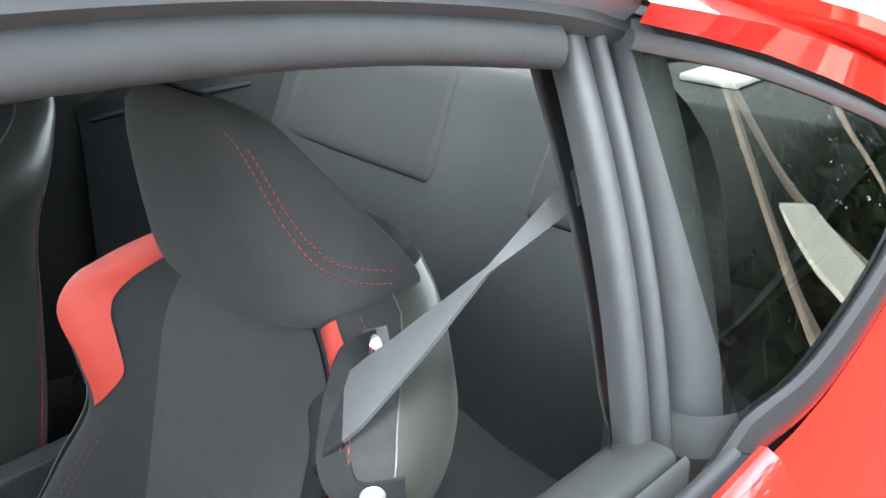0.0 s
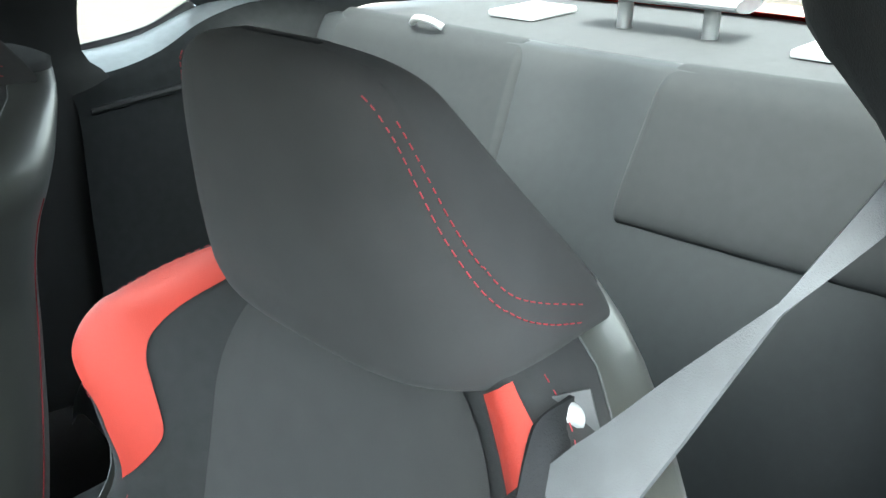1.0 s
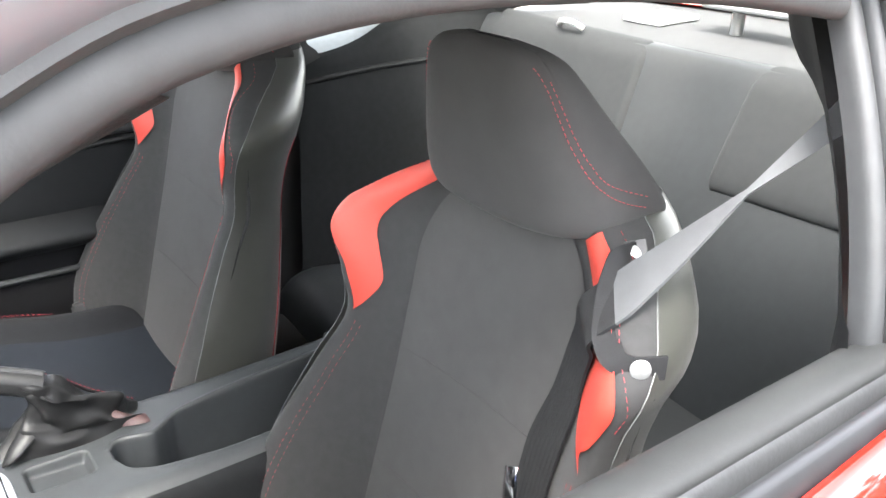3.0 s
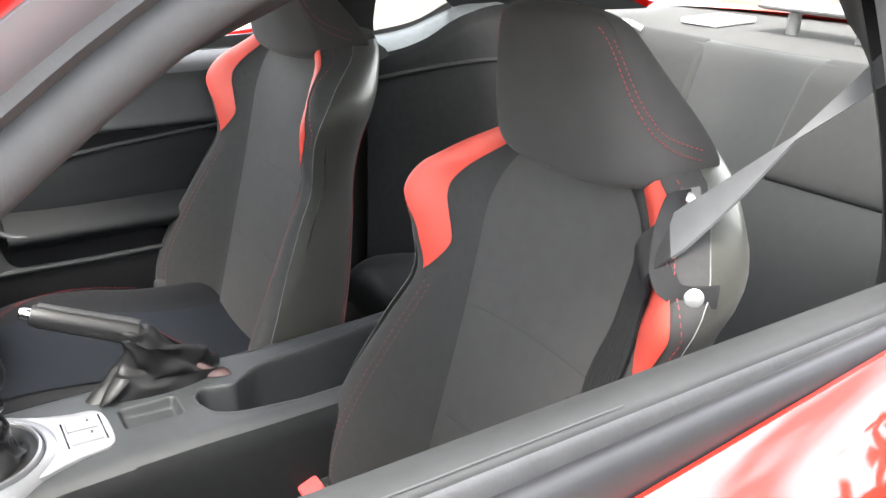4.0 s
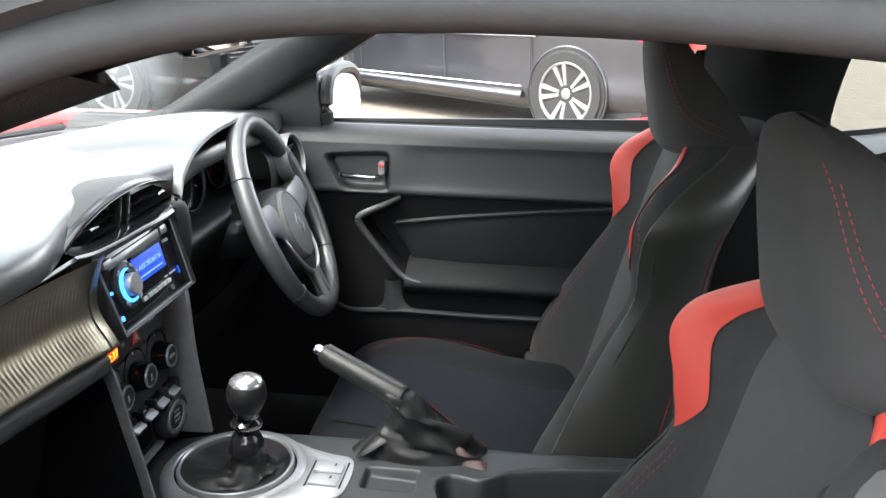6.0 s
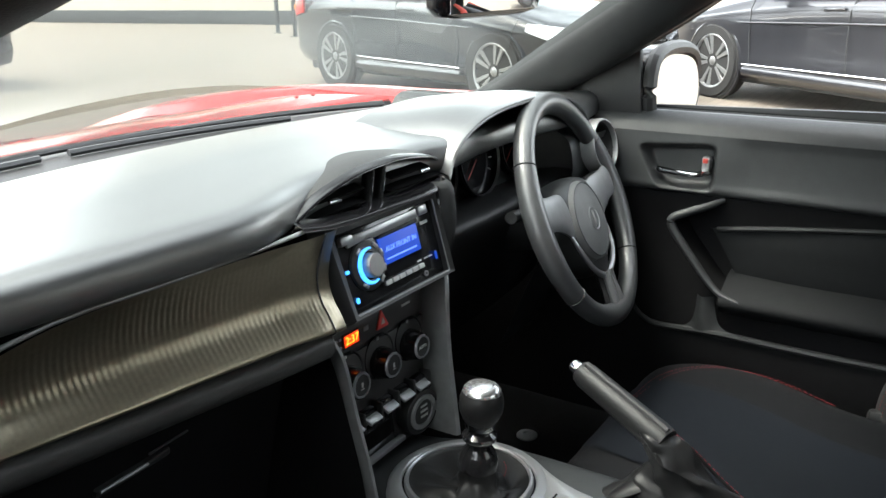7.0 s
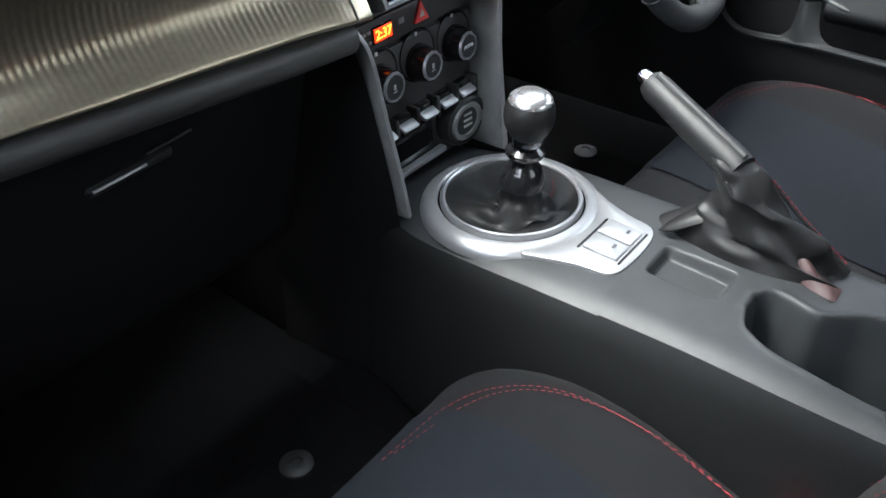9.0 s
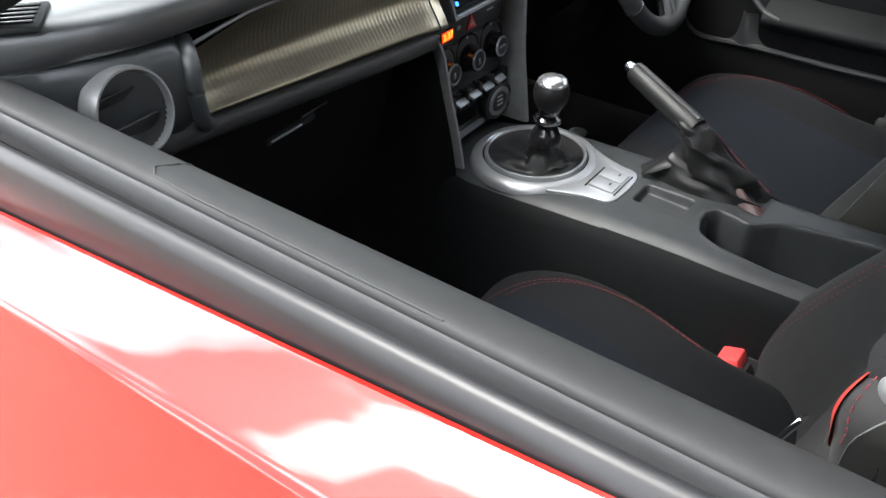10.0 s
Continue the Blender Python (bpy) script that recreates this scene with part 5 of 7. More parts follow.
vent((-0.574, -0.006, 0.855), (0.05, -0.97, 0.22), 0.045)
vent((0.578, -0.03, 0.868), (-0.05, -0.97, 0.22), 0.047)
side_vent = part("demist_vent", obox(pose(-0.628, 0.066, 0.946, 0, 0, -42), 0.066, 0.060, 0.006, 0.002), "sill_plastic", dash, "side demister grille")
for k in range(5):
    part("demist_slot", obox(pose(-0.628, 0.066, 0.946, 0, 0, -42) @ pose(0, -0.020 + 0.010 * k, 0.0035), 0.054, 0.0045, 0.002, 0.0005), "gloss_black", side_vent)
# hooded centre vents above the radio
brow, sill_ = [], []
for x, top in ((-0.152, 0.911), (-0.138, 0.918), (-0.105, 0.931), (-0.05, 0.943), (0.0, 0.947), (0.05, 0.946), (0.11, 0.935), (0.15, 0.919), (0.163, 0.911)):
    low = lin([(-0.152, 0.907), (-0.10, 0.899), (0.0, 0.896), (0.11, 0.896), (0.163, 0.904)], x)
    q = 0.026 * (max(x, 0) / 0.165) ** 4
    brow.append([Vector(p) for p in ((x, 0.10, top - 0.006), (x, 0.04 + q, top + 0.001), (x, 0.020 + q, top + 0.0008), (x, 0.010 + q, top - 0.0005))])
    sill_.append([Vector(p) for p in ((x, 0.011 + q, top - 0.0006), (x, 0.003 + q, top - 0.001), (x, -0.002 + q, top - 0.004), (x, 0.002 + q, top - 0.007), (x, 0.035, top - 0.010), (x, 0.037, low + 0.010), (x, -0.009 + q, low + 0.004), (x, -0.017 + q, low), (x, -0.012 + q, low - 0.004), (x, 0.05, low - 0.006))])
part("vent_hood", net(brow, 3, 2), "black_plastic", dash, "hooded centre vent housing")
part("vent_surround", net(sill_, 3, 2), "gloss_black", dash, "black rim of the centre vents")
part("vent_cavity", net([[Vector((x, 0.022 + dy, z)) for z, dy in ((t, 0), ((t + l) / 2, 0.004), (l, 0))] for x, t, l in ((-0.146, 0.911, 0.909), (-0.10, 0.930, 0.902), (0, 0.943, 0.899), (0.10, 0.932, 0.899), (0.156, 0.908, 0.905))], 3, 3), "carpet", dash)
for x in (-0.085, 0.085):
    for dz, w, kx in ((-0.011, 0.104, 0.9), (0.004, 0.080, 0.76)):
        part("vent_slat", obox(pose(x * kx, 0.012, 0.918 + dz, 15, 0, 0), w, 0.016, 0.0022, 0.0008), "carpet", dash)
    part("vent_tab", obox(pose(x, -0.002, 0.920, 15, 0, 0), 0.018, 0.006, 0.0035, 0.0015), "chrome", dash, "bright vent tab")
for x in (-0.011, 0.011):
    vd_ = part("vent_divider", obox(pose(x, 0.012, 0.920, 10, 0, 0), 0.006, 0.014, 0.040, 0.002), "black_plastic", dash)
    part("divider_edge", obox(pose(x, 0.0045, 0.920, 10, 0, 0), 0.0022, 0.002, 0.026, 0.0008), "chrome", vd_, "thin chrome edge")

# centre stack
stack = thing("centre_stack", "black centre stack with climate dials and toggle switches", "control panel")
UPV = Vector((0, 0.06, 0.998)).normalized()
STACK = axis((0, 0.016, 0.672), (0, -UPV.z, UPV.y))


def on(m, x, y, z=0.0):
    return m @ Matrix.Translation((x, y, z))


part("stack_panel", prism([(-0.112, 0.108), (0.112, 0.108), (0.100, 0.0), (0.092, -0.11), (-0.092, -0.11), (-0.100, 0.0)], 0.01, on(STACK, 0, 0, -0.012), 0.003), "stack_grey", stack)
for s in (-1, 1):
    pil = [[Vector((s * x, y, z)) for x, y in ((x0, y0), (x0 + 0.003, y0 - 0.008), (x0 + 0.006, y0 - 0.0095), (x0 + 0.009, y0 - 0.006), (x0 + 0.0105, y0 + 0.02), (x0 + 0.010, y0 + 0.06), (x0, y0 + 0.06))] for x0, y0, z in ((0.118, 0.012, 0.787), (0.113, 0.0, 0.778), (0.104, -0.008, 0.76), (0.098, -0.012, 0.735), (0.092, -0.018, 0.68), (0.087, -0.028, 0.62), (0.084, -0.036, 0.566))]
    part("stack_pillar", net(pil, 4, 2, True, True), "dark_silver", stack, "satin grey stack pillar")
    # cheeks beside the stack carry the footwell's shade in their colour
    part("stack_cheek", net([[Vector((s * x, y, z)) for x, y in ((x0 + 0.0112, y0 - 0.003), (x0 + 0.017, y0 + 0.05), (x0 + 0.034, y0 + 0.18))] for x0, y0, z in ((0.118, 0.014, 0.785), (0.104, -0.004, 0.755), (0.092, -0.014, 0.68), (0.085, -0.032, 0.56), (0.085, -0.03, 0.45), (0.085, -0.02, 0.30))], 3, 3), "shaded_black_plastic", stack)
bar = part("display_bar", obox(on(STACK, 0, 0.073, 0.001), 0.19, 0.030, 0.008, 0.002), "stack_grey", stack, "gloss display strip")
clock = part("clock", obox(on(STACK, -0.052, 0.073, 0.006), 0.030, 0.018, 0.002, 0.001), "gloss_black", bar, "amber digital clock reading 2:37")
part("clock_backlight", obox(on(STACK, -0.052, 0.073, 0.0075), 0.026, 0.014, 0.001, 0.0003), "amber_panel", bar)


def text(name, body, m, size, material, parent, depth=0.0004):
    cu = bpy.data.curves.new(name, "FONT")
    cu.body, cu.size, cu.align_x, cu.align_y, cu.extrude = body, size, "CENTER", "CENTER", depth
    tmp = bpy.data.objects.new(name, cu)
    scene.collection.objects.link(tmp)
    me = bpy.data.meshes.new_from_object(tmp.evaluated_get(bpy.context.evaluated_depsgraph_get()))
    bpy.data.objects.remove(tmp)
    me.transform(m)
    me.materials.append(M[material])
    ob = new(name, me)
    ob.parent = parent
    return ob


text("clock_digits", "2:37", on(STACK, -0.052, 0.073, 0.0086), 0.014, "amber_digits", bar)
for dx in (-0.078, -0.071):
    for dy in (0.068, 0.078):
        part("clock_button", obox(on(STACK, dx, dy, 0.006), 0.005, 0.003, 0.002, 0.0006), "dark_silver", bar)
part("indicator_mark", obox(on(STACK, -0.022, 0.075, 0.0055), 0.009, 0.006, 0.001, 0.0004), "dark_silver", bar)
hz = part("hazard_button", prism([(-0.012, -0.010), (0.012, -0.010), (0.0, 0.013)], 0.004, on(STACK, 0.008, 0.075, 0.004), 0.0012), "red_button", bar, "red hazard warning triangle")
part("hazard_mark", prism([(-0.004, -0.004), (0.004, -0.004), (0.0, 0.004)], 0.001, on(STACK, 0.008, 0.0745, 0.0078)), "pale_panel", hz)
part("airbag_mark", obox(on(STACK, 0.060, 0.078, 0.0055), 0.018, 0.003, 0.0006, 0.0002), "pale_panel", bar, "small pale indicator bar")
part("climate_plate", prism([(-0.098, 0.052), (0.098, 0.052), (0.090, -0.04), (-0.090, -0.04)], 0.006, on(STACK, 0, 0, -0.002), 0.002), "stack_grey", stack)
for k, x in enumerate((-0.062, 0.0, 0.062)):
    dm = on(STACK, x, 0.022, 0.0)
    part("dial_well", lathe([(0.0, 0.0005), (0.024, 0.001), (0.0275, 0.0045), (0.029, 0.005), (0.0295, 0.003)], on(dm, 0, 0.008, 0), 36), "gloss_black", stack)
    d = part("climate_dial", lathe([(0.0205, 0.0), (0.0205, 0.008), (0.0185, 0.016), (0.0172, 0.024), (0.0, 0.024)], dm, 36), "gloss_black", stack, "black rotary climate dial")
    part("dial_ring", lathe([(0.0132, 0.0235), (0.0136, 0.0262), (0.0152, 0.0262), (0.0168, 0.0230), (0.0170, 0.0215), (0.0132, 0.0215)], dm, 12), "satin_silver", d, "chrome ring")
    part("dial_face", lathe([(0.0, 0.0248), (0.0126, 0.0252), (0.0132, 0.0235)], dm, 32), "black_plastic", d)
    if k == 2:
        text("dial_word", "AUTO", on(dm, 0, 0, 0.0256), 0.0058, "pale_panel", d)
    else:
        part("dial_mark", obox(on(dm, 0, 0, 0.0256), 0.0035, 0.006, 0.0006, 0.0002), "pale_panel", d)
        part("dial_mark", obox(on(dm, 0, -0.005, 0.0256), 0.006, 0.0012, 0.0006, 0.0002), "pale_panel", d)
    part("dial_pointer", obox(on(dm, 0, 0.031, 0.004), 0.004, 0.004, 0.001, 0.0004), "pale_panel", stack)
for k in range(5):
    x = -0.074 + 0.0345 * k
    tm = on(STACK, x, -0.032, 0.004)
    tg = part("toggle_switch", obox(tm @ pose(0, 0, 0.004, 12, 0, 0), 0.026, 0.020, 0.012, 0.003), "gloss_black", stack, "black toggle switch")
    part("toggle_blade", obox(tm @ pose(0, -0.001, 0.0145, 30, 0, 0), 0.024, 0.0045, 0.012, 0.0015), "satin_silver", tg, "bright blade")
    part("toggle_guard", obox(on(tm, 0.0172, 0, 0.006), 0.0055, 0.026, 0.020, 0.0025), "black_plastic", stack)
sb = part("start_button", lathe([(0.033, -0.01), (0.033, 0.012), (0.031, 0.019), (0.027, 0.021), (0.026, 0.019), (0.0, 0.019)], on(STACK, 0.062, -0.068, 0.0) @ pose(0, 0, 0, 6, -6, 0), 40), "black_plastic", stack, "round engine start button")
part("start_ring", lathe([(0.0175, 0.019), (0.018, 0.0215), (0.0235, 0.0215), (0.0245, 0.019)], on(STACK, 0.062, -0.068, 0.0) @ pose(0, 0, 0, 6, -6, 0), 36), "dark_silver", sb, "satin ring")
for dy in (0.006, -0.001, -0.008):
    part("start_mark", obox(on(STACK, 0.062, -0.068 + dy, 0.0195) @ pose(0, 0, 0, 6, -6, 0), 0.014, 0.0035, 0.0008, 0.0003), "pale_panel", sb)
part("slot_frame", prism([(-0.082, -0.052), (0.018, -0.052), (0.018, -0.092), (-0.080, -0.092)], 0.006, on(STACK, 0, 0, -0.003), 0.002), "gloss_black", stack)
part("slot_opening", obox(on(STACK, -0.028, -0.070, 0.0025), 0.075, 0.022, 0.004, 0.001), "carpet", stack, "empty card slot")
part("slot_sill", obox(on(STACK, -0.022, -0.094, 0.006), 0.105, 0.007, 0.010, 0.002), "satin_silver", stack, "silver sill below the slot")
for dy in (-0.068, -0.080):
    part("socket_button", obox(on(STACK, -0.078, dy, 0.004), 0.007, 0.008, 0.003, 0.001), "dark_silver", stack)

# radio
radio = thing("car_radio", "silver and black car radio with a blue lit ring and display", "radio")
RAD = axis((0, -0.016, 0.838), (0, -0.97, 0.24))
bez = [(-0.112, 0.056), (0.096, 0.054), (0.101, -0.051), (-0.099, -0.049)]
hole = [(-0.099, 0.048), (0.088, 0.046), (0.092, -0.046), (-0.090, -0.044)]
bm = bmesh.new()
vv = [[bm.verts.new(RAD @ Vector((x, y, z))) for x, y in ring] for ring, z in ((bez, -0.02), (bez, 0.004), ([(a * 0.985, b * 0.97) for a, b in bez], 0.007), (hole, 0.004), (hole, -0.012))]
for a, b in zip(vv, vv[1:]):
    for i in range(4):
        bm.faces.new((a[i], a[(i + 1) % 4], b[(i + 1) % 4], b[i]))
part("radio_surround", bm, "black_plastic", radio, "matt black surround")
part("surround_edge", tube([RAD @ Vector((x, y, 0.004)) for x, y in hole[1:]], 0.0013, 8), "dark_silver", radio)
face = part("radio_face", obox(on(RAD, -0.002, 0, -0.009), 0.188, 0.094, 0.012, 0.003), "gloss_black", radio, "gloss black front")
part("silver_band", prism([(-0.078, 0.040), (0.055, 0.042), (0.054, 0.031), (-0.030, 0.029), (-0.040, 0.031), (-0.078, 0.029)], 0.004, on(RAD, 0, 0, -0.002), 0.001), "satin_silver", radio, "silver band")
part("corner_tab", obox(on(RAD, 0.066, 0.038, 0.0), 0.018, 0.012, 0.008, 0.002), "satin_silver", radio)
part("corner_tab", obox(on(RAD, -0.078, 0.038, 0.0), 0.020, 0.010, 0.008, 0.002), "satin_silver", radio)
part("display", obox(on(RAD, 0.014, 0.009, -0.0015), 0.076, 0.032, 0.002, 0.0006), "blue_screen", radio, "lit blue display")
part("display_hood", prism([(-0.024, 0.030), (0.053, 0.031), (0.053, 0.026), (-0.024, 0.025)], 0.004, on(RAD, 0, 0, -0.002), 0.001), "sill_plastic", radio, "grey display hood")
text("display_text", "AUX FRONT IN", on(RAD, 0.016, 0.010, -0.0002), 0.0088, "cyan_text", radio)
part("display_line", obox(on(RAD, 0.014, -0.001, -0.0002), 0.060, 0.002, 0.0004, 0.0001), "cyan_text", radio)
KN = on(RAD, -0.050, 0.002, -0.003) @ Matrix.Scale(0.86, 4)
part("ring_base", lathe([(0.033, 0.0), (0.033, 0.004), (0.029, 0.007), (0.018, 0.007)], KN, 40), "black_plastic", radio)
arc_pts = [KN @ Vector((0.0225 * math.cos(radians(a)), 0.0225 * math.sin(radians(a)), 0.0085)) for a in range(75, 300, 9)]
part("lit_ring", tube(arc_pts, [0.0010 + 0.0018 * math.sin(math.pi * i / (len(arc_pts) - 1)) for i in range(len(arc_pts))], 8), "blue_ring", radio, "bright blue lit ring")
part("volume_knob", lathe([(0.0165, 0.004), (0.0160, 0.017), (0.0146, 0.0185), (0.0, 0.0185)], KN, 36), "dark_silver", radio, "silver volume knob")
for a in (20, 52, 128, 232, 308, 340):
    part("ring_key", obox(KN @ pose(0.0285 * math.cos(radians(a)), 0.0285 * math.sin(radians(a)), 0.0075, 0, 0, a), 0.005, 0.010, 0.002, 0.0006), "dark_silver", radio)
part("lit_key", obox(on(RAD, -0.079, -0.030, -0.001), 0.004, 0.006, 0.003, 0.001), "blue_ring", radio, "small blue lit key")
part("lit_key", obox(on(RAD, -0.085, 0.004, -0.001), 0.005, 0.004, 0.003, 0.001), "blue_ring", radio, "small blue lit key")
part("lit_key", obox(on(RAD, 0.078, -0.022, -0.001), 0.002, 0.010, 0.003, 0.0006), "blue_screen", radio, "small blue lit key")
for k in range(6):
    part("preset_key", obox(on(RAD, -0.022 + 0.0132 * k, -0.0265, -0.001), 0.0105, 0.0055, 0.004, 0.001), "pale_panel", radio, "pale preset key")
part("radio_mark", obox(on(RAD, 0.069, 0.022, -0.002), 0.016, 0.004, 0.0008, 0.0002), "pale_panel", radio, "small pale mark")
for x in (0.044, 0.058, 0.068):
    part("radio_mark", obox(on(RAD, x, -0.020, -0.002), 0.008, 0.002, 0.0008, 0.0002), "pale_panel", radio)
part("jack", lathe([(0.002, 0), (0.0035, 0.0), (0.0035, 0.002), (0.002, 0.002)], on(RAD, 0.052, -0.038, -0.003), 16), "dark_silver", radio)

# instrument hood and gauges
ins = thing("instrument_cluster", "hooded instrument cluster with three dark gauges", "instrument cluster")
hd = []
for x, t in ((0.135, 0.905), (0.150, 0.932), (0.19, 0.956), (0.25, 0.970), (0.33, 0.975), (0.41, 0.973), (0.48, 0.962), (0.54, 0.940), (0.575, 0.905)):
    hd.append([Vector(p) for p in ((x, 0.20, t - 0.015), (x, 0.08, t), (x, 0.005, t), (x, -0.006, t - 0.004), (x, 0.002, t - 0.009), (x, 0.09, t - 0.016), (x, 0.12, t - 0.03))])
part("cluster_hood", net(hd, 4, 3), "dash_top", ins)
part("cluster_back", box(0.175, 0.55, 0.098, 0.11, 0.78, 0.945, 0.004), "cover_grey", ins, "grey gauge surround")
part("lower_cowl", net([[Vector((x, y, z)) for x in (0.14, 0.25, 0.36, 0.47, 0.58)] for y, z in ((0.10, 0.812), (0.05, 0.822), (0.015, 0.816), (0.018, 0.79), (0.05, 0.72), (0.10, 0.62), (0.20, 0.52))], 3, 3), "black_plastic", ins)
for x, r in ((0.243, 0.046), (0.36, 0.055), (0.475, 0.043)):
    g = part("gauge", lathe([(0.0, 0.002), (r, 0.002), (r, 0.010), (r * 1.06, 0.014), (r * 1.1, 0.0)], axis((x, 0.094, 0.872), (0, -1, 0.15)), 36), "gloss_black", ins, "round black gauge")
    part("gauge_ring", lathe([(r * 1.0, 0.011), (r * 1.04, 0.015), (r * 1.07, 0.011)], axis((x, 0.094, 0.872), (0, -1, 0.15)), 36), "satin_silver", g)
    for a in range(-30, 211, 24):
        part("gauge_tick", obox(axis((x, 0.094, 0.872), (0, -1, 0.15)) @ pose(r * 0.82 * math.cos(radians(a)), r * 0.82 * math.sin(radians(a)), 0.003, 0, 0, a), r * 0.16, 0.0015, 0.0006, 0.0002), "pale_panel", g)
    part("needle", obox(axis((x, 0.094, 0.872), (0, -1, 0.15)) @ pose(-r * 0.3, -r * 0.25, 0.006, 0, 0, 40), r * 0.75, 0.002, 0.001, 0.0004), "red_leather", g)
part("fascia_right", net([[Vector((x, y, z)) for y, z in ((0.02, 0.90), (-0.005, 0.88), (-0.01, 0.82), (0.01, 0.74), (0.06, 0.64), (0.12, 0.50))] for x in (0.50, 0.56, 0.62, 0.67)], 3, 3), "dash_plastic", ins)

# steering wheel
wheel = thing("steering_wheel", "black leather three-spoke steering wheel with silver trim", "steering wheel")
WH = axis((0.408, -0.067, 0.804), (0.10, -0.912, 0.397))
HUB = WH @ Matrix.Translation((0, -0.021, -0.006))
ring = [Vector((0.168 * math.cos(2 * math.pi * i / 72), 0.168 * math.sin(2 * math.pi * i / 72), 0)) for i in range(72)]
part("rim", tube([WH @ p for p in ring], [0.0162 + 0.0012 * math.cos(4 * math.pi * i / 36) for i in range(72)], 20, True), "grip_leather", wheel, "black leather rim")
for a in (148, 32, 218, 322):
    part("rim_joint", tube([WH @ Vector(((0.168 + 0.0158 * math.cos(b)) * math.cos(radians(a)), (0.168 + 0.0158 * math.cos(b)) * math.sin(radians(a)), 0.0158 * math.sin(b))) for b in [i * math.pi / 10 for i in range(20)]], 0.0012, 5, True), "rubber", wheel)
hubp = [(-0.075, 0.045), (-0.05, 0.066), (0.0, 0.072), (0.05, 0.066), (0.075, 0.045), (0.072, -0.01), (0.05, -0.060), (0.0, -0.085), (-0.05, -0.060), (-0.072, -0.01)]
hub_rows = [[HUB @ Vector((x * k, y * k, z)) for x, y in hubp] for k, z in ((0.9, -0.05), (1.0, -0.03), (1.0, -0.012), (0.94, 0.004), (0.80, 0.010))]
part("hub", net(hub_rows, 3, 3, True, True), "door_soft", wheel, "black hub")
part("airbag_cover", lathe([(0.062, 0.0), (0.062, 0.012), (0.058, 0.017), (0.032, 0.021), (0.0, 0.022)], HUB, 44), "cover_grey", wheel, "round grey airbag cover")
part("cover_groove", tube([HUB @ Vector((0.0575 * math.cos(2 * math.pi * i / 48), 0.0575 * math.sin(2 * math.pi * i / 48), 0.0172)) for i in range(48)], 0.0009, 5, True), "rubber", wheel)
part("badge", lathe([(0.0, 0.021), (0.016, 0.0215), (0.0175, 0.0225), (0.019, 0.0215), (0.019, 0.02)], HUB, 32), "spoke_grey", wheel, "plain round badge")
part("badge_bar", obox(on(HUB, 0, 0, 0.0225), 0.006, 0.024, 0.002, 0.001), "dark_silver", wheel)
for s in (-1, 1):
    sp = [[WH @ Vector((s * x, y, z)) for y, z in ((y0 + h, z0), (y0 + h * 0.6, z0 + 0.008), (y0 - h * 0.6, z0 + 0.008), (y0 - h, z0), (y0, z0 - 0.012))] for x, y0, h, z0 in ((0.058, -0.004, 0.036, -0.004), (0.085, 0.006, 0.031, 0.0), (0.12, 0.014, 0.025, 0.002), (0.150, 0.018, 0.027, 0.0), (0.168, 0.018, 0.031, -0.002))]
    part("spoke", net(sp, 3, 3, True, True), "spoke_grey", wheel, "satin grey spoke")
    arm = cr([HUB @ Vector((s * x, y, z)) for x, y, z in ((0.072, -0.008, 0.006), (0.069, -0.030, 0.010), (0.058, -0.054, 0.012), (0.040, -0.073, 0.012), (0.020, -0.084, 0.011), (0.006, -0.088, 0.010))], 5)
    part("lower_trim", tube(arm, [0.0026 + 0.0024 * min(1, i / 18) for i in range(len(arm))], 8), "satin_silver", wheel, "silver trim round the airbag cover")
    part("lower_trim", net([[WH @ Vector((s * x, y, z)) for (x, z) in ((x0, 0.010), (x0 + w * 0.8, 0.010), (x0 + w, 0.003), (x0, 0.002))] for x0, w, y in ((0.003, 0.016, -0.104), (0.003, 0.0155, -0.120), (0.0035, 0.0165, -0.140), (0.004, 0.020, -0.160))], 3, 2, True, True), "spoke_grey", wheel, "silver lower spoke trim")
part("lower_spoke", net([[WH @ Vector((x * k, y, z)) for x, z in ((-1, -0.004), (-0.6, 0.006), (0.6, 0.006), (1, -0.004), (0, -0.014))] for k, y in ((0.045, -0.08), (0.025, -0.10), (0.020, -0.125), (0.028, -0.162))], 3, 2, True, True), "black_plastic", wheel)
col = thing("steering_column", "black steering column shroud with stalks", "steering column")
part("shroud", net([[Vector((0.400 + x, y, z0 + dz)) for x, dz in ((-0.05, 0.0), (-0.035, 0.035), (0, 0.045), (0.035, 0.035), (0.05, 0.0), (0.035, -0.04), (0, -0.05), (-0.035, -0.04))] for y, z0 in ((-0.05, 0.79), (-0.02, 0.785), (0.03, 0.775), (0.08, 0.76))], 3, 3, True, True), "black_plastic", col)
for s in (-1, 1):
    st_ = part("stalk", tube([(0.400 + s * 0.04, -0.015, 0.80), (0.400 + s * 0.09, -0.02, 0.812), (0.400 + s * 0.135, -0.03, 0.82), (0.400 + s * 0.15, -0.032, 0.822)], [0.006, 0.007, 0.010, 0.009], 10), "black_plastic", col, "control stalk")

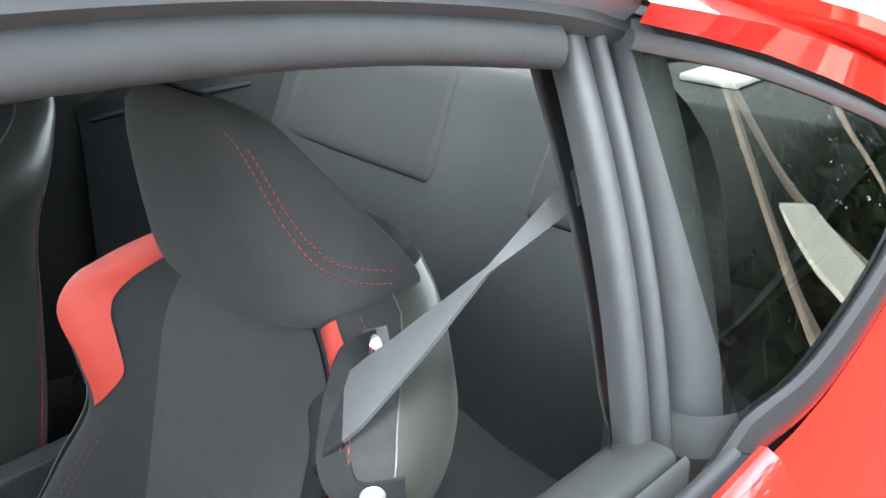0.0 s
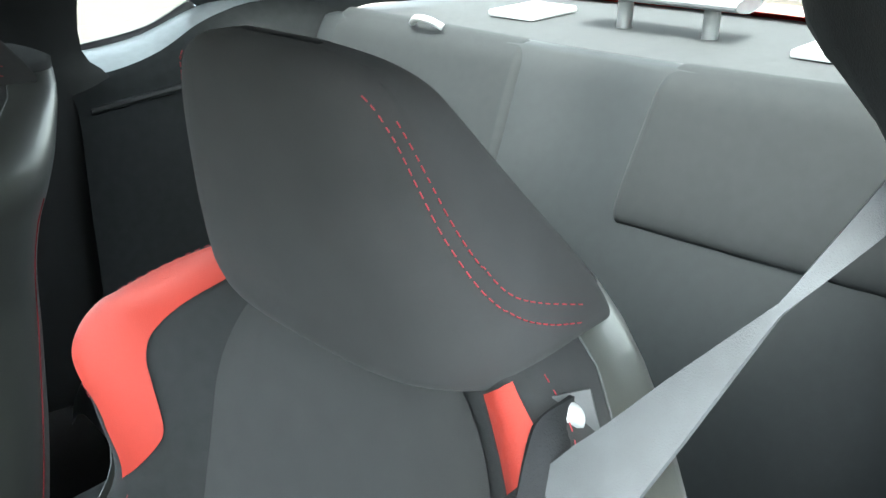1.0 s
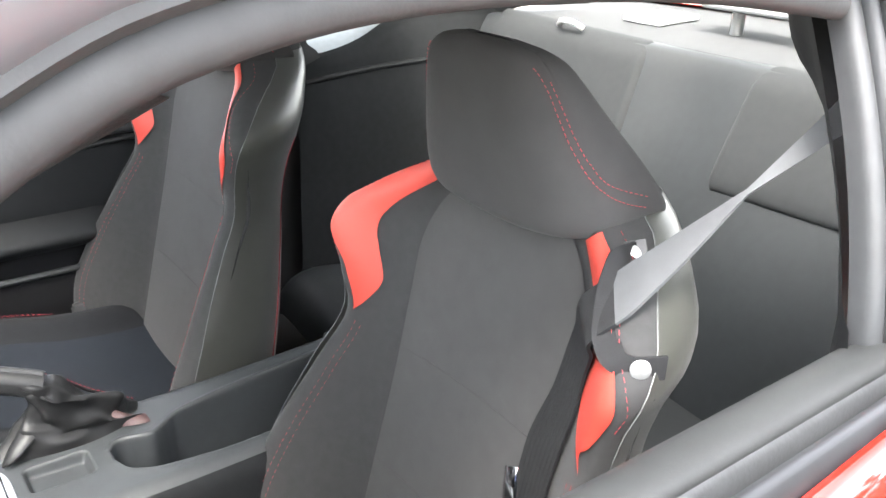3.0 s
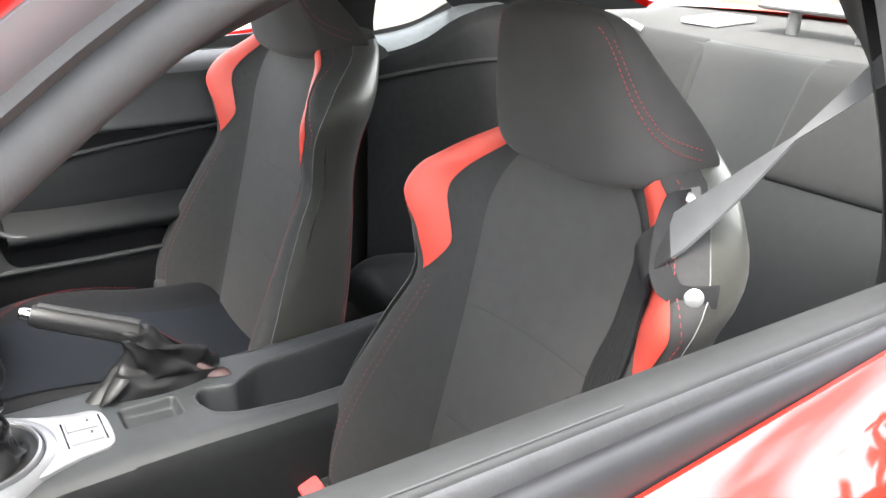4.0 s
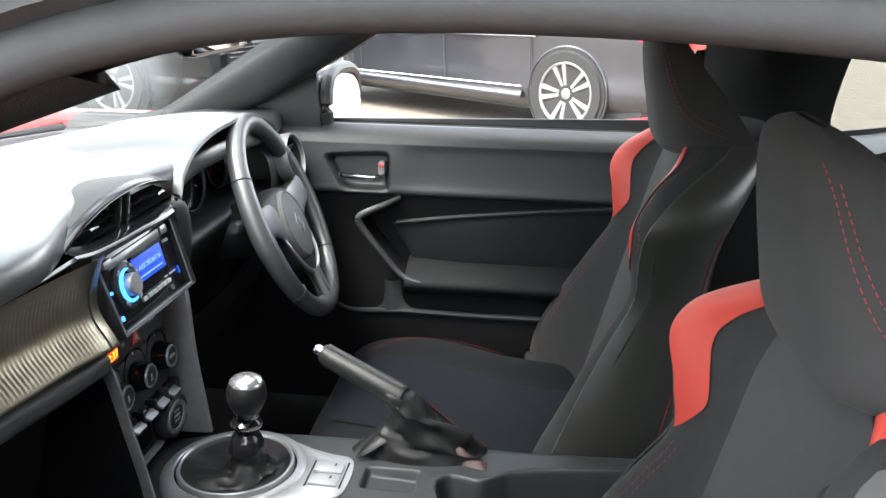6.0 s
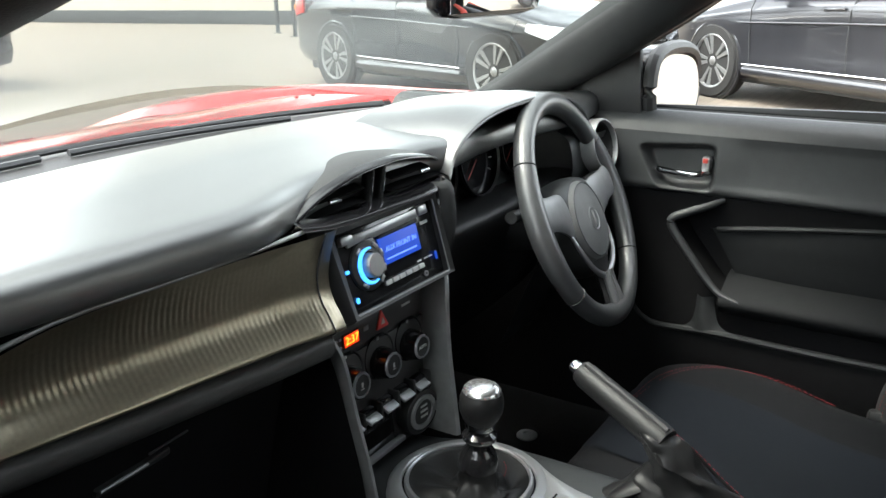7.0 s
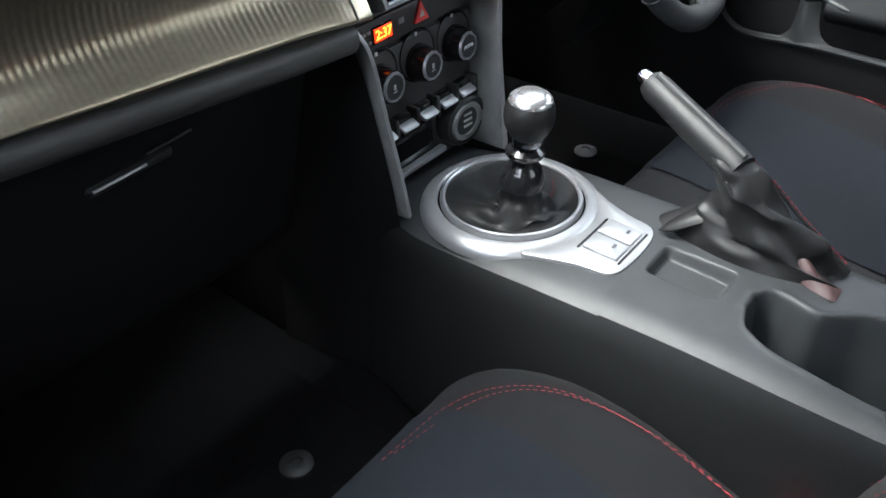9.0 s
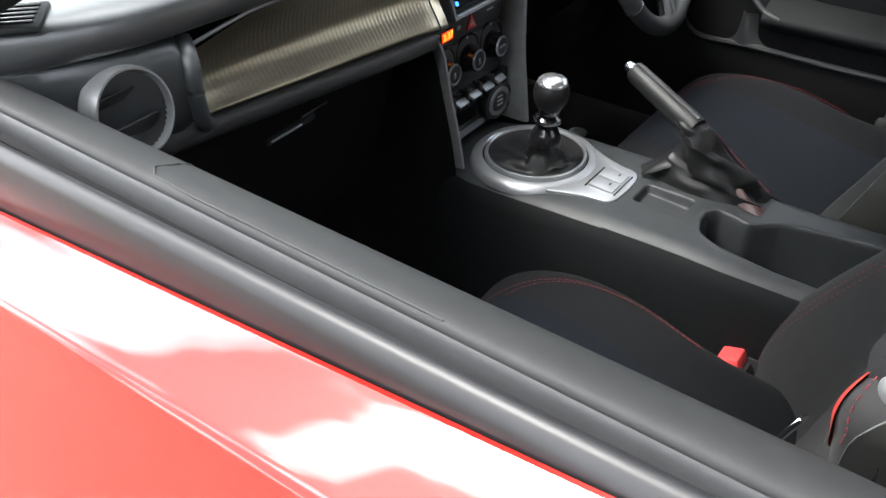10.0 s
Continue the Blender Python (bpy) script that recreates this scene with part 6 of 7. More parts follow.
# ---- centre console ----
con = thing("centre_console", "dark grey moulded centre console with tray and deep bin", "console")
ring_c = (-0.008, -0.118)
top_rows = []
for y, zl, xl, xr, zr in ((0.06, 0.55, -0.082, 0.082, 0.55), (-0.015, 0.558, -0.094, 0.094, 0.558), (-0.06, 0.562, -0.107, 0.105, 0.562), (-0.12, 0.566, -0.112, 0.110, 0.566), (-0.20, 0.569, -0.110, 0.108, 0.569), (-0.28, 0.571, -0.108, 0.106, 0.571), (-0.345, 0.571, -0.106, 0.104, 0.571), (-0.378, 0.573, -0.105, 0.103, 0.573)):
    top_rows.append([Vector(p) for p in ((xl - 0.012, y, 0.30), (xl - 0.010, y, 0.44), (xl - 0.006, y, zl - 0.03), (xl + 0.004, y, zl - 0.006), (xl + 0.022, y, zl + 0.002), (-0.05, y, zl + 0.003), (-0.034, y, zl + 0.003), (0.026, y, zr + 0.003), (0.04, y, zr + 0.003), (xr - 0.022, y, zr + 0.002), (xr - 0.004, y, zr - 0.006), (xr + 0.006, y, zr - 0.03), (xr + 0.010, y, 0.44), (xr + 0.012, y, 0.30))])
front_rows, tray_rows = top_rows[:6], top_rows[5:]
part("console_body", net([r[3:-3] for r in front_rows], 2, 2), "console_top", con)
# sides darker than the top: the shade on them is in the colour
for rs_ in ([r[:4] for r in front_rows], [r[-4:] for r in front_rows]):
    part("console_side", net(rs_, 2, 2), "shaded_plastic", con, "console side with shade in its colour")


# rear sides, shade painted in as on the front ones
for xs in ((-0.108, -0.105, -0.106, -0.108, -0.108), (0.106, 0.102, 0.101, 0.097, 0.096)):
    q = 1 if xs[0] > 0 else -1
    part("console_side", net([[Vector(p) for p in ((x + q * 0.012, y, 0.30), (x + q * 0.010, y, 0.44), (x + q * 0.006, y, z - 0.032), (x - q * 0.004, y, z - 0.007))] for x, y, z in zip(xs, (-0.28, -0.365, -0.45, -0.60, -0.74), (0.574, 0.574, 0.574, 0.578, 0.586))], 4, 2), "shaded_plastic", con, "console side with shade in its colour")
BIN_L = [(-0.80, -0.078), (-0.52, -0.077), (-0.454, -0.069), (-0.425, -0.064), (-0.405, -0.055), (-0.392, -0.043), (-0.384, -0.020)]
BIN_R = [(-0.80, 0.052), (-0.60, 0.048), (-0.51, 0.040), (-0.475, 0.030), (-0.458, 0.018), (-0.440, 0.007), (-0.415, 0.012), (-0.398, 0.014), (-0.388, 0.006), (-0.384, -0.004)]


def deck_height(x, y, xl, xr):
    """The moulded deck: rolled edges, a shallow tray and the rim and walls of the bin."""
    zt = 0.575 + 0.011 * min(max((-0.50 - y) / 0.24, 0), 1)
    e = min(x - xl, xr - x)
    z = zt - 0.008 * max(0, 1 - e / 0.022) ** 2
    dx, dy = abs(x + 0.006) - 0.026 + 0.009, abs(y + 0.324) - 0.038 + 0.009
    d = math.hypot(max(dx, 0), max(dy, 0)) + min(max(dx, dy), 0) - 0.009
    f = min(max(-d / 0.007, 0), 1)
    z -= (0.016 + 0.05 * (y + 0.362) * -1) * f * f * (3 - 2 * f)
    b = min(x - lin(BIN_L, y), lin(BIN_R, y) - x, -0.384 - y, y + 0.735)
    z += 0.0012 * math.exp(-((b + 0.003) / 0.003) ** 2)
    f = min(max(b / 0.013, 0), 1)
    return z - (zt - 0.47) * f * f * (3 - 2 * f)


deck = []
for j in range(241):
    y = -0.275 - 0.465 * j / 240
    xl, xr = lin([(-0.74, -0.104), (-0.45, -0.102), (-0.365, -0.101), (-0.28, -0.104)], y), lin([(-0.74, 0.092), (-0.60, 0.093), (-0.45, 0.097), (-0.365, 0.098), (-0.28, 0.102)], y)
    deck.append([Vector((xl + (xr - xl) * i / 150, y, deck_height(xl + (xr - xl) * i / 150, y, xl, xr))) for i in range(151)])
part("console_deck", grid(deck), "console_top", con, "moulded deck with a shallow tray and a deep bin", angle=180)
part("tray_mat", box(-0.027, 0.015, -0.356, -0.292, 0.553, 0.5585, 0.002), "rubber", con, "rubber mat in the shallow tray")
part("bin_floor", box(-0.07, 0.065, -0.745, -0.385, 0.455, 0.47, 0.004), "black_plastic", con, "deep bin floor")
part("bin_end", box(-0.105, 0.098, -0.765, -0.735, 0.30, 0.585, 0.006), "dash_plastic", con)
part("bin_clip", obox(pose(0.0, -0.60, 0.475, 0, 0, 20), 0.012, 0.006, 0.006, 0.001), "satin_silver", con)
# shift surround and seat-heater plate
gp_ = part("shift_ring", lathe([(0.0790, -0.004), (0.0792, 0.0075), (0.0810, 0.0092), (0.0860, 0.0088), (0.0925, 0.0062), (0.0970, 0.0015), (0.0985, -0.006)], pose(ring_c[0], ring_c[1], 0.570), 64), "satin_silver", con, "satin silver shift surround")
part("ring_groove", lathe([(0.0765, 0.006), (0.0770, 0.0045), (0.0790, 0.0045), (0.0795, 0.006)], pose(ring_c[0], ring_c[1], 0.570), 64), "gloss_black", gp_, "dark groove")
part("ring_bead", lathe([(0.0705, 0.004), (0.0710, 0.0115), (0.0728, 0.0132), (0.0752, 0.0125), (0.0768, 0.0080), (0.0768, 0.004)], pose(ring_c[0], ring_c[1], 0.570), 64), "satin_silver", gp_, "raised satin bead")
plate = [(v.x, v.y) for v in cr([(-0.080, -0.178, 0), (-0.072, -0.205, 0), (-0.062, -0.235, 0), (-0.058, -0.262, 0), (-0.040, -0.272, 0), (0.010, -0.272, 0), (0.034, -0.262, 0), (0.040, -0.235, 0), (0.050, -0.205, 0), (0.062, -0.178, 0), (0.030, -0.200, 0), (-0.008, -0.208, 0), (-0.046, -0.200, 0)], 4, True)]
pl = part("switch_plate", prism(plate, 0.010, pose(0, 0, 0.5665), 0.002), "satin_silver", con, "silver plate behind the shift ring")
for x in (-0.0245, 0.0045):
    part("heater_switch", obox(pose(x, -0.2415, 0.5775, 3, 0, 0), 0.0265, 0.038, 0.006, 0.002), "satin_silver", pl, "silver seat heater switch")
    part("switch_mark", obox(pose(x + 0.003, -0.249, 0.5808, 3, 0, 0), 0.006, 0.003, 0.0006, 0.0002), "rubber", pl)
for y in (-0.2190, -0.2640):
    part("switch_gap", obox(pose(-0.010, y, 0.5766), 0.060, 0.0024, 0.002, 0.0006), "gloss_black", pl)

lever = thing("gear_lever", "gear lever with black and silver ball knob in a leather boot", "gear lever")
lc = (-0.024, -0.140)
boot = []
for k in range(48):
    a = 2 * math.pi * k / 48
    ca, sa = math.cos(a), math.sin(a)
    fold = 1 + 0.16 * abs(math.sin(2.5 * a + 0.4)) + 0.07 * math.sin(7 * a + 1)
    dip = 0.004 * math.sin(3 * a + 0.8) + 0.002 * math.sin(8 * a)
    boot.append([Vector((ring_c[0] + 0.0725 * ca, ring_c[1] + 0.0725 * sa, 0.580)), Vector((ring_c[0] + 0.064 * ca, ring_c[1] + 0.064 * sa, 0.5785 + 0.3 * dip)), Vector((ring_c[0] * 0.6 + lc[0] * 0.4 + 0.050 * ca, ring_c[1] * 0.6 + lc[1] * 0.4 + 0.050 * sa, 0.580 + dip)), Vector((lc[0] + 0.031 * fold * ca, lc[1] + 0.031 * fold * sa, 0.584 + dip)), Vector((lc[0] + 0.024 * fold * ca, lc[1] + 0.024 * fold * sa, 0.592 - dip)), Vector((lc[0] + 0.0225 * (1.6 - 0.6 * fold) * ca, lc[1] + 0.0225 * (1.6 - 0.6 * fold) * sa, 0.602)), Vector((lc[0] + 0.0195 * ca, lc[1] + 0.0195 * sa, 0.613))])
cols = [cr(b, 4) for b in boot]
part("boot", grid([[c[i] for c in cols] for i in range(len(cols[0]))], True), "deep_leather", lever, "black leather gear boot")
part("boot_stitching", dashes([Vector((ring_c[0] + (0.036 + 0.00022 * a) * math.cos(radians(a - 90)), ring_c[1] + (0.036 + 0.00022 * a) * math.sin(radians(a - 90)), 0.585)) for a in range(0, 70, 1)], 0.003, 0.002, 0.0005), "red_thread", lever, "red stitching")
LV = axis((lc[0], lc[1], 0.612), (0.02, -0.05, 1))
part("collar", lathe([(0.023, 0.0), (0.0225, 0.012), (0.018, 0.022), (0.014, 0.026), (0.013, 0.032), (0.019, 0.036), (0.0195, 0.041), (0.013, 0.046), (0.012, 0.054)], LV, 32), "gloss_black", lever, "gloss black collar")
part("collar_ring", lathe([(0.0195, 0.0365), (0.0205, 0.039), (0.0195, 0.0415)], LV, 32), "chrome", lever)
part("knob", lathe([(0.0140, 0.054), (0.0165, 0.0575), (0.0205, 0.063), (0.0240, 0.071), (0.0252, 0.079), (0.0246, 0.087), (0.0226, 0.0935), (0.0212, 0.0960)], LV, 36), "deep_leather", lever, "black leather ball knob")
part("knob_ring", lathe([(0.0150, 0.0495), (0.0168, 0.051), (0.0172, 0.056), (0.0165, 0.058)], LV, 32), "chrome", lever)
part("knob_cap", lathe([(0.0218, 0.0945), (0.0212, 0.0980), (0.0180, 0.1015), (0.0110, 0.1038), (0.0, 0.1045)], LV, 36), "knob_silver", lever, "chrome knob cap")
for dx in (-0.006, 0.0, 0.006):
    part("shift_mark", obox(LV @ pose(dx, 0, 0.1037), 0.0012, 0.012, 0.0004, 0.0001), "rubber", lever)
part("shift_mark", obox(LV @ pose(0, 0, 0.1037), 0.013, 0.0012, 0.0004, 0.0001), "rubber", lever)

hb = thing("handbrake", "raised handbrake with black leather grip and loose boot", "handbrake")
a, b = Vector((0.048, -0.332, 0.664)), Vector((0.087, -0.214, 0.703))
part("grip", tube([a + (b - a) * t for t in (0, 0.1, 0.4, 0.7, 0.93, 1.0)], [0.0165, 0.0175, 0.0165, 0.0160, 0.0155, 0.0125], 16), "deep_leather", hb, "black leather grip")
part("grip_strip", tube([a + (b - a) * t + Vector((-0.004, -0.005, 0.0145)) for t in (0.03, 0.5, 0.96)], 0.004, 8), "black_plastic", hb)
part("release_button", lathe([(0.008, 0), (0.008, 0.010), (0.0065, 0.013), (0.0, 0.0135)], axis(b, b - a), 18), "chrome", hb, "chrome release button")
hbp = []
for k, (c, w, l) in enumerate((((0.063, -0.352, 0.574), 0.033, 0.094), ((0.063, -0.354, 0.584), 0.031, 0.086), ((0.061, -0.352, 0.594), 0.025, 0.068), ((0.060, -0.356, 0.606), 0.0255, 0.060), ((0.058, -0.352, 0.618), 0.020, 0.044), ((0.055, -0.348, 0.630), 0.021, 0.036), ((0.052, -0.342, 0.642), 0.019, 0.026), ((0.0495, -0.334, 0.654), 0.0215, 0.023), ((0.050, -0.328, 0.663), 0.0185, 0.019), ((0.0515, -0.322, 0.669), 0.0205, 0.019), ((0.054, -0.314, 0.675), 0.0183, 0.015))):
    r = []
    for j in range(32):
        an = 2 * math.pi * j / 32
        f = 1 + (0.20 * abs(math.sin(2.5 * an + k * 0.8)) - 0.10 + 0.07 * math.sin(6 * an + k * 2.1)) * (1 if 0 < k < 8 else 0.25)
        r.append(Vector((c[0] + w * f * math.cos(an), c[1] + l * f * math.sin(an), c[2] + (0.006 * math.sin(2 * an + 1.4 * k) + 0.003 * math.sin(5 * an + k)) * (1 if 0 < k < 9 else 0))))
    hbp.append(r)
part("boot", net(hbp, 3, 2, True), "deep_leather", hb, "creased black leather boot")
part("boot_fold", tube(cr([(0.052, -0.312, 0.606), (0.043, -0.296, 0.597), (0.036, -0.281, 0.586), (0.034, -0.270, 0.578)], 4), [0.012, 0.0125, 0.013, 0.0125, 0.012, 0.0115, 0.011, 0.010, 0.009, 0.008, 0.006, 0.004, 0.002], 10, squash=0.5), "deep_leather", hb, "loose fold of the boot")
part("boot_seam", tube(cr([(0.062, -0.330, 0.672), (0.070, -0.358, 0.648), (0.076, -0.385, 0.622), (0.078, -0.415, 0.600), (0.076, -0.438, 0.586)], 6), 0.0022, 8), "deep_leather", hb)
part("boot_stitching", dashes(cr([(0.0615, -0.333, 0.6735), (0.0695, -0.361, 0.6495), (0.0755, -0.388, 0.6235), (0.0775, -0.418, 0.6015), (0.0755, -0.441, 0.5875)], 40), 0.003, 0.002, 0.0005), "red_thread", hb, "red boot stitching")
part("boot_tail", net([[Vector((x0 + x, y, 0.5765 + z * h)) for x, z in ((-0.011, 0), (-0.006, 0.7), (0.0, 1.0), (0.007, 0.7), (0.012, 0))] for x0, y, h in ((0.056, -0.395, 0.026), (0.049, -0.412, 0.018), (0.044, -0.425, 0.009), (0.041, -0.437, 0.006), (0.040, -0.446, 0.0))], 3, 3), "worn_leather", hb, "worn reddish boot end")

# ---- footwells ----
for s, lab in ((-1, "black carpet mat in the passenger footwell"), (1, "black carpet mat in the driver footwell")):
    mt_ = thing("floor_mat", lab, "floor mat", "floor mats")
    part("mat", box(s * 0.36 - 0.20, s * 0.36 + 0.20, -0.20, 0.30, 0.284, 0.297, 0.004), "carpet", mt_)
    part("mat_fixing", lathe([(0.020, 0), (0.020, 0.004), (0.014, 0.007), (0.008, 0.007), (0.007, 0.004), (0.0, 0.004)], pose(-0.262 if s < 0 else 0.540, -0.005 if s < 0 else 0.085, 0.296), 24), "black_plastic" if s < 0 else "satin_silver", mt_, "round mat fixing")
for x, w in ((0.27, 0.05), (0.37, 0.055), (0.46, 0.04)):
    pd = thing("pedal", "dark metal pedal in the driver footwell", "pedal", "pedals")
    part("pedal_pad", obox(pose(x, 0.27, 0.40, 55, 0, 0), w, 0.07, 0.012, 0.004), "rubber", pd)
    part("pedal_arm", tube([(x, 0.28, 0.405), (x, 0.36, 0.50), (x, 0.44, 0.62)], 0.007, 8), "black_plastic", pd)
part("tunnel_side", box(-0.108, 0.108, 0.10, 0.46, 0.284, 0.54, 0.01), "carpet", con)
rv = thing("rear_view_mirror", "black interior mirror on the windscreen", "mirror")
part("mirror_shell", net([[Vector((0.085 + x * k, -0.10 + y, 1.135 + z * k)) for x, z in ((-0.11, 0), (-0.10, 0.03), (0, 0.036), (0.10, 0.03), (0.11, 0), (0.10, -0.03), (0, -0.034), (-0.10, -0.03))] for y, k in ((0.0, 0.95), (0.006, 1.0), (0.02, 0.95), (0.03, 0.6))], 3, 3, True, True), "gloss_black", rv)
part("mirror_glass", obox(pose(0.085, -0.102, 1.135), 0.19, 0.002, 0.056, 0.0006), "mirror_glass", rv)
part("mirror_arm", tube([(0.085, -0.075, 1.14), (0.06, -0.06, 1.17), (0.05, -0.12, 1.20)], 0.009, 8), "black_plastic", rv)

# ---- outside: parked cars, wall, planting ----
def road_wheel(parent, m, r=0.335, rim=0.245, spokes=10, rim_mat="satin_silver"):
    """A wheel about the z axis of m, which points outward."""
    w = part("wheel", lathe([(rim, -0.20), (r * 0.93, -0.20), (r, -0.17), (r, -0.03), (r * 0.96, 0.0), (rim * 1.03, 0.0), (rim, -0.012), (rim, -0.20)], m, 40), "tyre", parent, "black tyre on a spoked alloy rim")
    part("rim", lathe([(rim * 1.01, -0.004), (rim * 0.985, 0.0), (rim * 0.93, -0.008), (rim * 0.91, -0.05), (rim * 0.90, -0.15)], m, 40), rim_mat, w)
    part("brake_disc", lathe([(0.0, -0.10), (rim * 0.72, -0.10), (rim * 0.72, -0.115), (0, -0.115)], m, 32), "tyre", w)
    for k in range(spokes):
        a = 2 * math.pi * (k // 2 + (0.16 if k % 2 else -0.16)) / (spokes / 2)
        mm = m @ pose(0, 0, 0, 0, 0, math.degrees(a))
        part("spoke", net([[mm @ Vector((x, y, z)) for y, z in ((-h, -0.03), (-h * 0.7, zz), (h * 0.7, zz), (h, -0.03))] for x, h, zz in ((0.05, 0.016, -0.022), (rim * 0.5, 0.019, -0.014), (rim * 0.94, 0.026, -0.006))], 2, 1), rim_mat, w)
    part("hub_cap", lathe([(0.0, -0.012), (0.034, -0.014), (0.05, -0.026), (0.055, -0.05)], m, 24), rim_mat, w)


for s in (-1, 1):
    for y in (1.18, -1.39):
        part("arch_liner", lathe([(0.0, 0.0), (0.345, 0.0), (0.345, -0.05)], axis((s * 0.893, y, 0.32), (s, 0, 0)), 36), "tyre", shell)
        road_wheel(shell, axis((s * 0.905, y, 0.32), (s, 0, 0)), 0.32, 0.225)


def parked_car(name, label, at, turn, paint, length=4.6, width=1.82, height=1.42, rims="satin_silver"):
    """A saloon: x points to its front. Body with flanks, glasshouse, doors, lights and wheels."""
    c = thing(name, label, "car", "parked cars")
    c.matrix_world = pose(at[0], at[1], at[2], 0, 0, turn)
    L, w = length / 2, width / 2
    fx, rx = L - 0.86, -L + 0.92
    body = []
    for x, k, zb, zs, zt in ((L, 0.62, 0.34, 0.52, 0.58), (L - 0.06, 0.82, 0.24, 0.58, 0.66), (L - 0.30, 0.95, 0.20, 0.66, 0.74), (L - 0.9, 1.0, 0.20, 0.74, 0.86), (L - 1.45, 1.0, 0.20, 0.80, 0.95), (0.3, 0.995, 0.20, 0.84, 0.98), (-0.6, 1.0, 0.20, 0.86, 0.99), (-L + 1.3, 1.0, 0.20, 0.86, 1.0), (-L + 0.6, 0.985, 0.22, 0.84, 1.02), (-L + 0.15, 0.93, 0.26, 0.80, 1.0), (-L + 0.02, 0.86, 0.30, 0.74, 0.92), (-L, 0.72, 0.40, 0.66, 0.78)):
        r = [(-w * k * 0.90, zb), (-w * k * 0.985, zb + 0.10), (-w * k * 0.975, (zb + zs) / 2), (-w * k, zs - 0.03), (-w * k * 0.965, zs + 0.05), (-w * k * 0.86, zt - 0.01), (-w * k * 0.5, zt + 0.02), (0, zt + 0.03)]
        r += [(-y, z) for y, z in r[-2::-1]]
        body.append([Vector((x, y, z)) for y, z in r])
    part("body", net(body, 4, 3), paint, c)
    part("underbody", box(-L + 0.3, L - 0.3, -w * 0.88, w * 0.88, 0.17, 0.30, 0.02), "rubber", c)
    cab = []
    for z, x0, x1, k in ((0.93, -L + 0.62, L - 1.35, 0.90), (1.05, -L + 0.85, L - 1.62, 0.87), (1.22, -L + 1.18, L - 1.98, 0.80), (1.36, -L + 1.5, L - 2.28, 0.72)):
        ring_ = [(x0, -w * k * 0.80), (x0 + 0.15, -w * k * 0.95), ((x0 + x1) / 2 - 0.5, -w * k), ((x0 + x1) / 2 + 0.4, -w * k), (x1 - 0.25, -w * k * 0.94), (x1, -w * k * 0.75), (x1 + 0.10, 0), (x1, w * k * 0.75), (x1 - 0.25, w * k * 0.94), ((x0 + x1) / 2 + 0.4, w * k), ((x0 + x1) / 2 - 0.5, w * k), (x0 + 0.15, w * k * 0.95), (x0, w * k * 0.80), (x0 - 0.10, 0)]
        cab.append([Vector((x, y, z)) for x, y in ring_])
    part("glasshouse", net(cab, 3, 3, True), "car_glass", c, "dark glass")
    part("roof", net([[Vector((x, y * w * k, z)) for y in (-0.74, -0.5, 0, 0.5, 0.74)] for x, k, z in ((-L + 1.40, 0.95, 1.345), (-L + 1.6, 1.0, 1.385), (0.1, 1.0, 1.425), (L - 2.4, 1.0, 1.385), (L - 2.2, 0.95, 1.345))], 3, 3), paint, c)
    for s in (-1, 1):
        for x in (L - 1.92, -0.15, -L + 1.02):
            part("window_post", tube([(x, s * w * 0.895, 0.95), (x - 0.10 if x > 0 else x + 0.08, s * w * 0.78, 1.25), (x - 0.2 if x > 0 else x + 0.16, s * w * 0.71, 1.37)], 0.03, 8), "gloss_black", c)
        part("waist_trim", tube([(L - 1.5, s * w * 0.955, 0.925), (0, s * w * 0.962, 0.945), (-L + 0.9, s * w * 0.955, 0.955)], 0.012, 8), "chrome", c)
        for x in (L - 1.35, -0.12, -L + 1.25):
            part("door_gap", tube([(x, s * w * 0.998, 0.34), (x + 0.02, s * w * 1.004, 0.6), (x + 0.02, s * w * 1.0, 0.82), (x, s * w * 0.965, 0.93)], 0.005, 6), "rubber", c)
        for x in (0.05, -0.98):
            h = part("door_handle", tube([(x + 0.10, s * w * 1.005, 0.835), (x + 0.06, s * (w + 0.025), 0.84), (x - 0.06, s * (w + 0.025), 0.845), (x - 0.10, s * w * 1.005, 0.845)], 0.013, 8), paint, c)
        part("sill_trim", net([[Vector((x, s * (w * 0.99 + d), z)) for d, z in ((0, 0.33), (0.022, 0.31), (0.028, 0.27), (0.0, 0.24))] for x in (fx - 0.42, 0.3, -0.6, rx + 0.42)], 2, 2), paint, c, "lower sill trim")
        part("sill_line", tube([(fx - 0.42, s * (w + 0.012), 0.345), (rx + 0.42, s * (w + 0.012), 0.365)], 0.006, 6), "chrome", c)
        part("crease", tube([(fx - 0.3, s * w * 0.998, 0.70), (0, s * w * 1.006, 0.735), (rx + 0.3, s * w * 1.002, 0.76)], 0.008, 8), paint, c)
        part("head_lamp", net([[Vector((x, s * y, z)) for y, z in ((w * a, z0), (w * a - 0.02, z0 + h), (w * b, z0 + h * 0.9), (w * b, z0))] for x, a, b, z0, h in ((L - 0.02, 0.55, 0.40, 0.56, 0.09), (L - 0.06, 0.80, 0.5, 0.57, 0.11), (L - 0.28, 0.965, 0.85, 0.63, 0.10), (L - 0.5, 0.985, 0.93, 0.69, 0.06))], 3, 2), "lamp_glass", c, "clear head lamp")
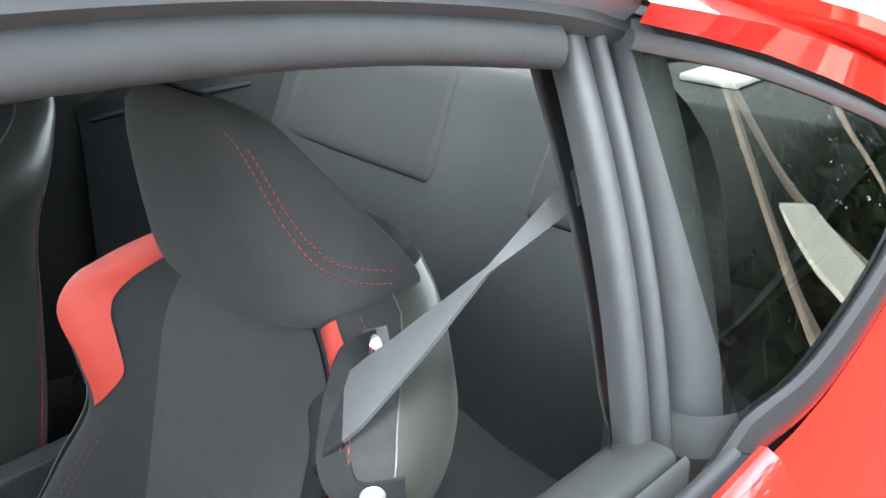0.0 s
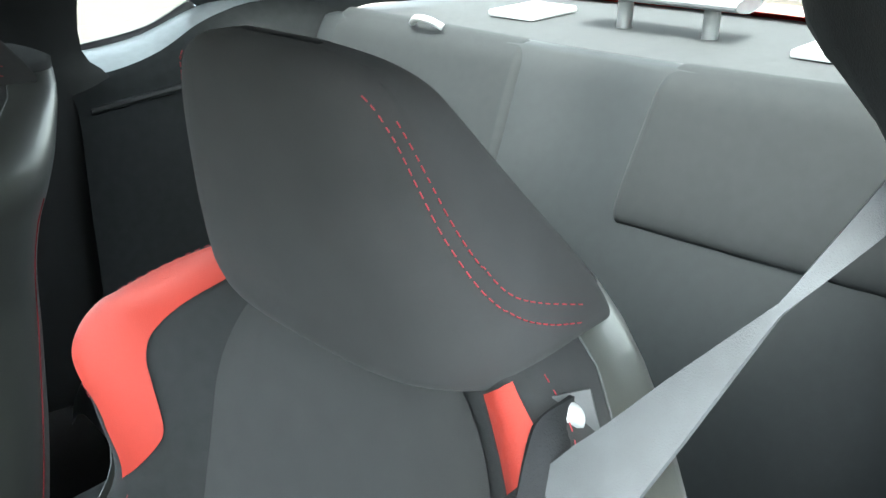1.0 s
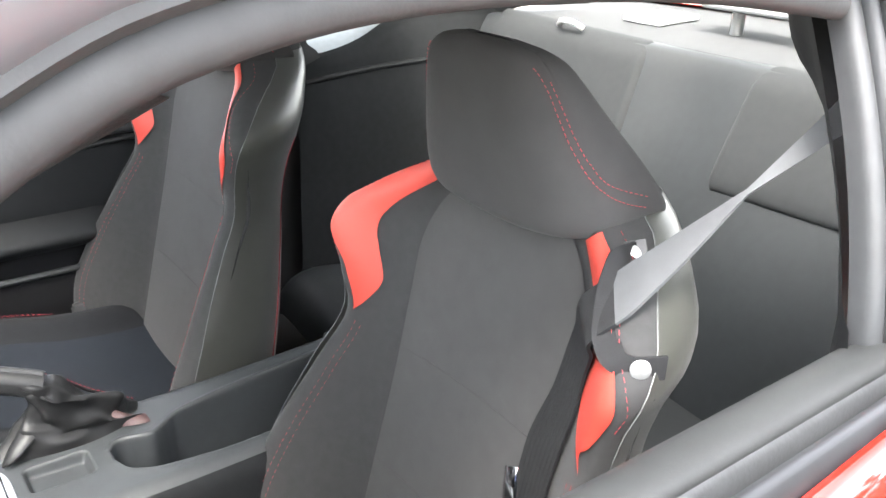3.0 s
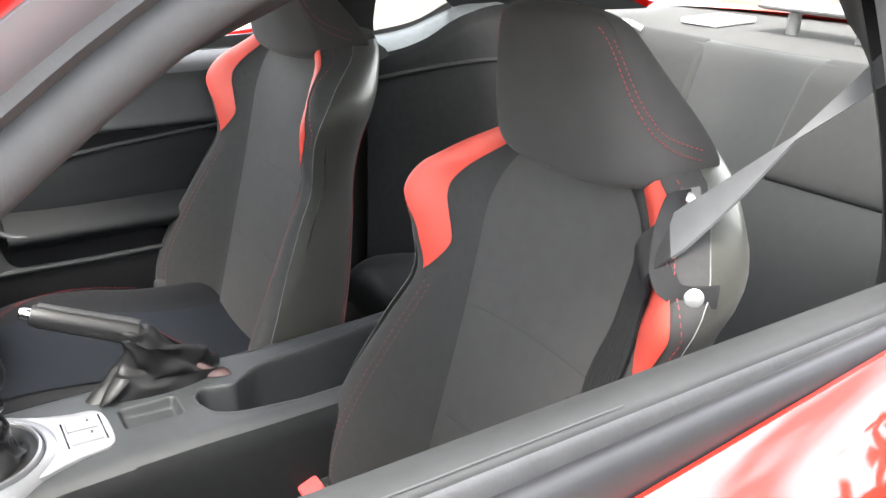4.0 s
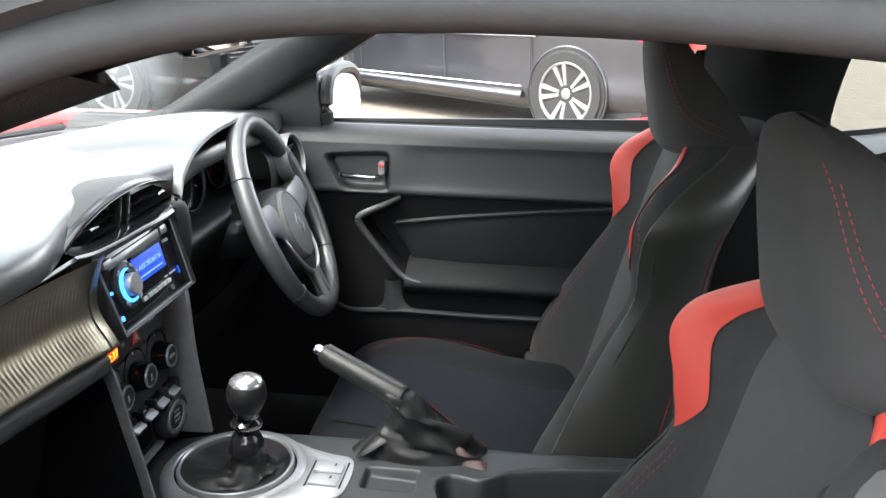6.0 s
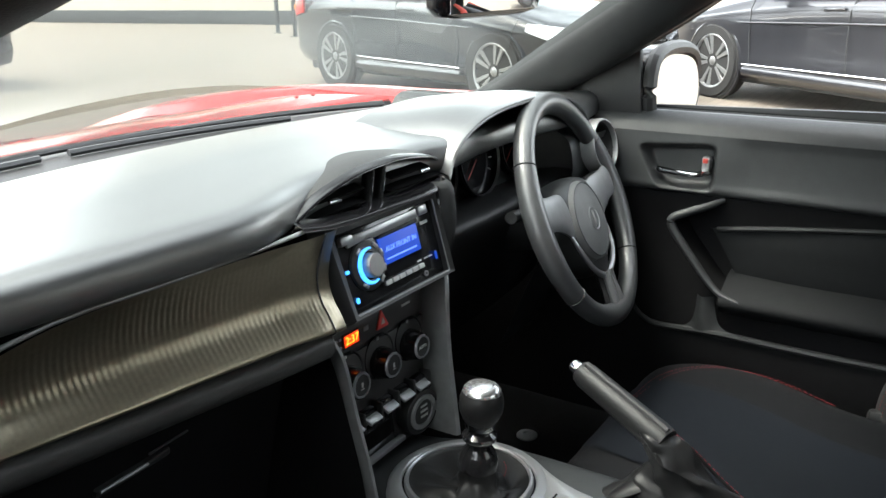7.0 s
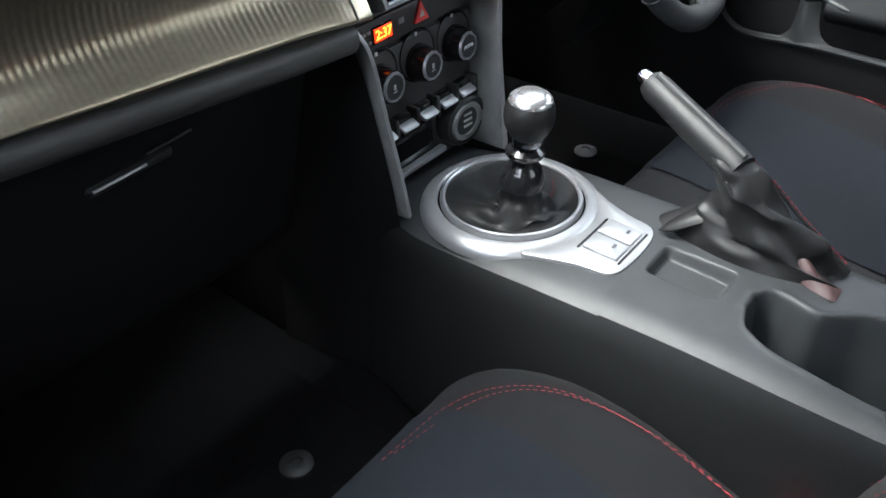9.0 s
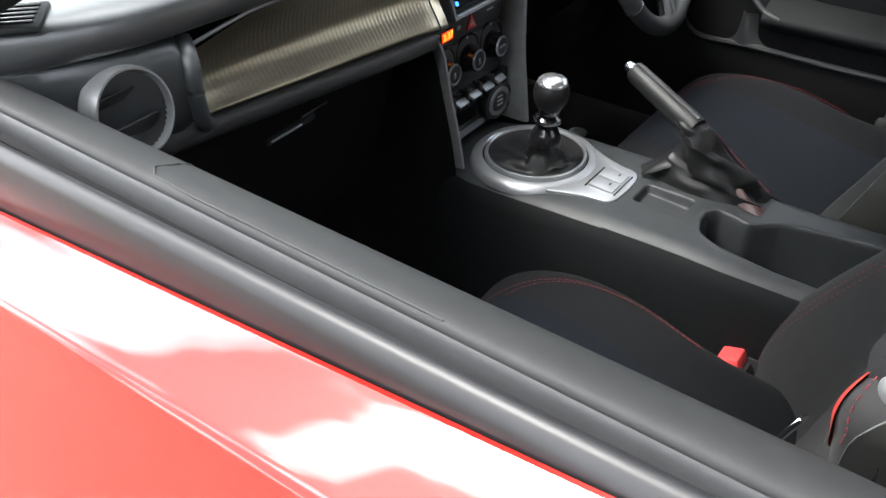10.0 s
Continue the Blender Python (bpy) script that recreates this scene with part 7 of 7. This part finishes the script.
        part("tail_lamp", net([[Vector((x, s * y, z)) for y, z in ((w * a, z0), (w * a, z0 + 0.14), (w * b, z0 + 0.16), (w * b, z0))] for x, a, b, z0 in ((-L - 0.005, 0.55, 0.35, 0.72), (-L + 0.01, 0.84, 0.5, 0.72), (-L + 0.14, 0.955, 0.9, 0.74), (-L + 0.34, 0.99, 0.96, 0.78))], 3, 2), "tail_red", c, "red tail lamp")
        part("tail_amber", obox(pose(-L + 0.09, s * w * 0.905, 0.83, 0, 0, s * 55), 0.12, 0.02, 0.05, 0.006), "amber_lens", c, "amber indicator")
        part("door_mirror", net([[Vector((L - 1.72 + x, s * (w + 0.10 + dx), 0.98 + dz)) for dx, dz in ((-0.09, -0.05), (-0.1, 0.05), (0.06, 0.07), (0.09, 0.0), (0.05, -0.06))] for x in (-0.03, 0.0, 0.06, 0.10)], 2, 3, True, True), paint, c)
        for x in (fx, rx):
            part("wheel_arch", lathe([(0.352, -0.02), (0.360, 0.004), (0.372, 0.0), (0.372, -0.03)], axis((x, s * (w - 0.012), 0.34), (0, s, 0)), 40), paint, c)
            part("arch_liner", lathe([(0.0, 0.0), (0.352, 0.0), (0.352, -0.05)], axis((x, s * (w - 0.008), 0.34), (0, s, 0)), 36), "tyre", c)
            road_wheel(c, axis((x, s * (w + 0.012), 0.34), (0, s, 0)), rim_mat=rims)
    part("grille", box(L - 0.035, L + 0.004, -0.42, 0.42, 0.48, 0.64, 0.01), "gloss_black", c, "dark radiator grille")
    for k in range(4):
        part("grille_bar", box(L - 0.02, L + 0.014, -0.40, 0.40, 0.495 + 0.036 * k, 0.507 + 0.036 * k, 0.003), "chrome", c)
    part("number_plate", box(L - 0.01, L + 0.012, -0.26, 0.26, 0.36, 0.46, 0.003), "pale_panel", c)
    part("plate_bar", box(L + 0.012, L + 0.015, -0.21, 0.21, 0.385, 0.435, 0.001), "rubber", c)
    part("rear_plate", box(-L - 0.012, -L + 0.01, -0.26, 0.26, 0.60, 0.70, 0.003), "plate_yellow", c)
    part("plate_bar", box(-L - 0.015, -L - 0.012, -0.21, 0.21, 0.625, 0.675, 0.001), "rubber", c)
    return c


parked_car("parked_saloon", "dark grey saloon with twin-spoke alloy wheels and yellow rear plate", (7.285, -0.01, 0.0), 55, "grey_paint", rims="dark_silver")
parked_car("parked_saloon", "black saloon with clear head lamps parked across the yard", (6.87, 4.05, 0.0), -106, "black_paint", 4.2, 1.72, rims="dark_silver")
parked_car("parked_saloon", "black saloon parked further up the yard", (2.7, 9.98, 0.0), 170, "black_paint", rims="dark_silver")

# low wall and two slim posts at the end of the yard
wall = part("wall", box(-9, 9, -0.15, 0.15, 0, 1.9, 0.02), "render_wall")
wall.matrix_world = pose(15.6, 17.0, 0, 0, 0, 98)
tagged(wall, "low cream rendered wall at the end of the yard", "wall", kind="structure")
part("wall_plinth", box(-9, 9, 0.15, 0.19, 0, 0.35, 0.01), "rubber_grey", wall, "grey plinth")
for x, y in ((13.13, 12.67), (12.44, 11.54)):
    po = thing("post", "slim grey metal post standing in the paving", "post", "posts at the wall", at=(x, y, 0))
    part("shaft", tube([(0, 0, 0), (0, 0, 2.6)], 0.045, 12), "rubber_grey", po)
    part("foot_plate", lathe([(0.10, 0), (0.10, 0.012), (0.05, 0.02)], pose(0, 0, 0), 16), "rubber_grey", po)

# planted bank with posts beside the car
rng = random.Random(4)
bank = part("planting_bed", net([[Vector((x, y, z + 0.06 * math.sin(3 * x + 2 * y))) for x, z in ((-9, 0.5), (-6, 0.55), (-4, 0.42), (-2.9, 0.2), (-2.6, -0.02))] for y in (-11, -8.5, -6.5, -4.5, -2.6, -2.3)], 4, 4), "soil")
tagged(bank, "dark bare soil bed beside the paving", "planting bed", kind="structure")


def shrub(x, y, h, spread, n):
    sh = thing("shrub", "tall dense dark green shrub in the soil bed", "shrub", "shrubs in the bed", at=(x, y, 0.25))
    for k in range(5):
        a, l = rng.uniform(0, 6.28), rng.uniform(0.5, 0.9)
        tip = Vector((spread * 0.6 * math.cos(a), spread * 0.6 * math.sin(a), h * l))
        part("stem", tube(cr([(0, 0, -0.15), tuple(tip * 0.4 + Vector((0, 0, 0.1))), tuple(tip)], 4), [0.022, 0.021, 0.02, 0.018, 0.016, 0.013, 0.011, 0.009, 0.006], 6), "bark", sh)
    v, f = [], []
    for k in range(n):
        r, a, t = spread * rng.random() ** 0.5, rng.uniform(0, 6.28), rng.uniform(0.08, 1)
        c = Vector((r * math.cos(a) * (1.1 - 0.5 * t), r * math.sin(a) * (1.1 - 0.5 * t), h * t * rng.uniform(0.8, 1.05)))
        d = Vector((rng.uniform(-1, 1), rng.uniform(-1, 1), rng.uniform(-0.6, 0.8))).normalized()
        e = d.orthogonal().normalized()
        l, w = rng.uniform(0.08, 0.17), rng.uniform(0.04, 0.08)
        o = len(v)
        v += [c - d * l, c + e * w + d * 0.01, c + d * l, c - e * w + d * 0.01]
        f.append((o, o + 1, o + 2, o + 3))
    part("foliage", (v, f), "leaf", sh, smooth=False)


for x, y, h, sp, n in ((-4.6, -3.9, 4.2, 1.5, 4200), (-6.2, -3.6, 5.4, 1.8, 4800), (-5.0, -5.8, 5.2, 1.8, 4800), (-4.4, -8.0, 5.0, 1.8, 4200), (-7.6, -5.6, 6.2, 2.0, 4800), (-3.9, -10.2, 4.6, 1.8, 3600), (-7.2, -8.6, 6.0, 2.2, 4400)):
    shrub(x, y, h, sp, n)
for x, y, tilt in ((-2.85, -3.4, 8), (-2.9, -4.7, -9), (-2.95, -5.6, 6)):
    ps = thing("timber_post", "weathered timber post leaning in the soil bed", "post", "timber posts", at=(x, y, 0.1))
    sp_ = part("stake", box(-0.03, 0.03, -0.03, 0.03, -0.1, 2.1, 0.006), "timber", ps)
    sp_.rotation_euler = (radians(tilt), radians(tilt * 0.7), 0)
bd = thing("board", "cream painted board leaning in the soil bed", "board", at=(-2.76, -3.98, 0.1))
pl_ = part("plank", box(-0.02, 0.02, -0.19, 0.19, -0.12, 1.28, 0.008), "cream_board", bd)
pl_.rotation_euler = (radians(12), radians(-8), 0)
# road wheels of the red coupe
for s in (-1, 1):
    for y in (1.26, -1.34):
        road_wheel(shell, axis((s * 0.862, y, 0.312), (s, 0, 0)), r=0.312, rim=0.225)
